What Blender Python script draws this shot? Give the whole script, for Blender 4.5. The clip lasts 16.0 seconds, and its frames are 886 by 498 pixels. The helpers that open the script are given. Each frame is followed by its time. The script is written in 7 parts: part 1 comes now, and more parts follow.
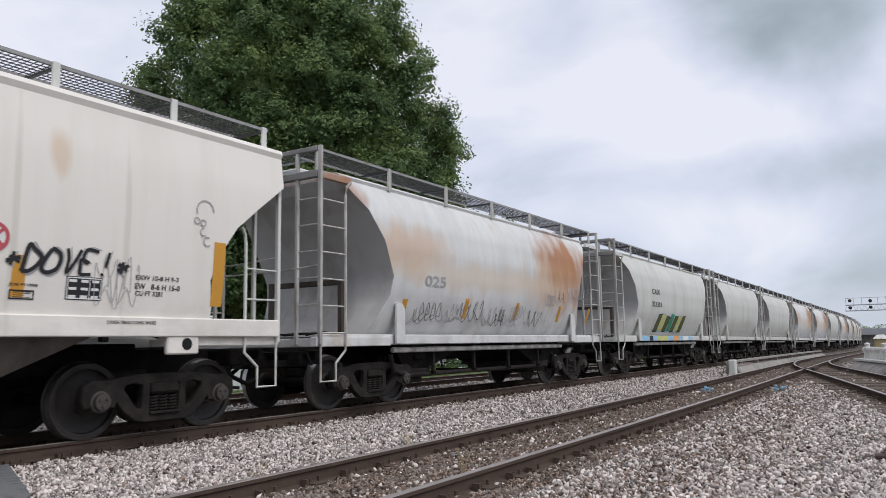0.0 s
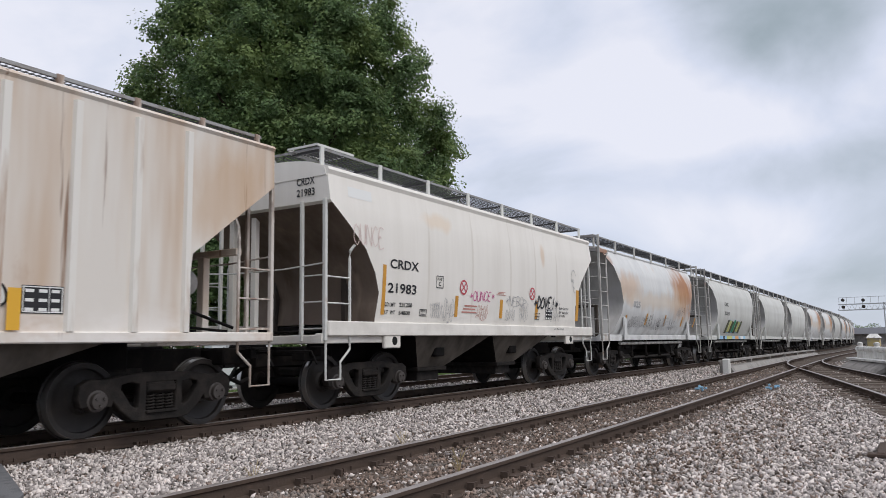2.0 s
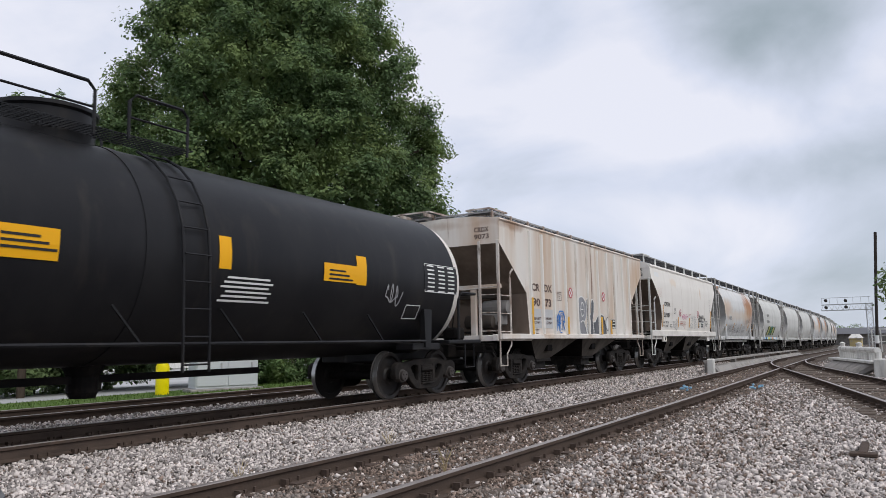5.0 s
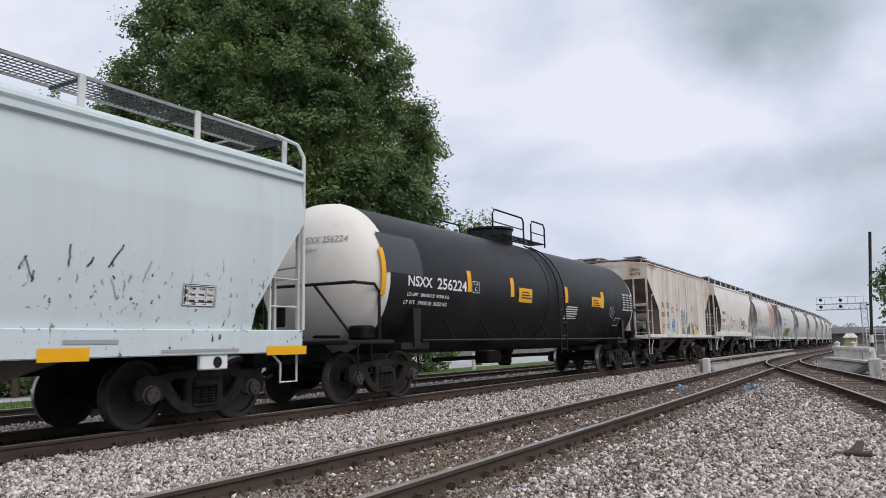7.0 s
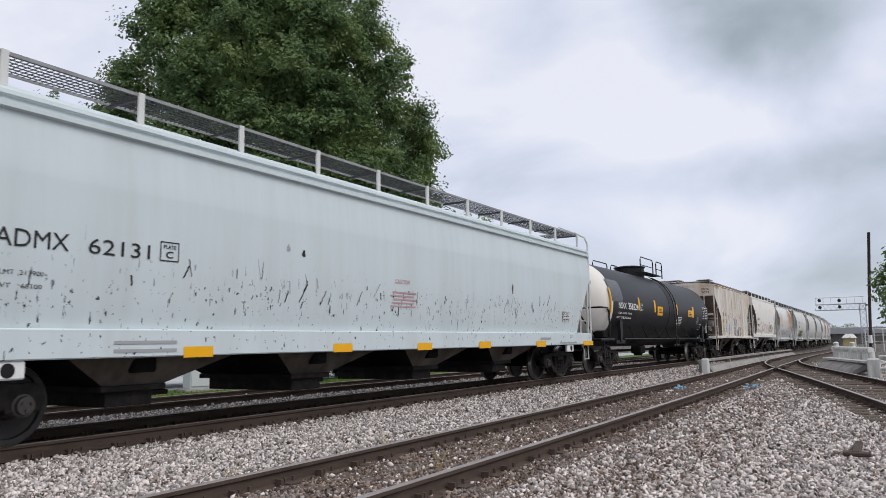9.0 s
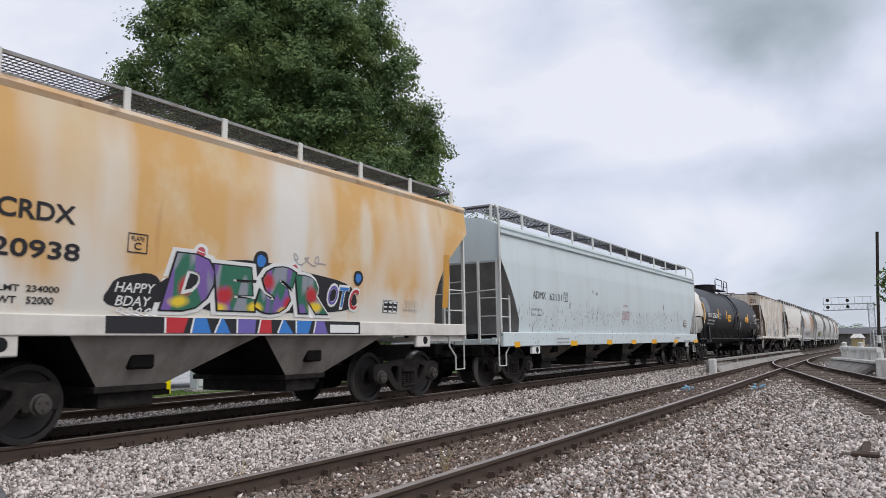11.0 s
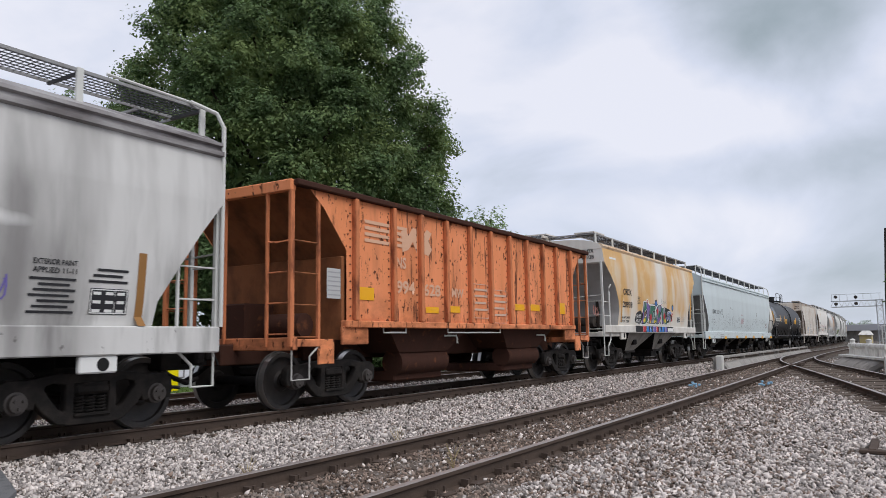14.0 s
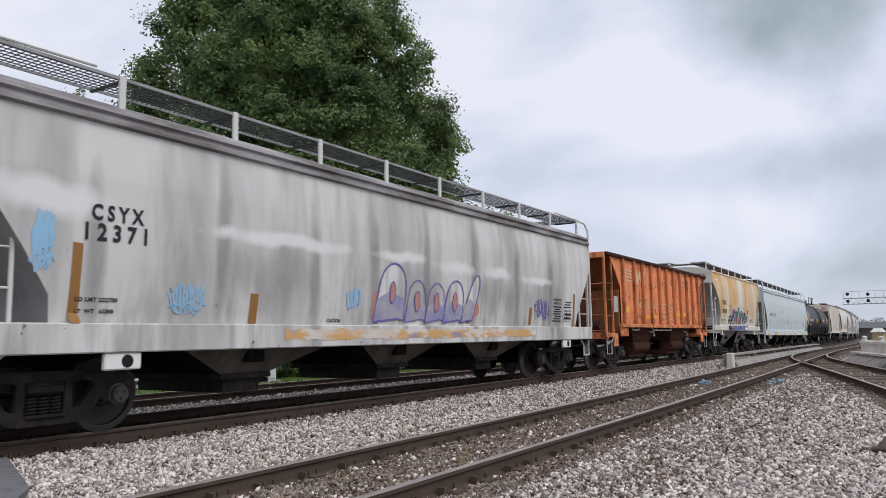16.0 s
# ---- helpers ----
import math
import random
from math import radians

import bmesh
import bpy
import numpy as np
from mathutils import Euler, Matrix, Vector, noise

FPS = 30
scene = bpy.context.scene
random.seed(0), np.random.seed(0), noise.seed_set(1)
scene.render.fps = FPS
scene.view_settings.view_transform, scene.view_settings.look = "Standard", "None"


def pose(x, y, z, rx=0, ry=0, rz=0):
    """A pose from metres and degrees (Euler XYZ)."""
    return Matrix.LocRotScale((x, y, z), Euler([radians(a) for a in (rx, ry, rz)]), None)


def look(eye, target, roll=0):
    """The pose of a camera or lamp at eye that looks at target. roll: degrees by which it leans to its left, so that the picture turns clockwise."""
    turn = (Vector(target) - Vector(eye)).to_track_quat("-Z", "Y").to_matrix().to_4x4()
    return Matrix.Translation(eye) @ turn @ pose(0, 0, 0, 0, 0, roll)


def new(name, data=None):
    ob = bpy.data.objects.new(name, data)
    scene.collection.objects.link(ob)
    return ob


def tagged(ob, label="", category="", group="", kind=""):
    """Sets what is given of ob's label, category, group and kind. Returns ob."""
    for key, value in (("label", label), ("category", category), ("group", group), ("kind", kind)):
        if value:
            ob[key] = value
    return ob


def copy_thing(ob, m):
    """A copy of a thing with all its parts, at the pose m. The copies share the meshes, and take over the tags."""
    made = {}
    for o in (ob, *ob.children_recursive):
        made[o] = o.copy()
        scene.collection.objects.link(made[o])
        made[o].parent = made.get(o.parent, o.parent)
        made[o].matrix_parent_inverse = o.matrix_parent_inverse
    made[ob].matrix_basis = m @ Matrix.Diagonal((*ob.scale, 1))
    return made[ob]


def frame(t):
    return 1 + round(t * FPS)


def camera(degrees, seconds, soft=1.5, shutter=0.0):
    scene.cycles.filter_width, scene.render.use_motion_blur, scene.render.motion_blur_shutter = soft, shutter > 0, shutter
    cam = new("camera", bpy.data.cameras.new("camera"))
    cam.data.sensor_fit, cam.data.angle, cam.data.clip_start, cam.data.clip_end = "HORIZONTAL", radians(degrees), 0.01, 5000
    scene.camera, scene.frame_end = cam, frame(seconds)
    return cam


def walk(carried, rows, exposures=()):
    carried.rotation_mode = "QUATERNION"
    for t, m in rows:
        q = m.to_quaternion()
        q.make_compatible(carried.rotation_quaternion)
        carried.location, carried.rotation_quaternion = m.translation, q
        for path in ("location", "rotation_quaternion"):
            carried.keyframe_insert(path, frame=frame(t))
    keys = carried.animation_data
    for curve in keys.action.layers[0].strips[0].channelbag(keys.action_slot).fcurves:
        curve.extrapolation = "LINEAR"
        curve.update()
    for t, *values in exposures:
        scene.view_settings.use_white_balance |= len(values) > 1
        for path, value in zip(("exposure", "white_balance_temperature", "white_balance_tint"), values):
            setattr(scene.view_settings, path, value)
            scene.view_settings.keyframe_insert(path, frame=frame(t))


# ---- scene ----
EYE = (0.0, -9.415, 1.069)
cam = camera(61.59, 16.0, soft=0.2, shutter=0.1)
VIEWS = [(0, 32.52, 7.31), (0.5, 32.31, 7.32), (1, 32.16, 7.3), (1.5, 32.1, 7.26), (2, 32.11, 7.24), (2.5, 32.03, 7.23), (3, 31.94, 7.23), (3.5, 31.72, 7.25), (4, 31.42, 7.25), (6.5, 30.86, 7.19), (7, 30.76, 7.18), (7.5, 30.71, 7.18), (8, 30.64, 7.18), (8.5, 30.61, 7.19), (9, 30.69, 7.21), (11.5, 31.23, 7.2), (12, 31.23, 7.17), (12.5, 31.25, 7.12), (13, 31.37, 7.06), (13.5, 31.5, 7.04), (14, 31.68, 6.99), (14.5, 31.88, 6.91), (15, 32.09, 6.85), (15.5, 32.27, 6.82), (16, 32.4, 6.8)]


def view(pan, tilt):
    a, b = radians(pan), radians(tilt)
    way = Vector((math.cos(a) * math.cos(b), math.sin(a) * math.cos(b), math.sin(b)))
    return look(EYE, Vector(EYE) + way, -1.0)


walk(cam, [(t, view(p, q)) for t, p, q in VIEWS])

SLACK = {0: -0.04, 0.5: -0.05, 1: -0.14, 1.5: 0.0, 2: -0.03, 2.5: -0.11, 3: -0.03, 3.5: 0.02, 6.5: -0.05, 7: -0.05, 7.5: 0.07, 8: -0.03, 8.5: -0.05, 9: 0.02, 13: -0.04, 14: 0.03, 15: -0.05, 16: -0.02}


def along(t):
    """How far the train has run, with the small surges of its slack."""
    a = math.floor(2 * t) / 2
    k = (t - a) * 2
    return 6.3191 * t + 0.01854 * t * t - 0.000379 * t ** 3 + SLACK.get(a, 0.0) * (1 - k) + SLACK.get(a + 0.5, 0.0) * k


# ---- light ----
world = bpy.data.worlds.new("overcast_sky")
scene.world = world
world.use_nodes = True
wt = world.node_tree
wt.nodes.clear()


def wn(kind, **values):
    n = wt.nodes.new(kind)
    for k, v in values.items():
        n.inputs[k].default_value = v
    return n


w_out, w_bg = wn("ShaderNodeOutputWorld"), wn("ShaderNodeBackground", Strength=0.096)
w_sky = wn("ShaderNodeTexSky")
w_sky.sky_type, w_sky.sun_disc = "NISHITA", False
w_sky.sun_elevation, w_sky.sun_rotation = radians(50), radians(190)
w_co, w_map, w_noise = wn("ShaderNodeTexCoord"), wn("ShaderNodeMapping"), wn("ShaderNodeTexNoise", Scale=2.7, Detail=7.0, Roughness=0.5, Distortion=0.4)
w_map.inputs["Scale"].default_value = (1.0, 1.0, 2.0)
w_map.inputs["Location"].default_value = (3.1, 0.7, 0.35)
w_ramp, w_mix = wn("ShaderNodeValToRGB"), wn("ShaderNodeMixRGB", Fac=0.9)
w_wide = wn("ShaderNodeMapRange")
for k, v in (("From Min", 0.38), ("From Max", 0.62), ("To Min", 0.30), ("To Max", 0.68)):
    w_wide.inputs[k].default_value = v
w_wide.clamp = False
wt.links.new(w_noise.outputs["Fac"], w_wide.inputs["Value"])
fac = w_wide.outputs["Result"]
# broad cloud masses: direction, spread sideways and upwards, how much lighter or darker
for way, wide, tall, amount in (((0.924, 0.074, 0.375), 0.26, 0.15, -0.42), ((0.911, 0.278, 0.306), 0.34, 0.12, 0.05), ((0.959, 0.196, 0.206), 0.32, 0.06, -0.24), ((0.978, 0.163, 0.134), 0.17, 0.06, 0.12), ((0.993, 0.099, 0.059), 0.25, 0.05, -0.12), ((0.794, 0.461, 0.396), 0.2, 0.2, 0.02), ((0.44, 0.831, 0.339), 0.35, 0.25, 0.03), ((0.887, 0.402, 0.228), 0.2, 0.07, -0.18), ((0.85, 0.351, 0.392), 0.12, 0.1, -0.1)):
    sub, mul, ln, mr, add = wn("ShaderNodeVectorMath"), wn("ShaderNodeVectorMath"), wn("ShaderNodeVectorMath"), wn("ShaderNodeMapRange"), wn("ShaderNodeMath")
    sub.operation, mul.operation, ln.operation, add.operation, mr.interpolation_type = "SUBTRACT", "MULTIPLY", "LENGTH", "ADD", "SMOOTHERSTEP"
    sub.inputs[1].default_value, mul.inputs[1].default_value = way, (1 / wide, 1 / wide, 1 / tall)
    mr.inputs["To Min"].default_value, mr.inputs["To Max"].default_value = amount, 0.0
    wt.links.new(w_co.outputs["Generated"], sub.inputs[0])
    wt.links.new(sub.outputs[0], mul.inputs[0])
    wt.links.new(mul.outputs[0], ln.inputs[0])
    wt.links.new(ln.outputs["Value"], mr.inputs["Value"])
    wt.links.new(fac, add.inputs[0])
    wt.links.new(mr.outputs["Result"], add.inputs[1])
    fac = add.outputs[0]
e = w_ramp.color_ramp.elements
e[0].position, e[0].color = 0.08, (3.7, 4.4, 4.9, 1)
e[1].position, e[1].color = 0.68, (9.1, 9.25, 10.3, 1)
mid = e.new(0.5)
mid.color = (7.45, 7.95, 9.4, 1)
wt.links.new(w_co.outputs["Generated"], w_map.inputs["Vector"])
wt.links.new(w_map.outputs["Vector"], w_noise.inputs["Vector"])
wt.links.new(fac, w_ramp.inputs["Fac"])
wt.links.new(w_sky.outputs["Color"], w_mix.inputs["Color1"])
wt.links.new(w_ramp.outputs["Color"], w_mix.inputs["Color2"])
wt.links.new(w_mix.outputs["Color"], w_bg.inputs["Color"])
wt.links.new(w_bg.outputs["Background"], w_out.inputs["Surface"])
sun = new("sun", bpy.data.lights.new("sun", "SUN"))
sun.data.energy, sun.data.angle, sun.data.color = 1.75, radians(40), (1.0, 0.97, 0.93)
sun.matrix_world = look((15, -48, 60), (25, 0, 0))
scene.view_settings.exposure = 0.0


# ---- materials ----
def material(name, base, rough=0.6, metal=0.0, layers=(), bump=0.0, bump_scale=20.0, island=0.0, spots=(), glow_through=0.0):
    """layers: (colour, scale xyz, low, high, strength, detail, z0, z1): a noise between low and high lays the colour on;
    z0 to z1 fades a layer out upwards where it is a splash of dirt."""
    m = bpy.data.materials.new(name)
    m.use_nodes = True
    t = m.node_tree
    p = t.nodes["Principled BSDF"]
    p.inputs["Roughness"].default_value, p.inputs["Metallic"].default_value = rough, metal
    # rust, dust and soot leave little gloss
    p.inputs["Specular IOR Level"].default_value = 0.5 if metal else 0.1 if rough >= 0.7 else 0.2
    co = t.nodes.new("ShaderNodeTexCoord")

    def add(kind):
        return t.nodes.new(kind)

    rgb = add("ShaderNodeRGB")
    rgb.outputs[0].default_value = (*base, 1)
    last = rgb.outputs[0]
    if island:
        geo, hsv, mr = add("ShaderNodeNewGeometry"), add("ShaderNodeHueSaturation"), add("ShaderNodeMapRange")
        mr.inputs["To Min"].default_value, mr.inputs["To Max"].default_value = 1 - island, 1 + island
        t.links.new(geo.outputs["Random Per Island"], mr.inputs["Value"])
        t.links.new(mr.outputs["Result"], hsv.inputs["Value"])
        t.links.new(last, hsv.inputs["Color"])
        last = hsv.outputs["Color"]
    for i, (col, scale, low, high, strength, detail, z0, z1) in enumerate(layers):
        mp, nz, mr, mx = add("ShaderNodeMapping"), add("ShaderNodeTexNoise"), add("ShaderNodeMapRange"), add("ShaderNodeMixRGB")
        mp.inputs["Scale"].default_value = scale
        mp.inputs["Location"].default_value = (i * 3.7 + len(name) * 1.3, i * 1.9, i * 5.1)
        nz.inputs["Scale"].default_value, nz.inputs["Detail"].default_value, nz.inputs["Roughness"].default_value = 1.0, detail, 0.6
        mr.inputs["From Min"].default_value, mr.inputs["From Max"].default_value = low, high
        mr.inputs["To Max"].default_value = strength
        t.links.new(co.outputs["Object"], mp.inputs["Vector"])
        t.links.new(mp.outputs["Vector"], nz.inputs["Vector"])
        t.links.new(nz.outputs["Fac"], mr.inputs["Value"])
        fac = mr.outputs["Result"]
        if z1 != z0:
            sep, zr, mu = add("ShaderNodeSeparateXYZ"), add("ShaderNodeMapRange"), add("ShaderNodeMath")
            mu.operation = "MULTIPLY"
            zr.inputs["From Min"].default_value, zr.inputs["From Max"].default_value = z0, z1
            zr.inputs["To Min"].default_value, zr.inputs["To Max"].default_value = 1.0, 0.0
            t.links.new(co.outputs["Object"], sep.inputs[0])
            t.links.new(sep.outputs["Z"], zr.inputs["Value"])
            t.links.new(zr.outputs["Result"], mu.inputs[0])
            t.links.new(fac, mu.inputs[1])
            fac = mu.outputs[0]
        mx.inputs["Color2"].default_value = (*col, 1)
        t.links.new(fac, mx.inputs["Fac"])
        t.links.new(last, mx.inputs["Color1"])
        last = mx.outputs["Color"]
    for col, centre, radii, strength in spots:
        nz, ad, sb, mu, ln, mr, mx = add("ShaderNodeTexNoise"), add("ShaderNodeVectorMath"), add("ShaderNodeVectorMath"), add("ShaderNodeVectorMath"), add("ShaderNodeVectorMath"), add("ShaderNodeMapRange"), add("ShaderNodeMixRGB")
        mp = add("ShaderNodeMapping")
        mp.inputs["Scale"].default_value = (2.2, 2.2, 0.7)
        nz.inputs["Scale"].default_value, nz.inputs["Detail"].default_value = 1.0, 6.0
        ad.operation, sb.operation, mu.operation, ln.operation = "MULTIPLY_ADD", "SUBTRACT", "MULTIPLY", "LENGTH"
        ad.inputs[1].default_value = tuple(1.5 * a for a in radii)
        sb.inputs[1].default_value = tuple(c + 0.75 * a for c, a in zip(centre, radii))
        mu.inputs[1].default_value = tuple(1 / a for a in radii)
        mr.inputs["From Min"].default_value, mr.inputs["From Max"].default_value = 0.45, 1.05
        mr.inputs["To Min"].default_value, mr.inputs["To Max"].default_value = strength, 0.0
        mx.inputs["Color2"].default_value = (*col, 1)
        t.links.new(co.outputs["Object"], mp.inputs["Vector"])
        t.links.new(mp.outputs["Vector"], nz.inputs["Vector"])
        t.links.new(nz.outputs["Color"], ad.inputs[0])
        t.links.new(co.outputs["Object"], ad.inputs[2])
        t.links.new(ad.outputs[0], sb.inputs[0])
        t.links.new(sb.outputs[0], mu.inputs[0])
        t.links.new(mu.outputs[0], ln.inputs[0])
        t.links.new(ln.outputs["Value"], mr.inputs["Value"])
        t.links.new(mr.outputs["Result"], mx.inputs["Fac"])
        t.links.new(last, mx.inputs["Color1"])
        last = mx.outputs["Color"]
    t.links.new(last, p.inputs["Base Color"])
    if glow_through:
        tr, ms = add("ShaderNodeBsdfTranslucent"), add("ShaderNodeMixShader")
        ms.inputs["Fac"].default_value = glow_through
        t.links.new(last, tr.inputs["Color"])
        t.links.new(p.outputs[0], ms.inputs[1])
        t.links.new(tr.outputs[0], ms.inputs[2])
        t.links.new(ms.outputs[0], t.nodes["Material Output"].inputs["Surface"])
    if bump:
        nz, bp = add("ShaderNodeTexNoise"), add("ShaderNodeBump")
        nz.inputs["Scale"].default_value, nz.inputs["Detail"].default_value = bump_scale, 5.0
        bp.inputs["Strength"].default_value, bp.inputs["Distance"].default_value = bump, 0.02
        t.links.new(co.outputs["Object"], nz.inputs["Vector"])
        t.links.new(nz.outputs["Fac"], bp.inputs["Height"])
        t.links.new(bp.outputs["Normal"], p.inputs["Normal"])
    return m


DIRT, RUST, DARK, BLACK = (0.16, 0.13, 0.10), (0.32, 0.13, 0.045), (0.05, 0.042, 0.036), (0.02, 0.02, 0.02)
STREAK = (2.2, 2.2, 0.16)
white_paint = material("white_paint", (0.79, 0.755, 0.70), 0.5, spots=tuple(((0.60, 0.55, 0.48), (x, -1.5, 2.6), (0.05, 6.0, 1.4), 0.55) for x in (-2.9, -1.2, 0.55, 1.9, 3.2)) + (((0.62, 0.42, 0.25), (2.35, -1.5, 3.25), (0.16, 6.0, 0.3), 0.5), ((0.72, 0.56, 0.40), (-2.6, -1.5, 3.45), (0.6, 6.0, 0.2), 0.5)), layers=(((0.66, 0.62, 0.56), STREAK, 0.45, 0.75, 0.5, 4, 0, 0), (RUST, (0.9, 0.9, 0.5), 0.68, 0.80, 0.3, 5, 0, 0), (DIRT, (1.5, 1.5, 2.5), 0.42, 0.8, 0.4, 5, 1.2, 1.9)), bump=0.12, bump_scale=3)
chalk_paint = material("chalk_paint", (0.70, 0.67, 0.62), 0.6, layers=(((0.50, 0.46, 0.40), STREAK, 0.45, 0.75, 0.6, 4, 0, 0), (RUST, (1.6, 1.6, 0.7), 0.64, 0.76, 0.45, 5, 0, 0), (DIRT, (1.5, 1.5, 2.5), 0.45, 0.8, 0.5, 5, 1.0, 1.9)), bump=0.12, bump_scale=3)
spray_rainbow = material("spray_rainbow", (0.045, 0.17, 0.11), 0.6, layers=(((0.30, 0.31, 0.36), (2.6, 2.6, 1.0), 0.52, 0.56, 0.9, 1, 0, 0), ((0.20, 0.12, 0.36), (2.8, 2.8, 0.8), 0.56, 0.60, 1.0, 1, 0, 0)), spots=tuple(((0.50, 0.04, 0.05), (x, -1.5, z), (0.16, 6.0, 0.16), 1.0) for x, z in ((-1.65, 1.85), (-1.0, 1.78), (-0.2, 2.0), (0.3, 1.7), (0.75, 1.85))) + tuple(((0.80, 0.58, 0.05), (x, -1.5, z), (0.2, 6.0, 0.09), 1.0) for x, z in ((-1.75, 1.66), (-1.1, 1.6), (-0.45, 1.62), (0.2, 1.58), (0.85, 1.68))))
rust_roof = material("rust_stained_roof", (0.66, 0.54, 0.40), 0.65, layers=(((0.62, 0.36, 0.17), (0.8, 0.8, 3.0), 0.40, 0.62, 0.8, 4, 0, 0), ((0.30, 0.17, 0.09), (3, 3, 6), 0.56, 0.70, 0.7, 5, 0, 0)), bump=0.15, bump_scale=5)
ochre_paint = material("ochre_paint", (0.74, 0.70, 0.63), 0.55, spots=(((0.72, 0.69, 0.63), (0.0, -1.5, 1.35), (9.0, 6.0, 0.85), 0.95), ((0.74, 0.71, 0.66), (0.25, -1.5, 2.7), (0.42, 6.0, 1.4), 0.9), ((0.72, 0.66, 0.56), (-2.75, -1.5, 2.9), (0.3, 6.0, 1.2), 0.75), ((0.72, 0.66, 0.56), (2.2, -1.5, 2.8), (0.22, 6.0, 0.9), 0.7), ((0.70, 0.62, 0.50), (-4.6, -1.5, 3.2), (0.5, 6.0, 0.7), 0.5)), layers=(((0.66, 0.38, 0.13), (0.42, 0.42, 0.14), 0.36, 0.52, 0.95, 3, 0, 0), ((0.70, 0.56, 0.36), (1.1, 1.1, 0.9), 0.50, 0.68, 0.75, 4, 0, 0), ((0.50, 0.24, 0.09), (2.4, 2.4, 0.4), 0.62, 0.74, 0.5, 4, 0, 0), (DIRT, (1.5, 1.5, 2.5), 0.45, 0.8, 0.4, 5, 1.2, 1.9)), bump=0.12, bump_scale=3)
tan_paint = material("tan_paint", (0.70, 0.655, 0.60), 0.6, spots=(((0.30, 0.17, 0.10), (-5.0, -1.5, 3.95), (0.9, 6.0, 0.16), 0.7), ((0.50, 0.30, 0.15), (4.9, -1.5, 3.1), (0.8, 6.0, 0.9), 0.5), ((0.74, 0.71, 0.66), (-4.9, -1.5, 3.2), (0.7, 6.0, 0.8), 0.5)), layers=(((0.52, 0.37, 0.255), (0.9, 0.9, 0.12), 0.40, 0.62, 0.8, 4, 0, 0), ((0.17, 0.08, 0.04), (4.2, 4.2, 0.22), 0.64, 0.70, 0.8, 4, 0, 0), (RUST, (1.3, 1.3, 0.7), 0.62, 0.78, 0.5, 5, 0, 0), ((0.74, 0.71, 0.66), (1.4, 1.4, 0.15), 0.55, 0.68, 0.7, 3, 0, 0), ((0.80, 0.76, 0.72), (1.2, 1.2, 2.0), 0.36, 0.56, 0.85, 4, 1.2, 1.75)), bump=0.15, bump_scale=4)
stained_white = material("stained_white", (0.60, 0.55, 0.50), 0.65, layers=(((0.22, 0.14, 0.10), (3, 3, 0.8), 0.44, 0.62, 0.85, 5, 0, 0), ((0.10, 0.07, 0.055), (5, 5, 2), 0.56, 0.70, 0.8, 5, 0, 0)))
grimy_white = material("grimy_white", (0.56, 0.55, 0.52), 0.6, layers=(((0.27, 0.25, 0.23), (3, 3, 1.0), 0.42, 0.62, 0.8, 5, 0, 0), (RUST, (4, 4, 2), 0.60, 0.72, 0.6, 5, 0, 0)))
spray_lilac = material("spray_lilac", (0.30, 0.29, 0.47), 0.6, layers=(((0.44, 0.43, 0.44), (1.6, 1.6, 1.6), 0.42, 0.6, 0.9, 5, 0, 0),))
piece_gray = material("piece_gray", (0.11, 0.115, 0.125), 0.6, layers=(((0.20, 0.20, 0.21), (2, 2, 1), 0.45, 0.65, 0.8, 4, 0, 0),))
piece_pale = material("piece_pale", (0.30, 0.30, 0.32), 0.6, layers=(((0.18, 0.18, 0.19), (2, 2, 1), 0.45, 0.65, 0.8, 4, 0, 0),))
pale_paint = material("pale_paint", (0.61, 0.675, 0.685), 0.5, layers=(((0.50, 0.55, 0.55), STREAK, 0.42, 0.75, 0.5, 4, 0, 0), ((0.04, 0.04, 0.045), (15, 15, 8), 0.635, 0.65, 1.0, 6, 1.65, 2.35), ((0.03, 0.03, 0.035), (13, 13, 1.6), 0.655, 0.675, 1.2, 5, 1.6, 2.6)), bump=0.12, bump_scale=3)
SEAMS_I = (-6.15, -4.25, -2.45, -0.95, 0.65, 2.45, 4.45, 6.3)
BUFF_I = ((-2.95, 2.53, 1.75, 0.13), (-0.1, 2.53, 0.85, 0.12), (1.8, 2.46, 0.9, 0.15), (3.7, 2.47, 0.75, 0.16), (5.6, 2.4, 0.9, 0.12), (-6.6, 2.7, 0.8, 0.25))
gray_paint = material("gray_paint", (0.63, 0.62, 0.60), 0.6, spots=tuple(((0.20, 0.19, 0.185), (x + 0.05, -1.5, 2.2), (0.17, 6.0, 1.5), 0.62) for x in SEAMS_I) + tuple(((0.24, 0.23, 0.225), (x, -1.5, 2.0), (1.1, 6.0, 0.5), 0.5) for x in (-3.2, 0.4, 3.4, 6.0)) + tuple(((0.76, 0.755, 0.74), (x, -1.5, z), (a, 6.0, b), 0.92) for x, z, a, b in BUFF_I), layers=(((0.33, 0.32, 0.31), (0.9, 0.9, 0.16), 0.45, 0.64, 0.8, 4, 0, 0), ((0.15, 0.145, 0.14), (2.2, 2.2, 0.35), 0.50, 0.66, 0.6, 5, 1.2, 3.8), ((0.72, 0.71, 0.69), (0.6, 0.6, 0.2), 0.50, 0.66, 0.6, 3, 0, 0), (DARK, (9, 9, 6), 0.66, 0.70, 0.8, 5, 1.3, 2.5)), bump=0.15, bump_scale=4)
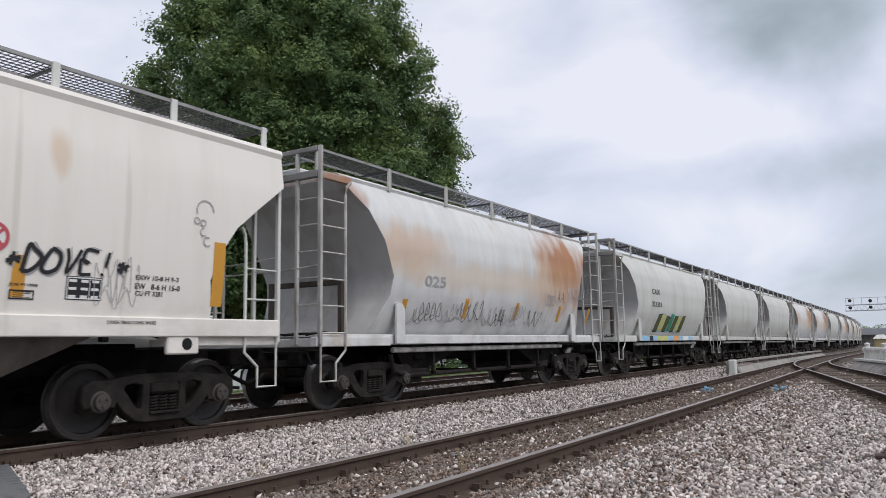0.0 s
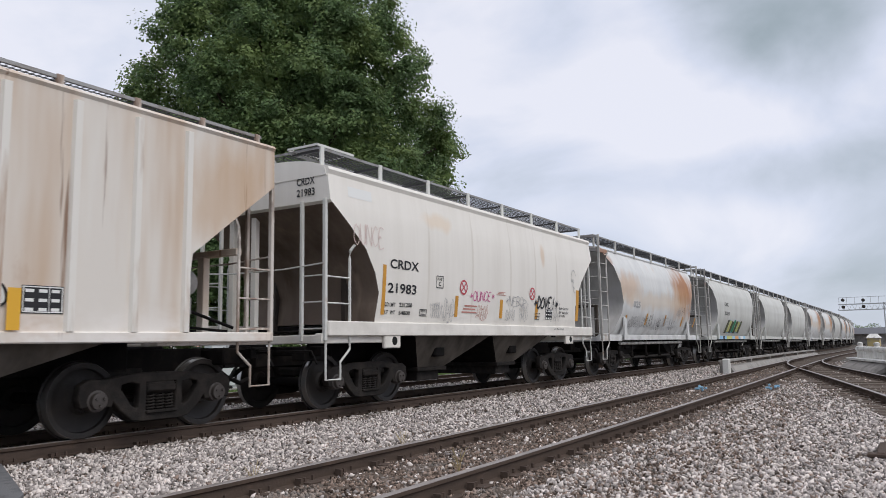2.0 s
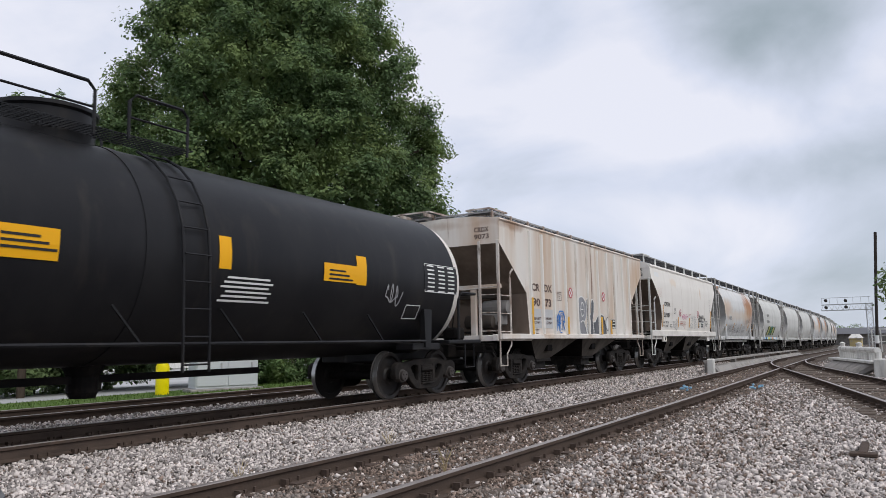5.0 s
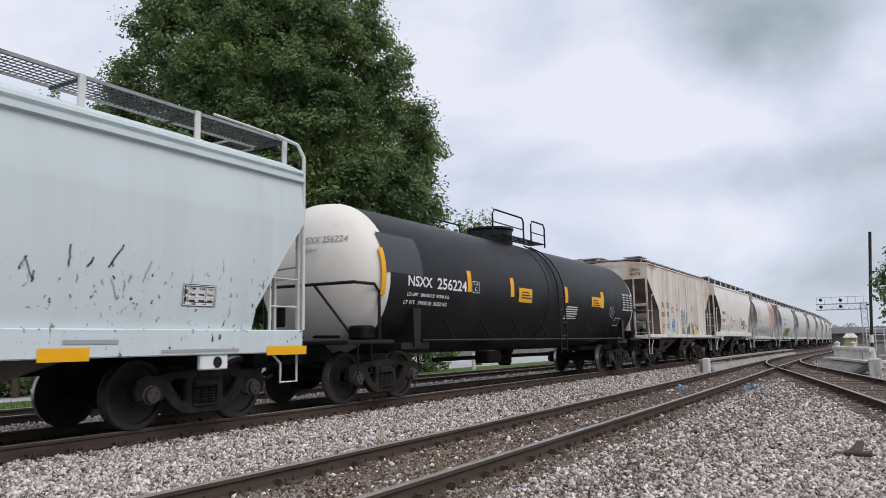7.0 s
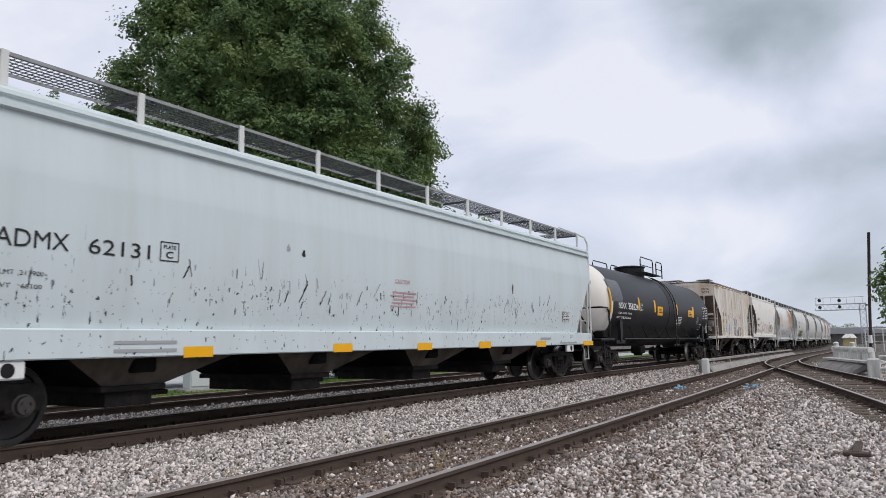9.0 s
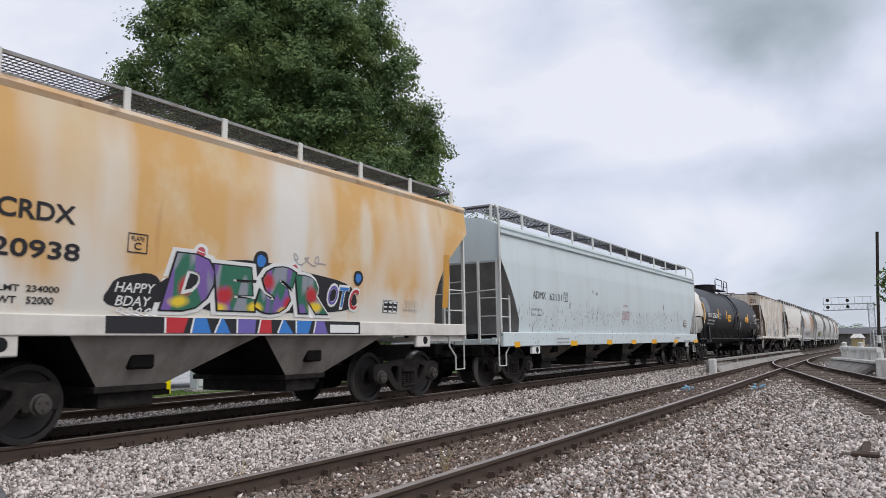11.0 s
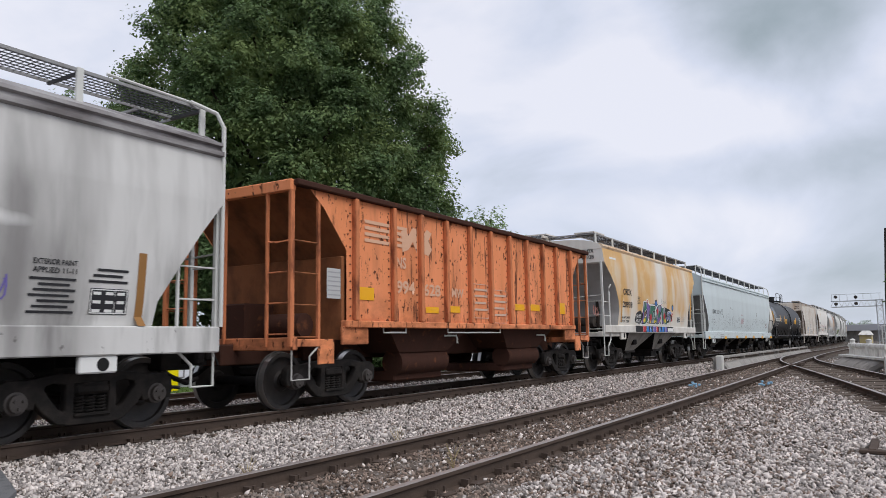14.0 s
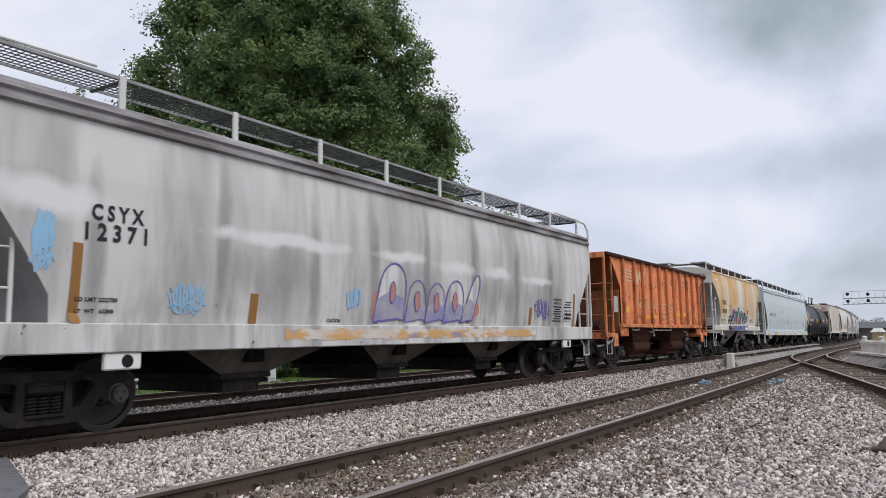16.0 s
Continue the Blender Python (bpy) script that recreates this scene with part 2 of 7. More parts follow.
rusty_paint = material("rusty_paint", (0.66, 0.66, 0.65), 0.6, spots=(((0.36, 0.15, 0.055), (3.4, -1.5, 3.2), (1.9, 6.0, 0.85), 0.9), ((0.50, 0.30, 0.16), (2.6, -1.5, 2.5), (1.9, 6.0, 0.8), 0.6), ((0.56, 0.36, 0.22), (-3.8, -1.5, 2.8), (1.6, 6.0, 0.6), 0.6), ((0.60, 0.48, 0.36), (-0.8, -1.5, 2.45), (4.2, 6.0, 0.35), 0.5), ((0.40, 0.18, 0.07), (4.3, -1.5, 2.6), (1.3, 6.0, 1.0), 0.6), ((0.33, 0.14, 0.06), (-5.6, -1.3, 3.7), (0.9, 6.0, 0.4), 0.8)), layers=(((0.50, 0.50, 0.50), STREAK, 0.42, 0.72, 0.6, 4, 0, 0), ((0.52, 0.34, 0.20), (1.5, 1.5, 0.2), 0.60, 0.74, 0.5, 5, 0, 0), (DIRT, (1.5, 1.5, 2), 0.45, 0.75, 0.5, 5, 1.2, 2.1)), bump=0.15, bump_scale=4)
fleet_paint = material("fleet_paint", (0.60, 0.60, 0.57), 0.6, layers=(((0.44, 0.43, 0.40), STREAK, 0.42, 0.72, 0.6, 4, 0, 0), ((0.42, 0.24, 0.12), (0.8, 0.8, 0.3), 0.63, 0.76, 0.6, 5, 0, 0)), bump=0.12, bump_scale=4)
rib_orange = material("rib_orange", (0.60, 0.21, 0.095), 0.75, layers=(((0.14, 0.05, 0.03), (5, 5, 1.2), 0.50, 0.66, 0.9, 5, 0, 0),), bump=0.3, bump_scale=12)
faint_red = material("faint_red", (0.52, 0.33, 0.35), 0.6)
# rust brown, darker still for the shade of the recessed car end
bulkhead_paint = material("bulkhead_paint", (0.30, 0.115, 0.05), 0.8, layers=(((0.10, 0.045, 0.025), (2, 2, 1.2), 0.42, 0.68, 0.85, 5, 0, 0),), bump=0.3, bump_scale=10)
peeling_paint = material("peeling_paint", (0.62, 0.36, 0.15), 0.65, layers=(((0.66, 0.63, 0.60), (1.3, 1.3, 3.0), 0.50, 0.56, 0.9, 5, 0, 0), ((0.64, 0.58, 0.52), (0.8, 0.8, 2.0), 0.48, 0.58, 0.8, 5, 0, 0), ((0.30, 0.26, 0.36), (0.9, 0.9, 2.5), 0.62, 0.66, 0.8, 5, 0, 0), ((0.40, 0.39, 0.38), (3.0, 3.0, 6.0), 0.58, 0.63, 0.9, 5, 0, 0)))
orange_paint = material("orange_paint", (0.86, 0.31, 0.145), 0.7, layers=(((0.70, 0.24, 0.09), (1.2, 1.2, 0.25), 0.42, 0.72, 0.7, 5, 0, 0), ((0.07, 0.025, 0.015), (11, 11, 6), 0.61, 0.645, 0.95, 4, 0, 0), ((0.08, 0.03, 0.02), (7, 7, 0.8), 0.60, 0.66, 0.9, 5, 0, 0), ((0.13, 0.045, 0.025), (2, 2, 3), 0.40, 0.7, 0.8, 5, 1.3, 2.0), ((0.24, 0.09, 0.045), (1.6, 1.6, 0.3), 0.52, 0.68, 0.4, 5, 0, 0)), bump=0.3, bump_scale=8)
rust_steel = material("rust_steel", (0.062, 0.028, 0.02), 0.85, layers=(((0.05, 0.025, 0.018), (2.5, 2.5, 1.5), 0.42, 0.7, 0.8, 5, 0, 0), ((0.32, 0.11, 0.04), (4, 4, 4), 0.6, 0.75, 0.45, 5, 0, 0)), bump=0.35, bump_scale=12)
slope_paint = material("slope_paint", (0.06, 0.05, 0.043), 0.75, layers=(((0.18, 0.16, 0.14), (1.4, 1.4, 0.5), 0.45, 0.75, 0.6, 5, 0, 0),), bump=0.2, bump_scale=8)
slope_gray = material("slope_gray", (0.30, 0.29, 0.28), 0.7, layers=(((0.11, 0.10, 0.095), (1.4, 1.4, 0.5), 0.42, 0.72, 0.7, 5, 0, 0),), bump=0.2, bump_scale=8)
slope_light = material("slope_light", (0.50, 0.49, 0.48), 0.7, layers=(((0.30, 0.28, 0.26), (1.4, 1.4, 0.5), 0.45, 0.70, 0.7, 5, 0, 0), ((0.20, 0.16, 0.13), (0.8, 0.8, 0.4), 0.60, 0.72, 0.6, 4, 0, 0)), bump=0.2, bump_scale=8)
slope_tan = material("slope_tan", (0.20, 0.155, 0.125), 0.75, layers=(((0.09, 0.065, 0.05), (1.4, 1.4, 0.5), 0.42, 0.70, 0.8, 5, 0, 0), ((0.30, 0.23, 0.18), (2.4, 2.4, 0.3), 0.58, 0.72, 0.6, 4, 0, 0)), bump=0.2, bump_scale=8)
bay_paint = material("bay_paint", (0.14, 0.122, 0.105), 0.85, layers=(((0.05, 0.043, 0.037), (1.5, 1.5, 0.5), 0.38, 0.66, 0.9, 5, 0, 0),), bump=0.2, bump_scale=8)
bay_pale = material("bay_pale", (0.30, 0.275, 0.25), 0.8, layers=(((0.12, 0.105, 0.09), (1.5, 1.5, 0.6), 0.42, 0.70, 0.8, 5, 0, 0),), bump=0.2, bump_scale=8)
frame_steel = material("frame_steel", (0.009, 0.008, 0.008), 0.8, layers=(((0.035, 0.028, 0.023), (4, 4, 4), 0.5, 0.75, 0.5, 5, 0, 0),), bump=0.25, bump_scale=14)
cast_steel = material("cast_steel", (0.020, 0.018, 0.017), 0.7, layers=(((0.06, 0.05, 0.043), (5, 5, 5), 0.45, 0.75, 0.6, 5, 0, 0), ((0.025, 0.02, 0.018), (3, 3, 3), 0.5, 0.7, 0.5, 4, 0, 0)), bump=0.3, bump_scale=30)
wheel_steel = material("wheel_steel", (0.018, 0.015, 0.014), 0.6, 0.1, layers=(((0.04, 0.032, 0.027), (5, 5, 5), 0.45, 0.7, 0.6, 5, 0, 0),), bump=0.15, bump_scale=20)
tread_steel = material("tread_steel", (0.38, 0.37, 0.36), 0.3, 0.9)
bearing_steel = material("bearing_steel", (0.07, 0.06, 0.055), 0.55, 0.3, bump=0.2, bump_scale=40)
tank_black = material("tank_black", (0.012, 0.012, 0.014), 0.42, layers=(((0.03, 0.029, 0.029), (0.9, 0.9, 0.5), 0.45, 0.75, 0.6, 5, 0, 0), ((0.04, 0.035, 0.03), (3, 3, 0.3), 0.55, 0.75, 0.5, 4, 0, 0)), bump=0.05, bump_scale=4)
tank_white = material("tank_white", (0.76, 0.72, 0.66), 0.5, layers=(((0.45, 0.38, 0.31), (0.9, 1.3, 1.3), 0.56, 0.78, 0.55, 5, 0, 0),), bump=0.05, bump_scale=4)
tank_patch = material("tank_patch", (0.055, 0.058, 0.066), 0.25)
rib_paint = material("rib_paint", (0.74, 0.71, 0.66), 0.6, layers=(((0.40, 0.26, 0.17), (3, 3, 0.4), 0.55, 0.72, 0.8, 5, 0, 0),))
# near-black, with the shade under the train put into the stone colour
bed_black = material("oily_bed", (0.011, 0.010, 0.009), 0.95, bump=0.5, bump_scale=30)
grating_steel = material("grating_steel", (0.055, 0.055, 0.058), 0.6, 0.3)
galv_dull = material("dull_galvanised", (0.30, 0.30, 0.30), 0.6, 0.2, layers=(((0.15, 0.12, 0.10), (3, 3, 3), 0.5, 0.7, 0.7, 4, 0, 0),))
rail_white = material("rail_white", (0.62, 0.62, 0.59), 0.55, layers=((RUST, (6, 6, 3), 0.62, 0.75, 0.6, 5, 0, 0),))
letter_black = material("letter_black", (0.03, 0.03, 0.033), 0.6)
letter_brown = material("letter_brown", (0.13, 0.09, 0.08), 0.7)
letter_white = material("letter_white", (0.75, 0.75, 0.73), 0.6)
letter_pink_faint = material("letter_pink_faint", (0.68, 0.55, 0.52), 0.7)
letter_faded = material("letter_faded", (0.62, 0.44, 0.34), 0.7)
letter_gray = material("letter_gray", (0.36, 0.36, 0.37), 0.7)
letter_gray_pale = material("letter_gray_pale", (0.50, 0.50, 0.50), 0.7)
letter_pale_orange = material("letter_pale_orange", (0.70, 0.42, 0.28), 0.7)
letter_red = material("letter_red", (0.50, 0.10, 0.12), 0.6)
amber = material("amber_reflector", (0.60, 0.30, 0.05), 0.45, layers=(((0.38, 0.19, 0.06), (5, 5, 3), 0.5, 0.75, 0.5, 4, 0, 0),))
yellow = material("yellow_reflector", (0.85, 0.42, 0.012), 0.4)
brown_bar = material("brown_reflector", (0.30, 0.15, 0.05), 0.6)
spray_pink = material("spray_pink", (0.55, 0.10, 0.28), 0.6)
spray_blue = material("spray_blue", (0.05, 0.20, 0.55), 0.6)
spray_sky = material("spray_sky", (0.30, 0.52, 0.72), 0.6)
spray_violet = material("spray_violet", (0.16, 0.13, 0.40), 0.6)
spray_green = material("spray_green", (0.05, 0.28, 0.16), 0.6)
spray_red = material("spray_red", (0.50, 0.04, 0.05), 0.6)
spray_yellow = material("spray_yellow", (0.72, 0.52, 0.06), 0.6)
spray_salmon = material("spray_salmon", (0.50, 0.24, 0.20), 0.6)
spray_olive = material("spray_olive", (0.10, 0.11, 0.045), 0.6)
spray_yellow_green = material("spray_yellow_green", (0.55, 0.55, 0.20), 0.6)
spray_peach = material("spray_peach", (0.70, 0.36, 0.16), 0.6)
spray_gray = material("spray_gray", (0.20, 0.20, 0.22), 0.6, layers=(((0.08, 0.08, 0.09), (2, 2, 2), 0.45, 0.7, 0.7, 3, 0, 0),))


# ---- building helpers ----
class Shape:
    """Collects corners and faces of one mesh."""

    def __init__(self):
        self.v, self.f = [], []

    def add(self, verts, faces):
        n = len(self.v)
        self.v += [tuple(p) for p in verts]
        self.f += [tuple(n + i for i in q) for q in faces]
        return self

    def box(self, x0, x1, y0, y1, z0, z1):
        return self.add([(x, y, z) for z in (z0, z1) for y in (y0, y1) for x in (x0, x1)],
                        [(0, 2, 3, 1), (4, 5, 7, 6), (0, 1, 5, 4), (2, 6, 7, 3), (0, 4, 6, 2), (1, 3, 7, 5)])

    def slab(self, x0, x1, y0, y1, z0, z1, c=0.012):
        """A box with chamfered edges."""
        cx, cy, cz = (x0 + x1) / 2, (y0 + y1) / 2, (z0 + z1) / 2
        hx, hy, hz = (x1 - x0) / 2, (y1 - y0) / 2, (z1 - z0) / 2
        c = min(c, hx * 0.45, hy * 0.45, hz * 0.45)
        bm = bmesh.new()
        bmesh.ops.create_cube(bm, size=2)
        for v in bm.verts:
            v.co = Vector((v.co.x * hx, v.co.y * hy, v.co.z * hz))
        bmesh.ops.bevel(bm, geom=bm.edges[:], offset=c, segments=1, affect="EDGES")
        bm.verts.index_update()
        self.add([(v.co.x + cx, v.co.y + cy, v.co.z + cz) for v in bm.verts], [[v.index for v in f.verts] for f in bm.faces])
        bm.free()
        return self

    def tube(self, pts, r, n=6):
        pts = [Vector(p) for p in pts]
        rings = []
        for i, p in enumerate(pts):
            d = (pts[min(i + 1, len(pts) - 1)] - pts[max(i - 1, 0)]).normalized()
            a = d.orthogonal().normalized() if abs(d.z) > 0.95 else d.cross(Vector((0, 0, 1))).normalized()
            b = d.cross(a)
            rings.append([p + r * (math.cos(k * math.tau / n) * a + math.sin(k * math.tau / n) * b) for k in range(n)])
        faces = [(i * n + k, i * n + (k + 1) % n, (i + 1) * n + (k + 1) % n, (i + 1) * n + k) for i in range(len(pts) - 1) for k in range(n)]
        faces += [tuple(range(n)), tuple(range((len(pts) - 1) * n, len(pts) * n))]
        return self.add([p for ring in rings for p in ring], faces)

    def lathe(self, profile, n=32, centre=(0, 0, 0), axis="y"):
        """profile: (distance along the axis, radius)."""
        vs = []
        for a, r in profile:
            for k in range(n):
                c, s = r * math.cos(k * math.tau / n), r * math.sin(k * math.tau / n)
                p = {"y": (c, a, s), "x": (a, c, s), "z": (c, s, a)}[axis]
                vs.append((p[0] + centre[0], p[1] + centre[1], p[2] + centre[2]))
        m = len(profile)
        fs = [(i * n + k, (i + 1) * n + k, (i + 1) * n + (k + 1) % n, i * n + (k + 1) % n) for i in range(m - 1) for k in range(n)]
        return self.add(vs, fs + [tuple(range(n)), tuple(range((m - 1) * n, m * n))])

    def prism(self, outline, y0, y1):
        """An outline in x and z, drawn from y0 to y1."""
        n = len(outline)
        return self.add([(x, y, z) for y in (y0, y1) for x, z in outline],
                        [tuple(range(n)), tuple(range(2 * n - 1, n - 1, -1))] + [(i, i + n, (i + 1) % n + n, (i + 1) % n) for i in range(n)])

    def mesh(self, name, mat, smooth=False):
        me = bpy.data.meshes.new(name)
        me.from_pydata(self.v, [], self.f)
        bm = bmesh.new()
        bm.from_mesh(me)
        bmesh.ops.recalc_face_normals(bm, faces=bm.faces[:])
        bm.to_mesh(me)
        bm.free()
        me.materials.append(mat)
        if smooth:
            me.shade_smooth()
            me.set_sharp_from_angle(angle=radians(35))
        return me


def part(name, data, mat=None, parent=None, label="", smooth=False, at=None):
    me = data.mesh(name, mat, smooth) if isinstance(data, Shape) else data
    ob = new(name, me)
    ob.parent = parent
    if at is not None:
        ob.matrix_basis = at
    return tagged(ob, label) if label else ob


def thing(name, label, category, at=None, group="", kind=""):
    ob = new(name)
    ob.empty_display_size = 0.3
    if at is not None:
        ob.matrix_basis = at
    return tagged(ob, label, category, group, kind)


def level(rows, z):
    """The half width of a side at height z, from rows (z, half width, inset)."""
    for a, b in zip(rows, rows[1:]):
        if z <= b[0]:
            k = max(0.0, (z - a[0]) / (b[0] - a[0]))
            return a[1] + (b[1] - a[1]) * k
    return rows[-1][1]


def letters(text, bold=0.0, shear=0.0):
    cu = bpy.data.curves.new("letters", "FONT")
    cu.body, cu.size, cu.offset, cu.shear, cu.resolution_u = text, 1.0, bold, shear, 3
    ob = bpy.data.objects.new("letters", cu)
    scene.collection.objects.link(ob)
    bpy.context.view_layer.update()
    me = bpy.data.meshes.new_from_object(ob)
    bpy.data.objects.remove(ob)
    bpy.data.curves.remove(cu)
    return me


def write(text, x0, x1, z0, z1, mat, car, width, name="lettering", bold=0.02, shear=0.0, lift=0.008, end=None):
    """Text between x0 and x1, z0 and z1, laid on a side whose half width at a height is width(z), or on an end wall at x = end."""
    me = letters(text, bold, shear)
    vs = me.vertices
    a, b = min(v.co.x for v in vs), max(v.co.x for v in vs)
    c, d = min(v.co.y for v in vs), max(v.co.y for v in vs)
    for v in vs:
        x, z = x0 + (v.co.x - a) / (b - a) * (x1 - x0), z0 + (v.co.y - c) / (d - c) * (z1 - z0)
        v.co = (x, -(width(z) + lift), z) if end is None else (end(x, z) if callable(end) else end, -x, z)
    me.materials.append(mat)
    return part(name, me, None, car)


def sheet(name, outline, mat, car, width, lift=0.006, cuts=8):
    """A flat painted area with its outline in x and z, laid on the side."""
    me = bpy.data.meshes.new(name)
    bm = bmesh.new()
    bm.faces.new([bm.verts.new((x, 0, z)) for x, z in outline])
    z0, z1 = min(z for x, z in outline), max(z for x, z in outline)
    for i in range(1, cuts):
        bmesh.ops.bisect_plane(bm, geom=bm.verts[:] + bm.edges[:] + bm.faces[:], plane_co=(0, 0, z0 + (z1 - z0) * i / cuts), plane_no=(0, 0, 1))
    for v in bm.verts:
        v.co.y = -(width(v.co.z) + lift)
    bm.to_mesh(me)
    bm.free()
    me.materials.append(mat)
    return part(name, me, None, car)


def rect(x0, x1, z0, z1):
    return [(x0, z0), (x1, z0), (x1, z1), (x0, z1)]


def ring_of(x0, x1, z0, z1, t):
    """A rectangular outline as four strips."""
    return [rect(x0, x1, z0, z0 + t), rect(x0, x1, z1 - t, z1), rect(x0, x0 + t, z0 + t, z1 - t), rect(x1 - t, x1, z0 + t, z1 - t)]


def strips(name, outlines, mat, car, width, lift=0.008):
    s, seen = Shape(), {}
    for o in outlines:
        face = []
        for x, z in o:
            key = (round(x, 4), round(z, 4))
            if key not in seen:
                seen[key] = len(s.v)
                s.v.append((x, -(width(z) + lift), z))
            if seen[key] not in face:
                face.append(seen[key])
        if len(face) > 2:
            s.f.append(tuple(face))
    return part(name, s, mat, car)


def stroke(path, w):
    """A ribbon along a path in x and z, as outlines that share their corners."""
    edge = []
    for i, (x, z) in enumerate(path):
        a, b = path[max(0, i - 1)], path[min(len(path) - 1, i + 1)]
        d = math.hypot(b[0] - a[0], b[1] - a[1]) or 1e-6
        nx, nz = -(b[1] - a[1]) / d * w / 2, (b[0] - a[0]) / d * w / 2
        edge.append(((x + nx, z + nz), (x - nx, z - nz)))
    return [[a[0], b[0], b[1], a[1]] for a, b in zip(edge, edge[1:])]


def scribble(x0, x1, z0, z1, mat, car, width, seed, loops=5, w=0.03, lift=0.011):
    """A looping sprayed tag that cannot be read."""
    rnd = random.Random(seed)
    path, n = [], loops * 14
    ph, q = rnd.uniform(0, 6), rnd.uniform(1.6, 2.4)
    for i in range(n + 1):
        k = i / n
        a = k * loops * math.tau + ph
        path.append((x0 + (x1 - x0) * (0.1 + 0.8 * k) + 0.11 * (x1 - x0) * math.cos(a), (z0 + z1) / 2 + (z1 - z0) * (0.30 * math.sin(a) + 0.16 * math.sin(q * a + ph))))
    return strips("graffiti", stroke(path, w), mat, car, width, lift)


def blob(x0, x1, z0, z1, seed, n=26, rough=0.14):
    rnd = random.Random(seed)
    ph = [rnd.uniform(0, 6) for _ in range(4)]
    out = []
    for i in range(n):
        a = i / n * math.tau
        r = 1 - rough + rough * math.sin(3 * a + ph[0]) * 0.6 + rough * math.sin(5 * a + ph[1]) * 0.5
        out.append(((x0 + x1) / 2 + (x1 - x0) / 2 * r * math.cos(a), (z0 + z1) / 2 + (z1 - z0) / 2 * r * math.sin(a)))
    return out


# hand-drawn letters: strokes on a grid 4 wide and 8 high
STROKES = {"D": "00 08 27 45 42 20 00", "O": "18 05 02 20 42 46 28 18", "V": "08 15 20 34 48", "E": "48 18 05 24 05 02 10 40", "!": "28 23/21 20", "*": "15 43/13 45/26 22",
           "U": "08 03 10 30 43 48 40", "N": "00 08 24 40 48", "C": "47 28 05 02 20 41", "B": "00 08 37 34 04 33 41 00", "M": "00 08 23 48 40", "R": "00 08 37 34 04 40", "G": "47 28 05 02 20 42 44 24", ">": "06 44 02"}


def curve(points, n=5):
    """A smooth path through the points."""
    p = [points[0], *points, points[-1]]
    out = []
    for a, b, c, d in zip(p, p[1:], p[2:], p[3:]):
        for i in range(n):
            t = i / n
            out.append(tuple(0.5 * (2 * v1 + (v2 - v0) * t + (2 * v0 - 5 * v1 + 4 * v2 - v3) * t * t + (3 * v1 - v0 - 3 * v2 + v3) * t ** 3) for v0, v1, v2, v3 in zip(a, b, c, d)))
    return out + [points[-1]]


def tag(text, x0, x1, z0, z1, mat, car, width, seed=0, w=0.03, slant=0.15, lift=0.011):
    """A word sprayed by hand, letter by letter."""
    rnd = random.Random(seed)
    step = (x1 - x0) / len(text)
    for i, ch in enumerate(text):
        up, bands = rnd.uniform(-0.08, 0.08) * (z1 - z0), []
        for line in STROKES[ch].split("/"):
            pts = [(x0 + step * (i + 0.2 * (int(q[0]) + rnd.uniform(-0.3, 0.3))) + slant * int(q[1]) / 8 * (z1 - z0), z0 + up + (z1 - z0) * (int(q[1]) + rnd.uniform(-0.4, 0.4)) / 8) for q in line.split()]
            bands += stroke(curve(pts), w * rnd.uniform(0.85, 1.15))
        strips("graffiti", bands, mat, car, width, lift + 0.0006 * i)


# ---- the line of the tracks ----
BEND, RADIUS = 90.0, 1380.0


def drop(x):
    """The slow fall of the ground along the line."""
    if x < 10:
        return 0.0
    if x < 70:
        return -0.00006 * (x - 10) ** 2
    return max(-0.216 - 0.004 * (x - 70), -1.0)


def on_line(s, y=0.0, z=0.0):
    """A place s metres along the main track, y metres beside it: its x, y, z and heading in degrees."""
    e = max(0.0, s - BEND) / RADIUS
    x = min(s, BEND) + RADIUS * math.sin(e) - y * math.sin(e)
    return x, RADIUS * (1 - math.cos(e)) + y * math.cos(e), drop(min(s, BEND) + RADIUS * math.sin(e)) + z, math.degrees(e)


# ---- running gear, shared by all cars ----
WHEEL_R = 0.457


def wheel_mesh():
    s = Shape()
    s.lathe([(-0.045, 0.08), (-0.06, 0.10), (-0.06, 0.14), (-0.02, 0.17), (0.01, 0.30), (-0.02, 0.375), (-0.065, 0.385), (-0.07, 0.40), (-0.07, 0.452),
             (-0.06, 0.457), (0.03, 0.462), (0.045, 0.47), (0.055, 0.485), (0.068, 0.48), (0.072, 0.45), (0.072, 0.385), (0.04, 0.37), (0.05, 0.30), (0.03, 0.17), (0.07, 0.14), (0.07, 0.08)], 44)
    me = s.mesh("wheel", wheel_steel, True)
    me.materials.append(tread_steel)
    for p in me.polygons:
        r = math.hypot(p.center.x, p.center.z)
        if r > 0.448 and -0.066 < p.center.y < 0.03:
            p.material_index = 1
    return me


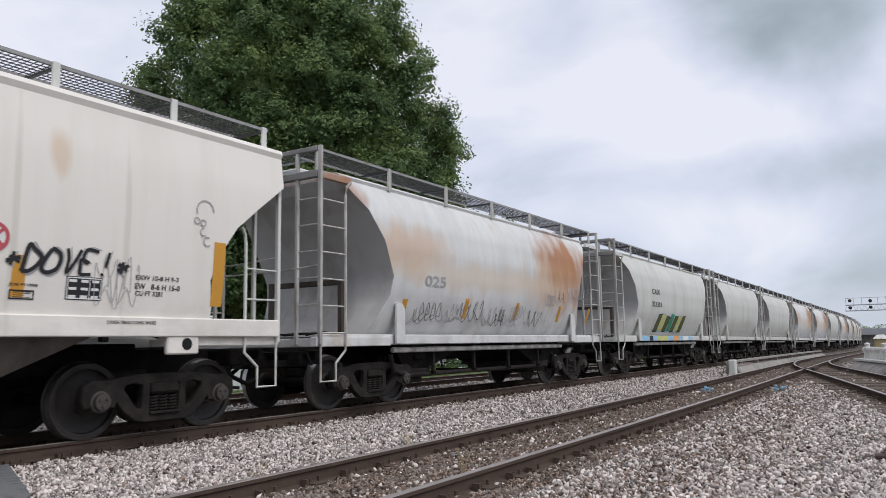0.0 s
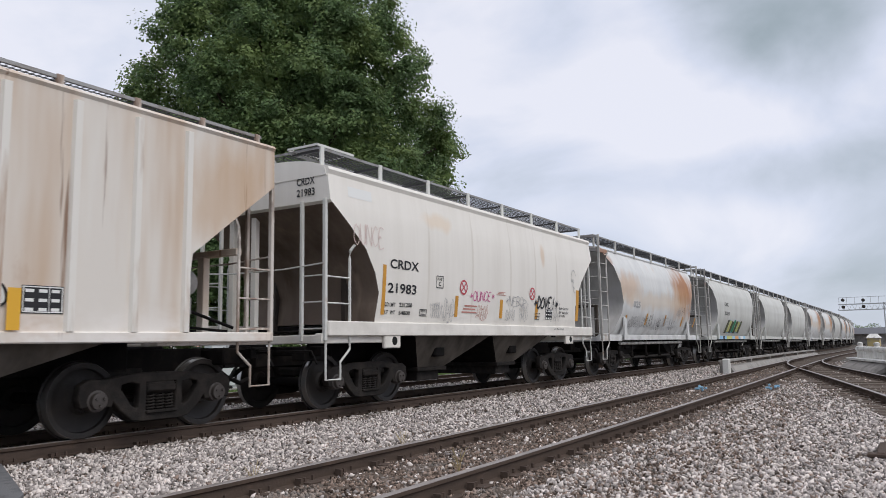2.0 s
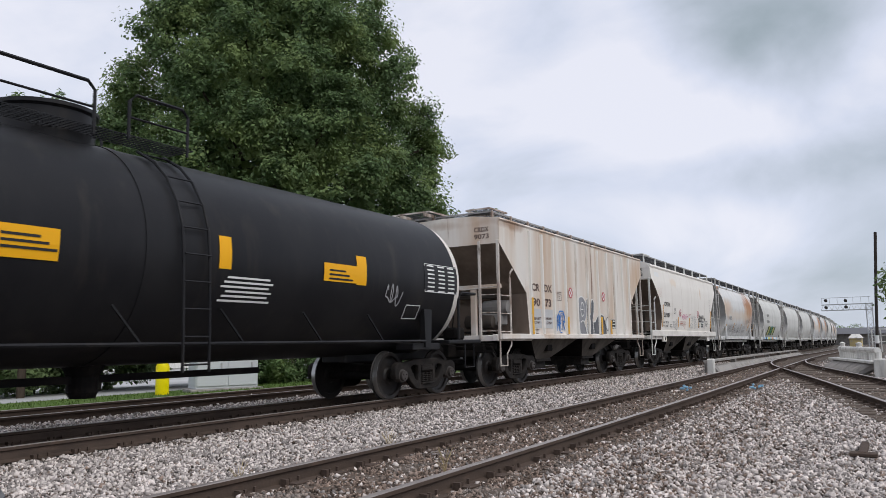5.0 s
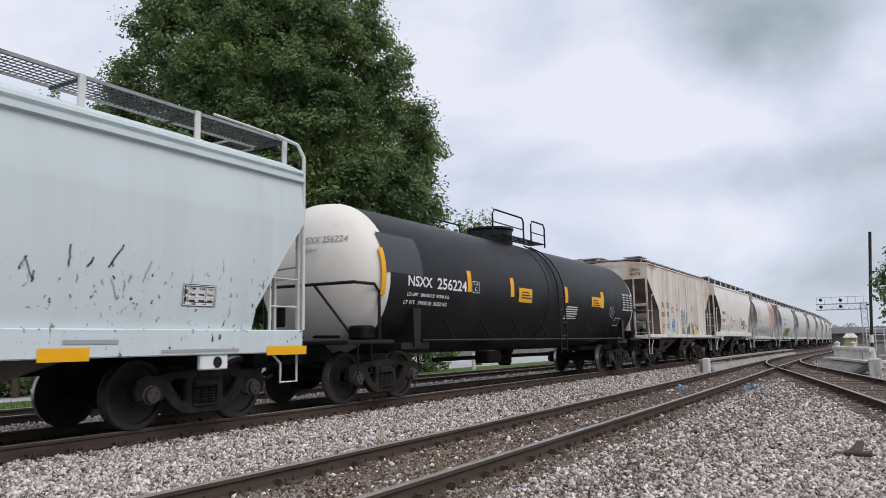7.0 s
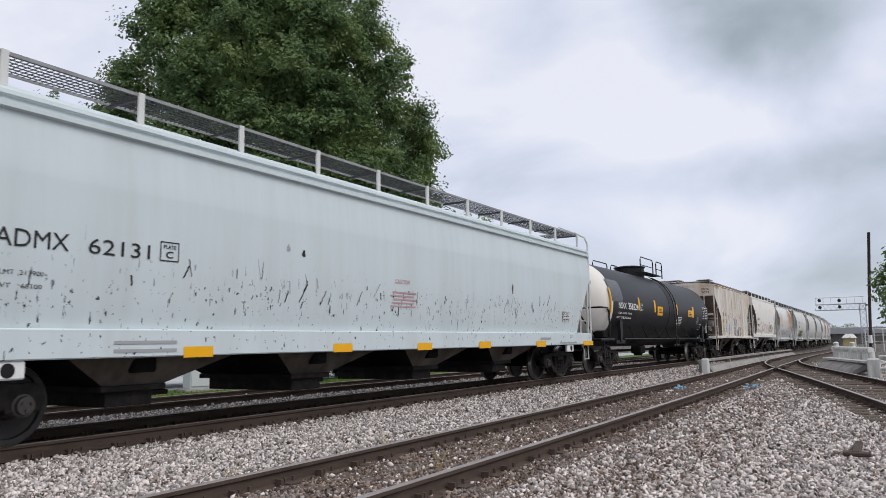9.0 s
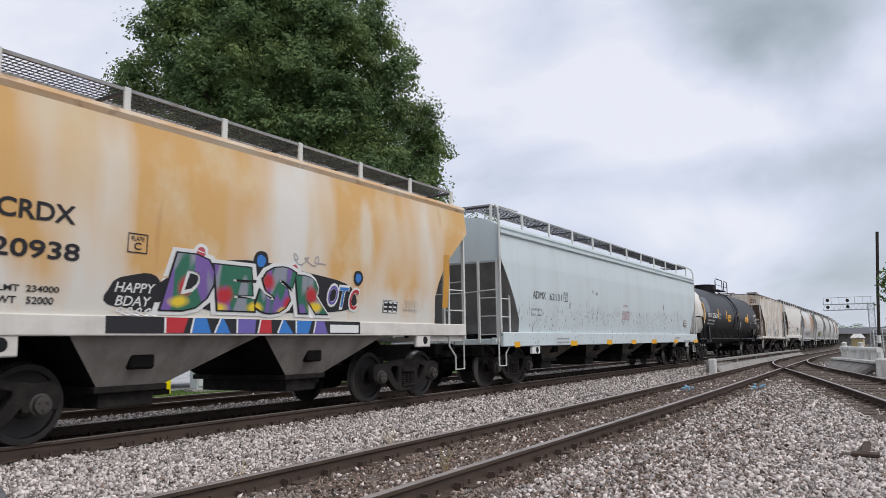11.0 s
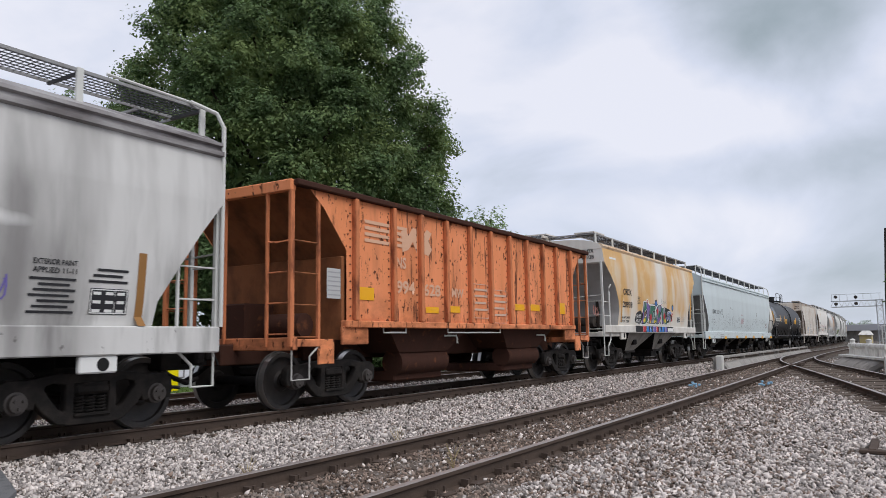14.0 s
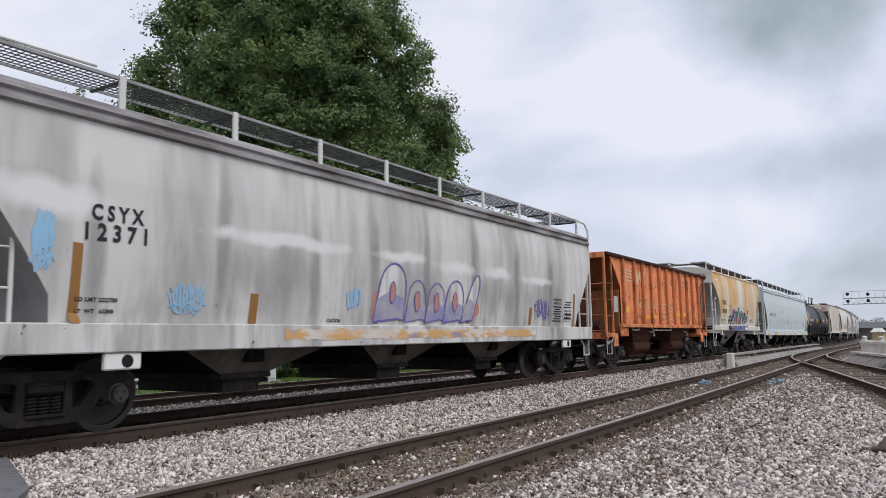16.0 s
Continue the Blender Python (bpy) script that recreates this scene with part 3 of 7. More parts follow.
def side_frame_mesh():
    cu = bpy.data.curves.new("side_frame", "CURVE")
    cu.dimensions, cu.fill_mode, cu.extrude, cu.bevel_depth, cu.bevel_resolution = "2D", "BOTH", 0.05, 0.014, 1
    holes = [[(-0.31, 0.64), (-0.31, 0.34), (-0.36, 0.31), (-0.44, 0.36), (-0.60, 0.58), (-0.58, 0.64), (-0.45, 0.67)]]
    holes.append([(-x, z) for x, z in reversed(holes[0])])
    holes.append([(-0.24, 0.66), (0.24, 0.66), (0.24, 0.28), (-0.24, 0.28)])
    top = [(-1.13, 0.50), (-1.11, 0.64), (-1.00, 0.70), (-0.80, 0.69), (-0.45, 0.745), (-0.2, 0.755)]
    top += [(-x, z) for x, z in reversed(top)]
    low = [(1.10, 0.40), (1.03, 0.40), (1.01, 0.50), (0.90, 0.545), (0.79, 0.50), (0.77, 0.39), (0.71, 0.39), (0.69, 0.47), (0.58, 0.33), (0.42, 0.20), (0.28, 0.175)]
    low += [(-x, z) for x, z in reversed(low)]
    for loop in [top + low] + holes:
        sp = cu.splines.new("POLY")
        sp.points.add(len(loop) - 1)
        for p, (x, z) in zip(sp.points, loop):
            p.co = (x, z, 0, 1)
        sp.use_cyclic_u = True
    ob = bpy.data.objects.new("side_frame", cu)
    scene.collection.objects.link(ob)
    bpy.context.view_layer.update()
    me = bpy.data.meshes.new_from_object(ob)
    bpy.data.objects.remove(ob)
    me.transform(Matrix.Rotation(radians(90), 4, "X"))
    me.materials.clear()
    me.materials.append(cast_steel)
    return me


def spring_mesh():
    s = Shape()
    s.tube([(0.055 * math.cos(a), 0.055 * math.sin(a), 0.29 + 0.21 * a / 34.5) for a in [i * 0.75 for i in range(47)]], 0.016, 5)
    return s.mesh("spring", cast_steel, True)


def bearing_mesh():
    s = Shape()
    s.lathe([(-0.12, 0.07), (-0.115, 0.10), (-0.06, 0.105), (-0.055, 0.13), (0.08, 0.13), (0.08, 0.05)], 20)
    for k in range(3):
        a = k * math.tau / 3 + 0.5
        s.lathe([(-0.14, 0.018), (-0.115, 0.02), (-0.11, 0.02)], 6, (0.055 * math.cos(a), 0, 0.055 * math.sin(a)))
    return s.mesh("bearing", bearing_steel, True)


WHEEL, FRAME, SPRING, BEARING = wheel_mesh(), side_frame_mesh(), spring_mesh(), bearing_mesh()
AXLE = Shape().lathe([(-1.1, 0.06), (-0.85, 0.08), (-0.6, 0.075), (0.6, 0.075), (0.85, 0.08), (1.1, 0.06)], 12).mesh("wheelset", frame_steel, True)
BOLSTER = Shape().slab(-0.22, 0.22, -1.12, 1.12, 0.50, 0.66, 0.03).slab(-0.3, 0.3, -0.3, 0.3, 0.66, 0.8).box(-0.9, 0.9, -0.62, -0.55, 0.38, 0.46).box(-0.9, 0.9, 0.55, 0.62, 0.38, 0.46).mesh("truck", cast_steel)
WEDGE = Shape().slab(-0.21, 0.21, -0.05, 0.05, 0.52, 0.62, 0.02).mesh("bolster_end", cast_steel)
SEAT = Shape().slab(-0.23, 0.23, -0.09, 0.09, 0.255, 0.295, 0.01).mesh("spring_seat", cast_steel)
TURN = Matrix.Rotation(math.pi, 4, "Z")
rolling = []


def add_truck(car, x, keyed=True):
    truck = part("truck", BOLSTER, None, car, at=pose(x, 0, 0))
    for side in (-1, 1):
        flip = Matrix.Identity(4) if side < 0 else TURN
        part("side_frame", FRAME, None, truck, at=pose(0, side * 1.05, 0))
        part("bolster_end", WEDGE, None, truck, at=pose(0, side * 1.09, 0))
        part("spring_seat", SEAT, None, truck, at=pose(0, side * 1.06, 0))
        for k in (-0.14, 0.0, 0.14):
            part("spring", SPRING, None, truck, at=pose(k, side * 1.06, 0))
        for w in (-0.9, 0.9):
            part("bearing", BEARING, None, truck, at=Matrix.Translation((w, side * 1.06, WHEEL_R)) @ flip)
    for w in (-0.9, 0.9):
        axle = part("wheelset", AXLE, None, car, at=pose(x + w, 0, WHEEL_R))
        part("wheel", WHEEL, None, axle, "dark steel wheel with a polished tread", at=pose(0, -0.75, 0))
        part("wheel", WHEEL, None, axle, "dark steel wheel with a polished tread", at=Matrix.Translation((0, 0.75, 0)) @ TURN)
        if keyed:
            rolling.append((axle, x + w))


def coupler_shape():
    s = Shape().slab(-0.75, 0.1, -0.075, 0.075, 0.82, 0.96, 0.02)
    s.prism([(0.05, 0.74), (0.22, 0.74), (0.30, 0.80), (0.30, 0.98), (0.22, 1.04), (0.05, 1.04)], -0.14, 0.02)
    s.slab(0.2, 0.38, 0.0, 0.15, 0.76, 1.0, 0.04)
    s.tube([(-0.4, -0.25, 0.85), (-0.1, -0.33, 0.62), (0.25, -0.25, 0.50), (0.55, -0.12, 0.55)], 0.035, 6)
    return s


BLACK_HOSE = material("hose_rubber", (0.015, 0.015, 0.016), 0.6)
COUPLER = coupler_shape().mesh("coupler", frame_steel)
RUNG = Shape().tube([(0, 0, 0), (1, 0, 0)], 0.013, 5).mesh("rung", rail_white)


def rungs(parent, p, q, heights, mat):
    """Rungs between two upright stiles at p and q (x, y)."""
    me = RUNG if mat is rail_white else Shape().tube([(0, 0, 0), (1, 0, 0)], 0.013, 5).mesh("rung", mat)
    d = math.hypot(q[0] - p[0], q[1] - p[1])
    a = math.degrees(math.atan2(q[1] - p[1], q[0] - p[0]))
    for z in heights:
        part("rung", me, None, parent, at=pose(p[0], p[1], z, 0, 0, a) @ Matrix.Diagonal((d, 1, 1, 1)))


def ladder(car, p, q, z0, z1, n, mat, wide=0.045, deep=0.05):
    s = Shape()
    for x, y in (p, q):
        s.slab(x - wide / 2, x + wide / 2, y - deep / 2, y + deep / 2, z0, z1, 0.006)
    ob = part("ladder", s, mat, car)
    rungs(ob, p, q, [z0 + 0.14 + (z1 - z0 - 0.3) * i / (n - 1) for i in range(n)], mat)
    return ob


def corner(car, x, out, mat, z_sill, z_top, z_in, y=1.47, deep=0.62, low=True):
    """Ladders, stirrup and grab irons at one corner; out is +1 or -1, the way the end looks."""
    for side in (-1, 1):
        yy = side * y
        s = Shape()
        s.slab(x - 0.03, x + 0.03, yy - 0.035, yy + 0.035, z_sill - 0.1, z_top, 0.008)
        xi = x - out * deep
        s.tube([(xi, yy, z_sill - 0.1), (xi, yy, z_in - 0.25), (xi - out * 0.02, yy, z_in - 0.1), (xi - out * 0.10, yy * 1.02, z_in)], 0.026, 6)
        ob = part("ladder", s, mat, car)
        rungs(ob, (x, yy), (xi, yy), [z_sill + 0.08 + 0.43 * i for i in range(int((z_in - z_sill) / 0.43))], mat)
        s = Shape().slab(x - 0.03, x + 0.03, yy - side * 0.5 - 0.03, yy - side * 0.5 + 0.03, z_sill - 0.1, min(z_top, z_in + 0.75), 0.008)
        ob = part("end_ladder", s, mat, car)
        rungs(ob, (x, yy), (x, yy - side * 0.5), [z_sill + 0.1 + 0.43 * i for i in range(int((z_in - z_sill) / 0.43))], mat)
        if low:
            s = Shape().tube([(x - out * 0.02, yy, z_sill), (x - out * 0.02, yy, 0.52), (x - out * 0.38, yy, 0.52), (x - out * 0.38, yy, 0.80), (xi, yy, 1.0), (xi, yy, z_sill)], 0.02, 6)
            part("stirrup_step", s, mat, car)
    s = Shape().tube([(x + out * 0.02, -y, z_sill + 1.15), (x + out * 0.02, -y * 0.4, z_sill + 1.1), (x + out * 0.02, y * 0.4, z_sill + 1.1), (x + out * 0.02, y, z_sill + 1.15)], 0.014, 5)
    part("grab_iron", s, mat, car)


def end_gear(car, x, out, mat, z_sill, brake, body_mat):
    """End platform, draft sill, coupler, and at the brake end a hand wheel, a cylinder and pipes."""
    a, b = sorted((x - out * 1.9, x + out * 0.05))
    part("end_platform", Shape().slab(a, b, -1.45, -1.30, z_sill - 0.14, z_sill + 0.02).slab(a, b, 1.30, 1.45, z_sill - 0.14, z_sill + 0.02).slab(min(x, x - out * 0.14), max(x, x - out * 0.14), -1.3, 1.3, z_sill - 0.14, z_sill), body_mat, car)
    a, b = sorted((x - out * 2.2, x + out * 0.25))
    part("draft_sill", Shape().slab(a, b, -0.22, 0.22, 0.72, 1.06, 0.02), frame_steel, car)
    part("coupler", COUPLER, None, car, at=pose(x + out * 0.3, 0, 0, 0, 0, 0 if out > 0 else 180))
    s = Shape()
    for yy in (-0.85, 0.85):
        s.slab(x - out * 1.25 - 0.06, x - out * 1.25 + 0.06, yy - 0.05, yy + 0.05, z_sill - 0.05, z_sill + 1.05, 0.01)
    s.slab(min(x - out * 1.25, x - out * 1.33), max(x - out * 1.25, x - out * 1.33), -0.9, 0.9, z_sill + 0.95, z_sill + 1.05, 0.01)
    part("slope_brace", s, slope_paint, car)
    if brake:
        s = Shape()
        s.tube([(x - out * 0.2, 0.55 + 0.26 * math.cos(i * math.tau / 20), z_sill + 1.05 + 0.26 * math.sin(i * math.tau / 20)) for i in range(21)], 0.018, 6)
        for i in range(5):
            a = i * math.tau / 5
            s.tube([(x - out * 0.2, 0.55, z_sill + 1.05), (x - out * 0.2, 0.55 + 0.26 * math.cos(a), z_sill + 1.05 + 0.26 * math.sin(a))], 0.012, 5)
        s.slab(min(x - out * 0.2, x - out * 0.4), max(x - out * 0.2, x - out * 0.4), 0.42, 0.7, z_sill + 0.6, z_sill + 1.2, 0.03)
        part("brake_wheel", s, mat, car)
        s = Shape().lathe([(-0.5, 0.05), (-0.46, 0.17), (0.0, 0.19), (0.3, 0.17), (0.34, 0.06)], 18, (x - out * 1.0, -0.35, z_sill + 0.34))
        s.slab(x - out * 1.0 - 0.15, x - out * 1.0 + 0.15, -0.55, -0.2, z_sill - 0.02, z_sill + 0.2, 0.02)
        part("air_reservoir", s, slope_paint, car, smooth=True)
    part("uncoupling_lever", Shape().tube([(x + out * 0.12, -1.42, 0.78), (x + out * 0.12, -1.3, 0.98), (x + out * 0.12, -0.4, 0.98), (x + out * 0.35, -0.1, 1.06)], 0.016, 5), frame_steel, car)
    part("air_hose", Shape().tube([(x + out * 0.1, 0.32, 0.86), (x + out * 0.3, 0.3, 0.62), (x + out * 0.5, 0.2, 0.45), (x + out * 0.72, 0.1, 0.42)], 0.03, 6), BLACK_HOSE, car)
    s = Shape().slab(min(x, x - out * 0.5), max(x, x - out * 0.5), -1.05, -0.75, z_sill - 0.42, z_sill - 0.18, 0.02).slab(min(x - out * 0.1, x - out * 0.2), max(x - out * 0.1, x - out * 0.2), -1.3, 1.3, z_sill - 0.34, z_sill - 0.2, 0.015)
    part("end_sill_channel", s.slab(min(x - out * 0.3, x - out * 0.7), max(x - out * 0.3, x - out * 0.7), 0.5, 1.1, z_sill - 0.4, z_sill - 0.14, 0.03), frame_steel, car)
    s = Shape()
    for k in range(3):
        s.tube([(x - out * 0.3, -0.9 + 0.5 * k, z_sill + 0.06), (x - out * (0.9 + 0.3 * k), -0.7 + 0.3 * k, z_sill + 0.12), (x - out * 1.8, -0.5 + 0.4 * k, z_sill + 0.05)], 0.02, 5)
    part("brake_pipe", s, frame_steel, car)


def grating(x0, x1, y0, y1, z, pitch):
    """Expanded metal: thin crossing strips."""
    s = Shape()
    n = int((x1 - x0) / pitch)
    for i in range(n + 1):
        x = x0 + (x1 - x0) * i / n
        s.box(x - 0.005, x + 0.005, y0, y1, z - 0.008, z)
    m = 7
    for i in range(m + 1):
        y = y0 + (y1 - y0) * i / m
        s.box(x0, x1, y - 0.004, y + 0.004, z - 0.010, z + 0.002)
    return s


def board_edge(x0, x1, y0, y1, z):
    """The angle iron round a running board."""
    s = Shape()
    for y in (y0, y1):
        s.box(x0, x1, y - 0.008, y + 0.008, z - 0.032, z + 0.008)
    for x in (x0, x1):
        s.box(x - 0.008, x + 0.008, y0 + 0.008, y1 - 0.008, z - 0.03, z + 0.006)
    return s


def loft_side(rows, x0, x1, sign):
    s = Shape()
    vs, n = [], len(rows)
    for z, w, inset in rows:
        vs += [(x0 + inset, sign * w, z), (x1 - inset, sign * w, z)]
    return s.add(vs, [(2 * i, 2 * i + 1, 2 * i + 3, 2 * i + 2) for i in range(n - 1)])


def loft_end(rows, x, out):
    s = Shape()
    vs, n = [], len(rows)
    for z, w, inset in rows:
        vs += [(x - out * inset, -w, z), (x - out * inset, w, z)]
    return s.add(vs, [(2 * i, 2 * i + 1, 2 * i + 3, 2 * i + 2) for i in range(n - 1)])


def fine(rows, step=0.15):
    out = []
    for a, b in zip(rows, rows[1:]):
        n = max(1, int((b[0] - a[0]) / step))
        out += [tuple(p + (q - p) * i / n for p, q in zip(a, b)) for i in range(n)]
    return out + [rows[-1]]


def roof_shape(x0, x1, section):
    s = Shape()
    pts = [(-w, z) for z, w in section] + [(w, z) for z, w in reversed(section[:-1])]
    n = len(pts)
    s.add([(x, y, z) for x in (x0, x1) for y, z in pts], [(i, i + 1, n + i + 1, n + i) for i in range(n - 1)] + [tuple(range(n)), tuple(range(n, 2 * n))])
    return s


def bay_shape(x0, x1, b0, b1, z1, z0, w1, w0):
    """A hopper: wide at z1, narrow at z0."""
    return Shape().add([(x0, -w1, z1), (x1, -w1, z1), (x1, w1, z1), (x0, w1, z1), (b0, -w0, z0), (b1, -w0, z0), (b1, w0, z0), (b0, w0, z0)],
                       [(0, 1, 5, 4), (1, 2, 6, 5), (2, 3, 7, 6), (3, 0, 4, 7), (0, 3, 2, 1), (4, 5, 6, 7)])


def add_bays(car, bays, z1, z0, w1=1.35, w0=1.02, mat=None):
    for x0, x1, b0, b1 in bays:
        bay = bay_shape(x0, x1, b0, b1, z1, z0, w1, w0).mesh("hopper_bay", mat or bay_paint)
        # sloping and bottom faces go near-black: underside shade put into the colour
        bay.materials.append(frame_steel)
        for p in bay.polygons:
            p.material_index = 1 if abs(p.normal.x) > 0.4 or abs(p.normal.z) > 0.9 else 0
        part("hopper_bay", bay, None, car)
        s = Shape().slab(b0 - 0.08, b1 + 0.08, -w0 - 0.06, w0 + 0.06, z0 - 0.05, z0 + 0.03, 0.01)
        s.slab(b0 + 0.05, b1 - 0.05, -w0 + 0.05, w0 - 0.05, z0 - 0.24, z0 - 0.05, 0.01)
        s.slab(b1 + 0.02, b1 + 0.55, -0.55, -0.2, z0 - 0.16, z0 - 0.09, 0.01)
        part("outlet_gate", s, cast_steel, car)
        w = (w1 + w0) / 2
        s = Shape().slab((b0 + b1) / 2 - 0.18, (b0 + b1) / 2 + 0.18, -w - 0.06, -w + 0.1, (z0 + z1) / 2 - 0.1, (z0 + z1) / 2 + 0.1, 0.03)
        part("vibrator_bracket", s, frame_steel, car)


def boards(car, x0, x1, z, mat, step, y0=-1.28, y1=-0.62, z_roof=3.95, pitch=0.075, bracket_w=0.09):
    for sgn in (1, -1):
        a, b = sorted((sgn * y0, sgn * y1))
        board = part("running_board", grating(x0, x1, a, b, z, pitch), grating_steel, car, "dark expanded-metal running board")
        part("board_edge", board_edge(x0, x1, a, b, z), galv_dull, board, "dull gray edge iron")
        n = max(2, round((x1 - x0) / step))
        me = Shape().slab(-bracket_w / 2, bracket_w / 2, -0.02, 0.02, z_roof - 0.05, z + 0.02, 0.006).mesh("bracket", mat)
        arm = Shape().box(-0.02, 0.02, 0.0, (y1 - y0), z - 0.06, z - 0.025).mesh("board_arm", grating_steel)
        for i in range(n + 1):
            x = x0 + 0.08 + (x1 - x0 - 0.16) * i / n
            br = part("bracket", me, None, car, at=pose(x, sgn * y0, 0))
            part("board_arm", arm, None, br, at=pose(0, 0, 0, 0, 0, 0 if sgn > 0 else 180))
    a = y1
    for x in (x0, x1 - 0.6):
        walk_way = part("roof_walk", grating(x, x + 0.6, a + 0.02, -a - 0.02, z, 0.07), grating_steel, car)
        part("board_edge", board_edge(x, x + 0.6, a + 0.02, -a - 0.02, z), galv_dull, walk_way)


def end_walkway(car, x, z, mat):
    """A grated platform that overhangs one end of the roof."""
    for y0, y1, x0 in ((0.15, 1.25, x - 0.44), (-1.28, -0.62, x + 0.01)):
        deck = part("end_walkway", grating(x0, x0 + 0.95, y0, y1, z, 0.07), grating_steel, car, "dark expanded-metal platform over the end")
        part("board_edge", board_edge(x0, x0 + 0.95, y0, y1, z), mat, deck)
    for y in (0.33, 1.03):
        part("walkway_bracket", Shape().box(x - 0.39, x + 0.06, y - 0.03, y + 0.03, z - 0.1, z - 0.02).box(x + 0.02, x + 0.08, y - 0.03, y + 0.03, z - 0.4, z - 0.02), mat, car)


def hatches(car, x0, x1, z, mat):
    s = Shape().slab(x0 + 0.7, x1 - 0.7, -0.32, 0.32, z - 0.05, z + 0.1, 0.03)
    part("hatch_cover", s, mat, car)


def put_marks(car, marks, width, style):
    """Painted panels and strips: style names the material of each kind."""
    for i, (kind, x0, x1, z0, z1) in enumerate(marks):
        if kind == "bar":
            sheet("reflector_strip", rect(x0, x1, z0, z1), style.get("bar", amber), car, width, style.get("bar_lift", 0.006))
        elif kind == "yel":
            sheet("reflector_strip", rect(x0, x1, z0, z1), yellow, car, width, 0.009, 2)
        elif kind in ("plate", "sq"):
            strips("stencil_frame", ring_of(x0, x1, z0, z1, 0.014), style["ink"], car, width)
            if kind == "plate":
                write("PLATE", x0 + 0.05, x1 - 0.05, z1 - 0.09, z1 - 0.04, style["ink"], car, width)
                write("C", x0 + 0.09, x1 - 0.09, z0 + 0.04, z0 + 0.13, style["ink"], car, width)
            else:
                for k in (0.22, 0.42, 0.62, 0.8):
                    strips("stencil_bar", [rect(x0 + 0.04, x1 - 0.04 - 0.06 * (k == 0.42), z0 + (z1 - z0) * k, z0 + (z1 - z0) * (k + 0.06))], style["ink"], car, width)
        elif kind == "x":
            cx, cz, r = (x0 + x1) / 2, (z0 + z1) / 2, (z1 - z0) / 2
            circle = [(cx + r * math.cos(a * math.tau / 24), cz + r * math.sin(a * math.tau / 24)) for a in range(25)]
            sheet("placard_disc", circle[:-1], letter_white, car, width, 0.007, 4)
            k = r * 0.6
            strips("placard_cross", stroke(circle, 0.04) + stroke([(cx - k, cz - k), (cx + k, cz + k)], 0.035) + stroke([(cx - k, cz + k), (cx + k, cz - k)], 0.035), letter_red, car, width, 0.011)
        elif kind in ("panel", "table", "qr"):
            back, ink = (letter_white, letter_black) if kind == "qr" else (letter_black, letter_white)
            sheet("data_panel", rect(x0, x1, z0, z1), back, car, width, 0.006, 3)
            strips("data_grid", ring_of(x0 + 0.01, x1 - 0.01, z0 + 0.01, z1 - 0.01, 0.012), ink, car, width, 0.01)
            n = 7 if kind == "table" else 3
            s = [rect(x0 + (x1 - x0) * c, x0 + (x1 - x0) * (c + 0.2), z0 + (z1 - z0) * (j + 0.25) / n, z0 + (z1 - z0) * (j + 0.6) / n) for j in range(n) for c in (0.08, 0.4, 0.7)]
            s += [rect(x0 + (x1 - x0) * 0.64, x0 + (x1 - x0) * 0.655, z0, z1)]
            strips("data_bars", s, ink, car, width, 0.01)
        elif kind == "patch":
            sheet("paint_patch", rect(x0, x1, z0, z1), style.get("patch", letter_white), car, width, 0.004)
        elif kind == "warn":
            n = max(3, int((z1 - z0) / 0.06))
            strips("warning_bars", [rect(x0 + 0.05 * (j % 3), x1 - 0.07 * (j % 2), z0 + (z1 - z0) * (j + 0.2) / n, z0 + (z1 - z0) * (j + 0.65) / n) for j in range(n)], style.get("warn", letter_red), car, width)
        elif kind == "orange":
            top = [(x0 + (x1 - x0) * k / 40, z1 - 0.02 - 0.025 * math.sin(k * 2.3) * math.sin(k * 0.7)) for k in range(41)]
            low = [(x0 + (x1 - x0) * k / 40, z0 + 0.03 + 0.03 * math.sin(k * 1.7) * math.sin(k * 0.9 + 1)) for k in range(40, -1, -1)]
            sheet("graffiti", low + top, peeling_paint, car, width, 0.005, 1)


# ---- the cars of the train ----
TRAIN = []
GROUP = "cars of the freight train"


def start_car(name, label, s):
    car = thing(name, label, "train car", group=GROUP)
    TRAIN.append((car, s))
    return car


ROWS_A = [(1.45, 1.50, 1.25), (1.6, 1.52, 1.26), (1.96, 1.56, 1.31), (2.3, 1.585, 1.18), (2.7, 1.60, 0.9), (3.05, 1.60, 0.48), (3.38, 1.585, 0.05), (3.42, 1.58, 0.0), (3.86, 1.52, 0.0)]
ROWS_B = [(1.25, 1.22, 1.4), (1.5, 1.36, 1.52), (1.95, 1.52, 1.78), (2.3, 1.58, 1.82), (2.9, 1.60, 1.55), (3.4, 1.52, 1.2), (3.75, 1.36, 0.82), (3.92, 1.24, 0.7)]
ROWS_D = [(1.26, 1.52, 1.58), (2.29, 1.52, 1.45), (3.42, 1.52, 0.0), (3.96, 1.52, 0.0)]
ROWS_F = [(1.29, 1.50, 1.02), (1.6, 1.55, 0.98), (2.1, 1.59, 0.66), (2.5, 1.60, 0.38), (2.95, 1.60, 0.02), (3.0, 1.60, 0.0), (3.62, 1.54, 0.0)]
ROWS_H = [(1.40, 1.50, 1.28), (2.6, 1.50, 1.28), (3.25, 1.50, 0.70), (3.54, 1.50, 0.32)]


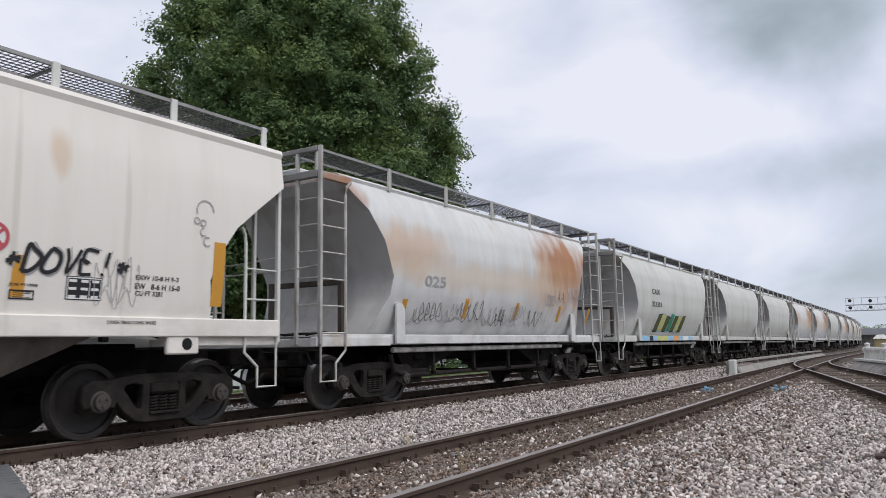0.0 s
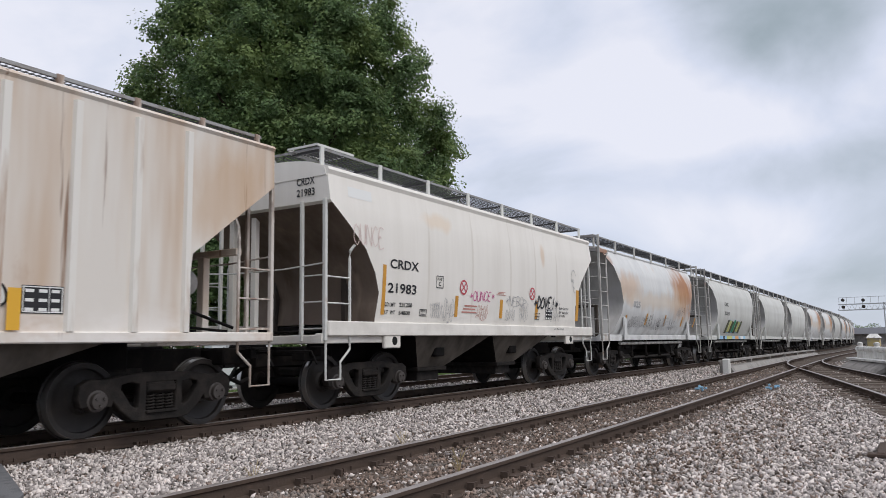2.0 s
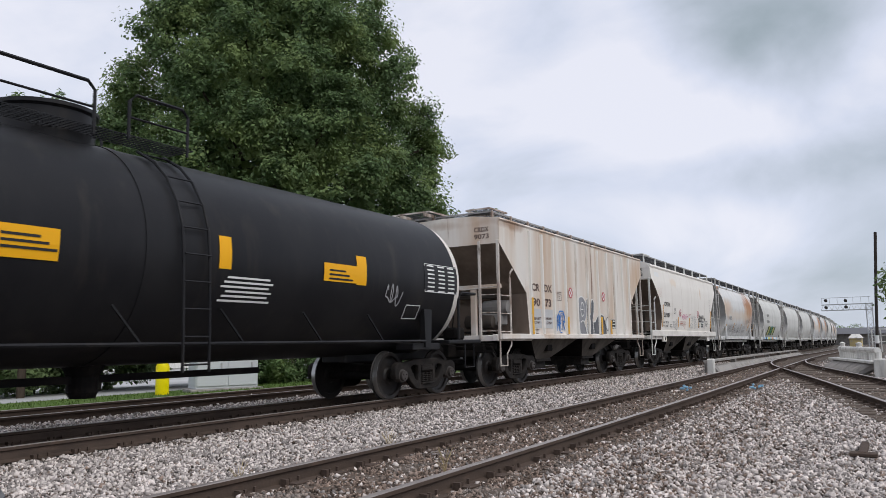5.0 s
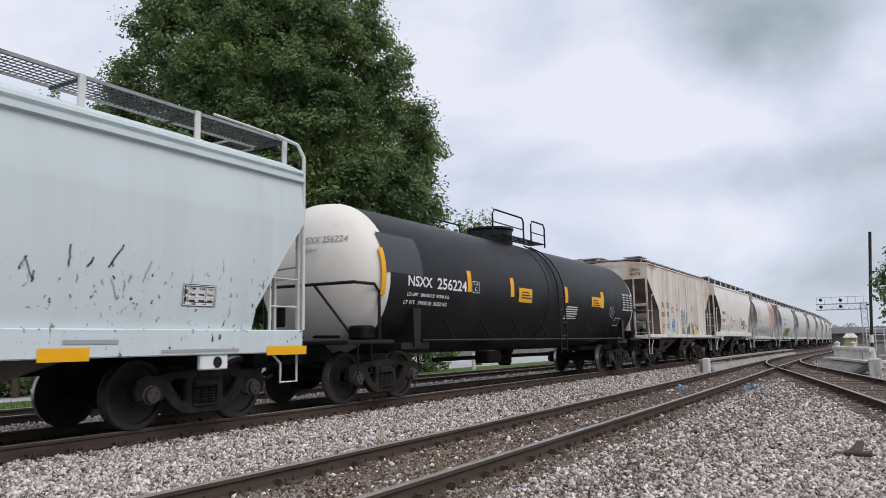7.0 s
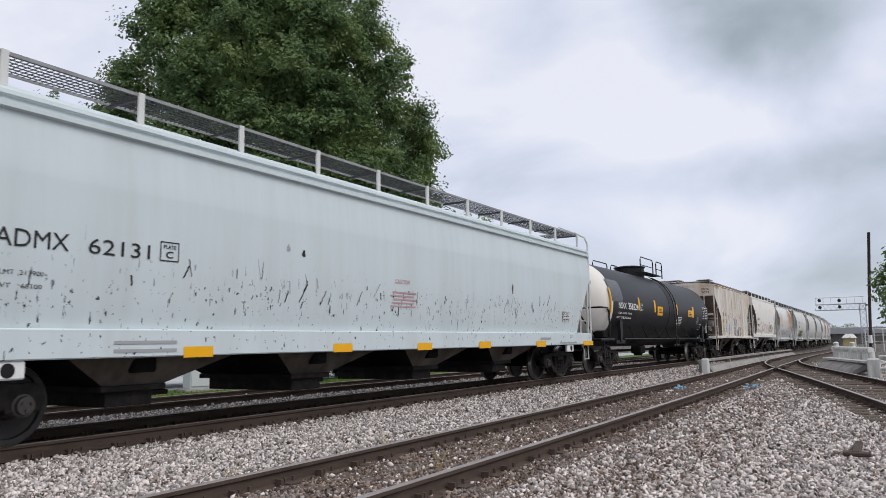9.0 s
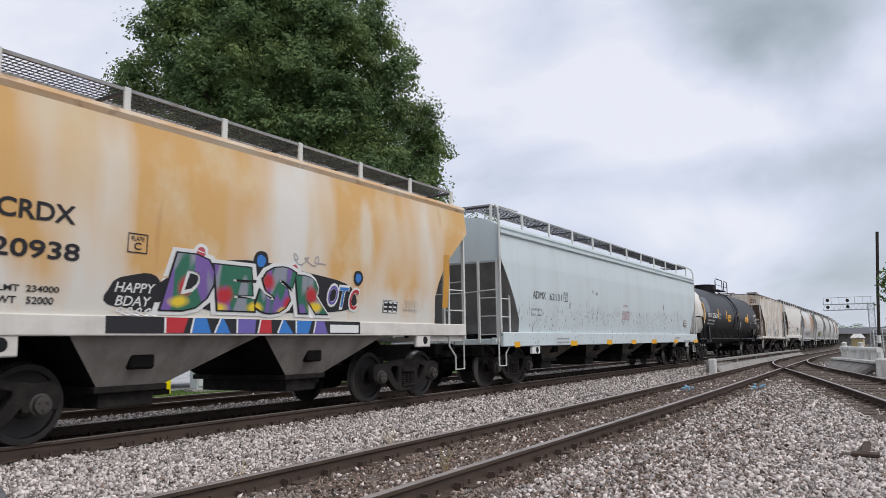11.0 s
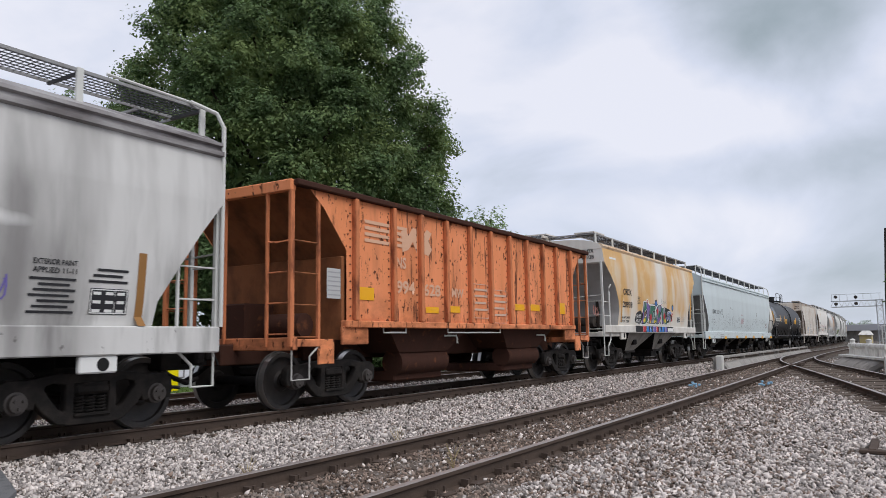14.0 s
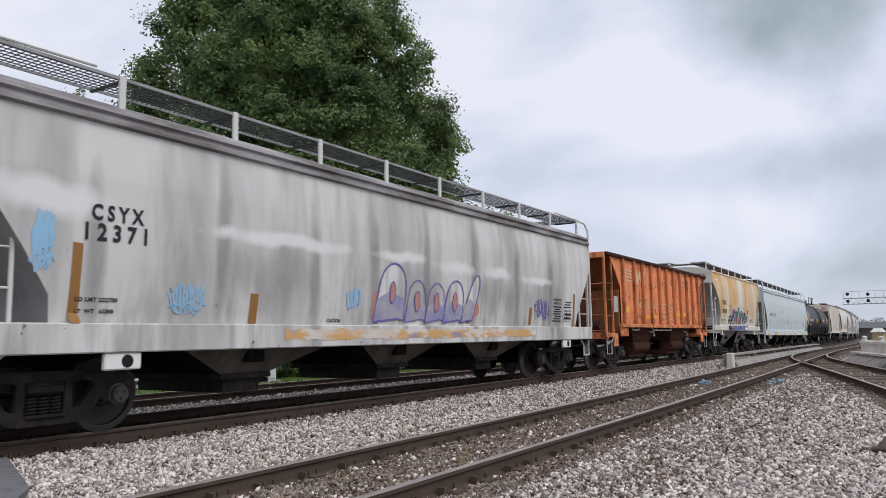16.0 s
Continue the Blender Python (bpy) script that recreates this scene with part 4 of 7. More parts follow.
def covered_hopper(car, x0, x1, rows, roof, paint, slope, bays, trucks, sill, z_sill, post_top, z_in, board_z, board_step, slope_top, keyed=True, ladder_mat=None, end_paint=None, brake=1, pitch=0.075, bay_mat=None, trim=None, roof_mat=None):
    lm = ladder_mat or rail_white
    full = fine(rows)
    for sgn in (-1, 1):
        part("side_panel", loft_side(full, x0, x1, sgn), paint, car, smooth=True)
    for x, out in ((x0, -1), (x1, 1)):
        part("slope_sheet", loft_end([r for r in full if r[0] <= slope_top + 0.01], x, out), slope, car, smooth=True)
        part("end_sheet", loft_end([r for r in full if r[0] >= slope_top - 0.08], x, out), end_paint or paint, car)
        corner(car, x, out, lm, z_sill, post_top, z_in)
        end_gear(car, x, out, lm, z_sill, (out > 0) == (brake > 0), trim or paint)
    inset = rows[-1][2]
    part("roof", roof_shape(x0 + inset, x1 - inset, roof), roof_mat or trim or paint, car, smooth=True)
    z0, z1, w = sill
    for sgn in (-1, 1):
        a, b = sorted((sgn * w, sgn * (w - 0.10)))
        part("side_sill", Shape().slab(x0 + 0.02, x1 - 0.02, a, b, z0, z1, 0.015), trim or paint, car)
    part("center_sill", Shape().slab(x0 + 1.5, x1 - 1.5, -0.3, 0.3, 0.74, 1.15, 0.02), frame_steel, car)
    part("underframe", Shape().box(x0 + rows[0][2], x1 - rows[0][2], -rows[0][1] + 0.05, rows[0][1] - 0.05, rows[0][0] - 0.12, rows[0][0] - 0.02), frame_steel, car)
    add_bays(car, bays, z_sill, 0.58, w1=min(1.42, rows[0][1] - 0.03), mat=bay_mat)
    boards(car, x0 + 0.05, x1 - 0.05, board_z, lm, board_step, z_roof=roof[0][0] + 0.05, pitch=pitch)
    hatches(car, x0, x1, roof[-1][0], paint)
    for t in trucks:
        add_truck(car, t, keyed)


def jack_pads(car, xs, z0, z1, w, mat):
    for x in xs:
        s = Shape().slab(x - 0.24, x + 0.24, -w - 0.02, -w + 0.06, z0, z1, 0.02)
        pad = part("jacking_pad", s, mat, car)
        part("jacking_hole", Shape().lathe([(-0.028, 0.001), (-0.026, 0.075), (-0.02, 0.078)], 16, (x + 0.05, -w, (z0 + z1) / 2)), BLACK_MAT, pad)


yellow_bar = material("yellow_bar", (0.72, 0.40, 0.05), 0.5)
BLACK_MAT = material("shadow_black", BLACK, 0.9)
ROOF_A = [(3.86, 1.52), (3.93, 1.55), (3.99, 1.52), (4.02, 1.40), (4.12, 0.8), (4.15, 0.0)]


def small_hopper(car, rnd_bay):
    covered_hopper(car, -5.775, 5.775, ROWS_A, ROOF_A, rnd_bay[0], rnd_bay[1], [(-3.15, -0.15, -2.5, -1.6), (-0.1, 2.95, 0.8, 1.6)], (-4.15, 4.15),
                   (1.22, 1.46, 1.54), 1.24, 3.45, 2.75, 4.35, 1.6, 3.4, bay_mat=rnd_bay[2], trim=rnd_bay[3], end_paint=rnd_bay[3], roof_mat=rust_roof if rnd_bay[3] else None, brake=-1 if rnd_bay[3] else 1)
    jack_pads(car, (-4.0, 4.1), 1.0, 1.26, 1.5, rnd_bay[3] or rnd_bay[0])
    for x, out in ((-5.6, -1), (5.6, 1)):
        for y in (0.3, 0.85):
            part("end_post", Shape().slab(x - 0.05, x + 0.05, y - 0.06, y + 0.06, 1.2, 3.5, 0.01), rnd_bay[3] or rnd_bay[0], car)


def arched_end(car, x, out, z0, z1, w, mat):
    """The rounded top of an end sheet."""
    arc = [(-w * math.cos(math.pi * k / 14), z0 + (z1 - z0) * math.sin(math.pi * k / 14) ** 0.7) for k in range(15)]
    a, b = x - out * 0.02, x + out * 0.012
    n = len(arc)
    part("arched_end_sheet", Shape().add([(px, y, z) for px in (a, b) for y, z in arc], [tuple(range(n)), tuple(range(2 * n - 1, n - 1, -1))] + [(i, i + n, (i + 1) % n + n, (i + 1) % n) for i in range(n)]), mat, car)


def mark_text(car, rows, width, mat, bold=0.02):
    for t, x0, x1, z0, z1 in rows:
        write(t, x0, x1, z0, z1, mat, car, width, bold=bold)


# white covered hopper
WA = lambda z: level(ROWS_A, z) if z > 1.47 else 1.54
car_a = start_car("covered_hopper_car", "white covered hopper car with black lettering and small graffiti tags", 2.17)
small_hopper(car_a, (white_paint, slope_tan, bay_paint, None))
end_walkway(car_a, -5.775, 4.40, rail_white)
arched_end(car_a, -5.775, -1, 3.84, 4.2, 1.5, white_paint)
TEXT_A = [("CRDX", -4.17, -3.26, 2.42, 2.59), ("21983", -4.22, -3.32, 1.98, 2.16), ("LD LMT", -4.27, -3.96, 1.74, 1.81), ("231200", -3.84, -3.43, 1.74, 1.82), ("LT  WT", -4.27, -3.95, 1.60, 1.67), ("54800", -3.84, -3.48, 1.60, 1.67), ("EXW 10-8 H 9-3", 3.35, 3.96, 1.90, 1.96), ("EW   8-6 H 15-0", 3.35, 3.99, 1.79, 1.86), ("CU FT 3281", 3.36, 3.74, 1.71, 1.77), ("2 INCH TREAD COND. SHOES", 3.01, 3.66, 1.37, 1.41), ("JOB F11098", 1.89, 2.19, 1.74, 1.78)]
mark_text(car_a, TEXT_A, WA, letter_black)
tag("*OUNCE*", -1.34, -0.24, 1.97, 2.17, spray_pink, car_a, WA, 1, 0.018)
tag("*NEBO>", 0.28, 1.40, 1.90, 2.12, letter_gray, car_a, WA, 2, 0.016)
tag("*DOVE!*", 1.78, 3.24, 1.90, 2.17, letter_black, car_a, WA, 3, 0.040, 0.25, 0.012)
tag("*DOVE!*", 1.81, 3.26, 1.87, 2.19, letter_gray, car_a, WA, 3, 0.012, 0.25, 0.009)
tag("OUNCE", -5.2, -4.35, 2.75, 3.1, letter_pink_faint, car_a, WA, 4, 0.014, 0.0)
curls = [stroke([(x + r * math.cos(a * 0.5), z + r * math.sin(a * 0.5)) for a in range(a0, a1)], 0.018) for x, z, r, a0, a1 in ((4.32, 2.86, 0.14, 0, 8), (4.19, 2.72, 0.04, 0, 13), (4.29, 2.70, 0.04, 0, 13), (4.30, 2.58, 0.05, 3, 12), (4.37, 2.46, 0.06, 2, 12))]
for c in curls:
    strips("graffiti", c, letter_gray, car_a, WA, 0.01)
MARK_A = [("bar", -4.38, -4.28, 1.59, 2.47), ("bar", -1.90, -1.78, 1.60, 2.03), ("bar", 0.04, 0.18, 1.61, 2.03), ("bar", 1.91, 2.05, 1.63, 2.07), ("bar", 4.49, 4.68, 1.62, 2.47), ("plate", -2.64, -2.38, 2.15, 2.39), ("x", -1.74, -1.44, 2.08, 2.35), ("x", 1.55, 1.85, 2.10, 2.37), ("panel", 2.50, 2.93, 1.63, 1.89), ("sq", 1.90, 2.16, 1.61, 1.71), ("sq", -3.17, -2.93, 1.59, 1.72), ("patch", -5.30, -4.66, 3.54, 3.72), ("warn", -1.62, -1.00, 1.68, 1.88), ("warn", -0.14, 0.29, 2.12, 2.21)]
put_marks(car_a, MARK_A, WA, {"ink": letter_black, "warn": spray_salmon})
for i, (x, z, a, b) in enumerate(((-2.6, 1.75, 0.22, 0.2), (-2.15, 1.72, 0.28, 0.28), (-0.75, 1.72, 0.3, 0.2), (0.55, 1.70, 0.3, 0.16), (1.25, 1.78, 0.25, 0.25), (3.1, 1.85, 0.3, 0.35))):
    scribble(x - a, x + a, z - b, z + b, spray_salmon if i == 2 else letter_gray, car_a, WA, i + 3, 5, 0.009)
for z, t in ((3.72, "CRDX"), (3.53, "21983")):
    write(t, 0.85, 1.25, z, z + 0.13, letter_black, car_a, WA, end=-5.785)

# rusty cylindrical hopper
WB = lambda z: level(ROWS_B, z)
ROOF_B = [(3.92, 1.24), (3.97, 1.27), (4.02, 1.2), (4.1, 0.7), (4.14, 0.0)]


def round_hopper(car, half, paint, trucks, keyed=True, pitch=0.075):
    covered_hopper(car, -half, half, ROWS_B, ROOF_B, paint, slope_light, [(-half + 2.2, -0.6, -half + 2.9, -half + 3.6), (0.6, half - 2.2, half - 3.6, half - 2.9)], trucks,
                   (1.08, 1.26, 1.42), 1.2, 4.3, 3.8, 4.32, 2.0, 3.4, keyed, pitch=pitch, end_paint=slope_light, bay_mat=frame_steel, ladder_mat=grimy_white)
    for sgn in (-1, 1):
        for x, out in ((-half, -1), (half, 1)):
            part("roof_beam", Shape().slab(min(x, x - out * 0.8), max(x, x - out * 0.8), sgn * 1.42 - 0.04, sgn * 1.42 + 0.04, 3.78, 3.9, 0.01), paint, car)
            c = x - out * 2.1
            part("bolster_plate", Shape().prism([(c - 0.13, 1.1), (c + 0.13, 1.1), (c + 0.13, 1.72), (c + 0.05, 1.82), (c - 0.13, 1.82)], sgn * 1.50 - 0.02, sgn * 1.50 + 0.02), paint, car)
    for x, out in ((-half, -1), (half, 1)):
        part("roof_crossbeam", Shape().slab(x - 0.05, x + 0.05, -1.42, 1.42, 3.78, 3.9, 0.01).slab(x - 0.04, x + 0.04, -1.42, 1.42, 4.22, 4.3, 0.01), slope_gray, car)
    s = Shape().tube([(-half + 2.2, -1.25, 0.98), (-1.0, -1.25, 0.98), (half - 2.4, -1.25, 0.98)], 0.05, 8)
    part("air_pipe", s, grimy_white, car, smooth=True)
    s = Shape()
    s.tube([(-half + 2.2, -1.2, 0.9), (-half + 2.3, -1.2, 0.6), (-half + 2.9, -1.1, 0.5), (half - 3.0, -1.1, 0.5)], 0.045, 8)
    for x in (-2.4, -0.8, 0.8, 2.4):
        s.box(x - 0.03, x + 0.03, -1.25, -0.2, 0.5, 0.55).box(x - 0.03, x + 0.03, -1.2, -1.14, 0.5, 1.1)
    part("unloading_pipe", s, cast_steel, car)


car_b = start_car("covered_hopper_car", "gray cylindrical hopper car streaked with orange rust", 14.93)
round_hopper(car_b, 6.06, rusty_paint, (-4.2, 4.7))
TEXT_B = [("025", -3.24, -2.50, 2.17, 2.38)]
mark_text(car_b, TEXT_B, WB, letter_gray)
MARK_B = [("bar", -3.87, -3.71, 1.59, 1.90)]
put_marks(car_b, MARK_B, WB, {"ink": letter_black})
rnd = random.Random(9)
for i in range(22):
    x = -3.5 + 0.39 * i + rnd.uniform(-0.1, 0.1)
    hgt = rnd.uniform(0.3, 0.55)
    z = 1.42 + 0.035 * i * (i > 14) + rnd.uniform(0, 0.1)
    scribble(x - 0.3, x + rnd.uniform(0.25, 0.7), z, z + hgt, (letter_gray, letter_black, letter_gray_pale, letter_gray)[i % 4], car_b, WB, 60 + i, rnd.choice((2, 3, 4)), rnd.uniform(0.012, 0.02), 0.009 + 0.0005 * i)
for x in (-1.6, 0.7, 3.1, 5.1):
    sheet("reflector_strip", rect(x - 0.07, x + 0.07, 1.6, 2.0), amber, car_b, WB, 0.006)

car_c = start_car("covered_hopper_car", "pale gray cylindrical hopper car with bright graffiti along the sill", 28.75)
round_hopper(car_c, 6.25, fleet_paint, (-4.7, 4.7), pitch=0.08)
TEXT_C = [("CAIX", -2.93, -2.00, 2.71, 2.89), ("323313", -2.94, -1.80, 2.27, 2.45)]
mark_text(car_c, TEXT_C, WB, letter_black)
for i in range(7):
    x = -2.0 + 0.52 * i
    o = [(x - 0.28, 1.42), (x - 0.02, 2.0 + 0.08 * (i % 2)), (x + 0.42, 2.06 - 0.06 * (i % 3)), (x + 0.16, 1.42)]
    sheet("graffiti", o, (spray_olive, spray_yellow_green, spray_olive, spray_green)[i % 4], car_c, WB, 0.006 + 0.001 * i)
    strips("graffiti_outline", stroke(o + o[:1], 0.04), (letter_black, spray_sky)[i % 2], car_c, WB, 0.016 + 0.001 * i)
SC = lambda z: 1.42
for i, (wide, mt) in enumerate(((1.1, spray_sky), (0.4, letter_black), (0.5, spray_sky), (1.3, spray_yellow_green), (0.7, spray_sky), (0.9, spray_peach), (0.5, spray_sky), (0.8, letter_white), (0.6, spray_sky))):
    x = -4.0 + sum((1.1, 0.4, 0.5, 1.3, 0.7, 0.9, 0.5, 0.8)[:i])
    sheet("graffiti", rect(x, x + wide, 1.09, 1.25), mt, car_c, SC, 0.006, 2)

# the string of cars ahead
car_k = start_car("covered_hopper_car", "pale gray cylindrical hopper car in a long string", 41.65)
round_hopper(car_k, 5.85, fleet_paint, (-4.2, 4.2), False, 0.12)
car_r = start_car("covered_hopper_car", "rust-streaked cylindrical hopper car in a long string", 66.05)
round_hopper(car_r, 5.75, rusty_paint, (-4.2, 4.2), False, 0.12)
for i, (s, kind) in enumerate([(53.6, 0), (78.1, 1), (90.3, 0), (102.5, 1), (114.7, 1), (126.9, 0), (139.1, 1), (151.3, 1), (163.5, 0), (175.7, 1), (187.9, 1), (200.1, 0)]):
    TRAIN.append((copy_thing((car_k, car_r)[kind], pose(s, 0, 0)), s))

# ribbed tan hopper
WD = lambda z: 1.52
car_d = start_car("covered_hopper_car", "rust-stained tan covered hopper car with ribbed sides and gray graffiti", -10.56)
ROOF_D = [(3.96, 1.52), (4.0, 1.55), (4.04, 1.52), (4.12, 0.8), (4.15, 0.0)]
covered_hopper(car_d, -5.76, 5.76, ROWS_D, ROOF_D, tan_paint, slope_tan, [(-3.95, -0.25, -2.75, -1.95), (-0.2, 3.5, 0.7, 1.5)], (-4.15, 4.2),
               (1.14, 1.27, 1.56), 1.24, 3.5, 2.85, 4.22, 1.0, 3.43, ladder_mat=stained_white, brake=-1)
for x, out in ((-5.3, -1), (5.3, 1)):
    s = Shape().slab(x - 0.06, x + 0.06, -0.62, -0.48, 1.2, 2.4, 0.01).slab(x - 0.06, x + 0.06, 0.62, 0.78, 1.2, 2.4, 0.01)
    part("end_post", s.slab(x - 0.05, x + 0.05, -1.3, 1.3, 2.38, 2.48, 0.01), tan_paint, car_d)
    s = Shape().lathe([(-0.42, 0.05), (-0.38, 0.17), (0.0, 0.19), (0.3, 0.17), (0.36, 0.05)], 18, (x - out * 0.75, -0.75, 1.95))
    part("air_reservoir", s.slab(x - out * 0.75 - 0.2, x - out * 0.75 + 0.2, -1.0, -0.4, 1.5, 1.78, 0.03), slope_gray, car_d, smooth=False)
    part("brake_rod", Shape().tube([(x, -1.2, 1.34), (x - out * 0.6, -0.9, 1.6), (x - out * 1.1, -0.6, 1.5)], 0.025, 6), frame_steel, car_d)
    part("brake_rod", Shape().tube([(x, 0.1, 1.3), (x - out * 0.2, 0.1, 2.3)], 0.02, 6), frame_steel, car_d)
RIBS_D = [-4.08, -3.32, -2.57, -1.72, -0.85, 0.07, 1.0, 1.85, 2.65, 3.45, 4.2]
for x in RIBS_D:
    for sgn in (-1, 1):
        o = [(x - 0.06, 1.57), (x - 0.04, 1.62), (x + 0.04, 1.62), (x + 0.06, 1.57)]
        part("side_rib", Shape().add([(px, sgn * (py - 0.05), z) for z in (1.27, 3.9) for px, py in o], [(0, 1, 5, 4), (1, 2, 6, 5), (2, 3, 7, 6), (0, 3, 2, 1), (4, 5, 6, 7)]), rib_paint, car_d)
TEXT_D = [("CR", -3.99, -3.50, 2.37, 2.57), ("DX", -3.19, -2.69, 2.38, 2.58), ("90", -3.96, -3.49, 1.98, 2.19), ("73", -3.16, -2.76, 1.99, 2.20), ("LD LMT", -3.89, -3.49, 1.63, 1.70), ("209300", -3.17, -2.78, 1.64, 1.71), ("LT WT", -3.87, -3.52, 1.52, 1.59), ("53700", -3.11, -2.79, 1.52, 1.60), ("WH", 1.40, 1.63, 1.59, 1.73), ("MER", -2.41, -1.81, 1.36, 1.72)]
mark_text(car_d, TEXT_D[:8], WD, letter_brown, 0.03)
for x0, x1 in ((-3.98, -3.42), (-3.22, -2.66)):
    sheet("paint_patch", rect(x0, x1, 1.42, 1.92), letter_gray_pale, car_d, WD, 0.004, 2)
for n, (t, x0, x1, z0, z1) in enumerate(TEXT_D[8:]):
    if t == "WH":
        write(t, x0, x1, z0, z1, letter_black, car_d, WD, "graffiti", lift=0.016, shear=0.2)
    else:
        tag("MER", x0, x1, z0 - 0.02, z1 + 0.05, spray_blue, car_d, WD, 5, 0.028, 0.05)
        tag("MER", x0 + 0.05, x1 - 0.02, z0 + 0.03, z1 + 0.1, spray_blue, car_d, WD, 6, 0.018, 0.1, 0.014)
        strips("graffiti", stroke(curve([(x0 + 0.1, z1 + 0.02), (x0 + 0.2, z1 + 0.16), (x1 - 0.15, z1 + 0.17), (x1 - 0.05, z1 + 0.04)]), 0.035), spray_blue, car_d, WD, 0.012)
MARK_D = [("bar", -4.12, -4.00, 1.26, 2.19), ("bar", -1.72, -1.59, 1.27, 1.75), ("bar", 1.06, 1.21, 1.27, 1.81), ("bar", 1.95, 2.09, 1.28, 1.72), ("plate", -2.30, -2.02, 2.19, 2.43), ("x", -1.47, -1.18, 2.31, 2.58), ("x", 1.34, 1.63, 2.33, 2.59), ("panel", 2.12, 2.58, 1.46, 1.76), ("sq", -3.82, -3.62, 1.27, 1.40)]
put_marks(car_d, MARK_D, WD, {"ink": letter_brown, "bar": yellow_bar, "bar_lift": 0.058})
PIECE_D = ((piece_pale, [(-0.66, 1.28), (-0.76, 1.9), (-0.74, 2.26), (-0.6, 2.36), (-0.35, 2.36), (-0.14, 2.22), (-0.08, 1.98), (-0.16, 1.76), (-0.32, 1.62), (-0.18, 1.45), (-0.12, 1.28)]),
           (piece_gray, [(-0.12, 1.28), (-0.05, 1.7), (-0.10, 2.24), (0.02, 2.35), (0.13, 2.28), (0.16, 1.95), (0.26, 1.9), (0.34, 2.26), (0.46, 2.34), (0.56, 2.24), (0.54, 2.0), (0.42, 1.7), (0.46, 1.28)]),
           (piece_gray, [(0.46, 1.28), (0.44, 1.62), (0.62, 1.66), (0.85, 1.82), (1.15, 1.9), (1.42, 1.84), (1.58, 1.62), (1.66, 1.28)]),
           (letter_white, [(1.62, 1.5), (1.62, 1.68), (1.74, 1.8), (1.92, 1.74), (1.96, 1.58), (1.84, 1.5), (1.74, 1.38)]))
for i, (mt, o) in enumerate(PIECE_D):
    sheet("graffiti", o, mt, car_d, WD, 0.006 + 0.0015 * i)
    strips("graffiti_outline", stroke(curve(o + o[:1], 4), 0.028), letter_black if i == 3 else letter_white, car_d, WD, 0.014 + 0.0015 * i)
for k, path in enumerate(([(-0.6, 1.98), (-0.5, 2.2), (-0.34, 2.12), (-0.34, 1.88), (-0.5, 1.8), (-0.6, 1.98), (-0.38, 2.0)], [(-0.62, 1.62), (-0.4, 1.66), (-0.2, 1.42), (-0.14, 1.3)], [(0.08, 1.66), (0.12, 1.3), (0.2, 1.66), (0.08, 1.7)])):
    strips("graffiti_outline", stroke(curve(path, 4), 0.03), letter_white, car_d, WD, 0.022 + 0.002 * k)
end_walkway(car_d, -5.76, 4.30, stained_white)
for z, t in ((3.72, "CRDX"), (3.55, "9073")):
    write(t, 0.85, 1.25, z, z + 0.12, letter_brown, car_d, WD, end=-5.77)

# tank car
car_e = start_car("tank_car", "black tank car with a white end and yellow reflector strips", -26.15)
TANK_R, TANK_Z = 1.50, 2.34
WE = lambda z: math.sqrt(max(0.2, (TANK_R + 0.004) ** 2 - (z - TANK_Z) ** 2))
part("tank_shell", Shape().lathe([(-7.45, TANK_R), (-6.0, TANK_R), (0.0, TANK_R), (6.0, TANK_R), (7.75, TANK_R)], 72, (0, 0, TANK_Z), "x"), tank_black, car_e, smooth=True)
head = [(0.0, TANK_R), (0.25, 1.45), (0.48, 1.28), (0.66, 0.98), (0.78, 0.6), (0.83, 0.25), (0.84, 0.01)]
part("tank_head", Shape().lathe([(-7.45 - a, r + 0.003) for a, r in head], 72, (0, 0, TANK_Z), "x"), tank_white, car_e, "off-white dished tank end", True)
part("tank_head", Shape().lathe([(7.75 + a, r + 0.003) for a, r in head], 72, (0, 0, TANK_Z), "x"), tank_white, car_e, "off-white dished tank end", True)
part("tank_band", Shape().lathe([(-1.0, TANK_R), (-1.0, TANK_R + 0.012), (-0.85, TANK_R + 0.012), (-0.85, TANK_R)], 60, (1.1, 0, TANK_Z), "x"), tank_black, car_e, smooth=True)
part("manway", Shape().lathe([(3.7, 0.62), (4.12, 0.62), (4.15, 0.66), (4.2, 0.66), (4.24, 0.4)], 28, (-0.4, 0, 0), "z"), tank_black, car_e, smooth=True)
part("manway_platform", grating(-1.6, 1.2, -1.0, -0.5, 3.86, 0.07), tank_black, car_e)
for y in (-1.0, 1.0):
    for xs in ((-2.2, -0.35), (0.15, 1.1)):
        top = 4.42
        part("platform_rail", Shape().tube([(xs[0], y, 3.8), (xs[0], y, top - 0.1), (xs[0] + 0.1, y, top), (xs[1] - 0.1, y, top), (xs[1], y, top - 0.1), (xs[1], y, 3.75)], 0.024, 6).tube([(xs[0], y, 4.1), (xs[1], y, 4.1)], 0.016, 6), tank_black, car_e)
arc = [(-math.sqrt(max(0, (TANK_R + 0.06) ** 2 - (z - TANK_Z) ** 2)), z) for z in (3.8, 3.6, 3.35, 3.0, 2.7, 2.34)] + [(-1.58, 1.9), (-1.6, 1.2), (-1.6, 0.75)]
lad = part("ladder", Shape().tube([(0.62, y, z) for y, z in arc], 0.022, 6).tube([(1.05, y, z) for y, z in arc], 0.022, 6), tank_black, car_e)
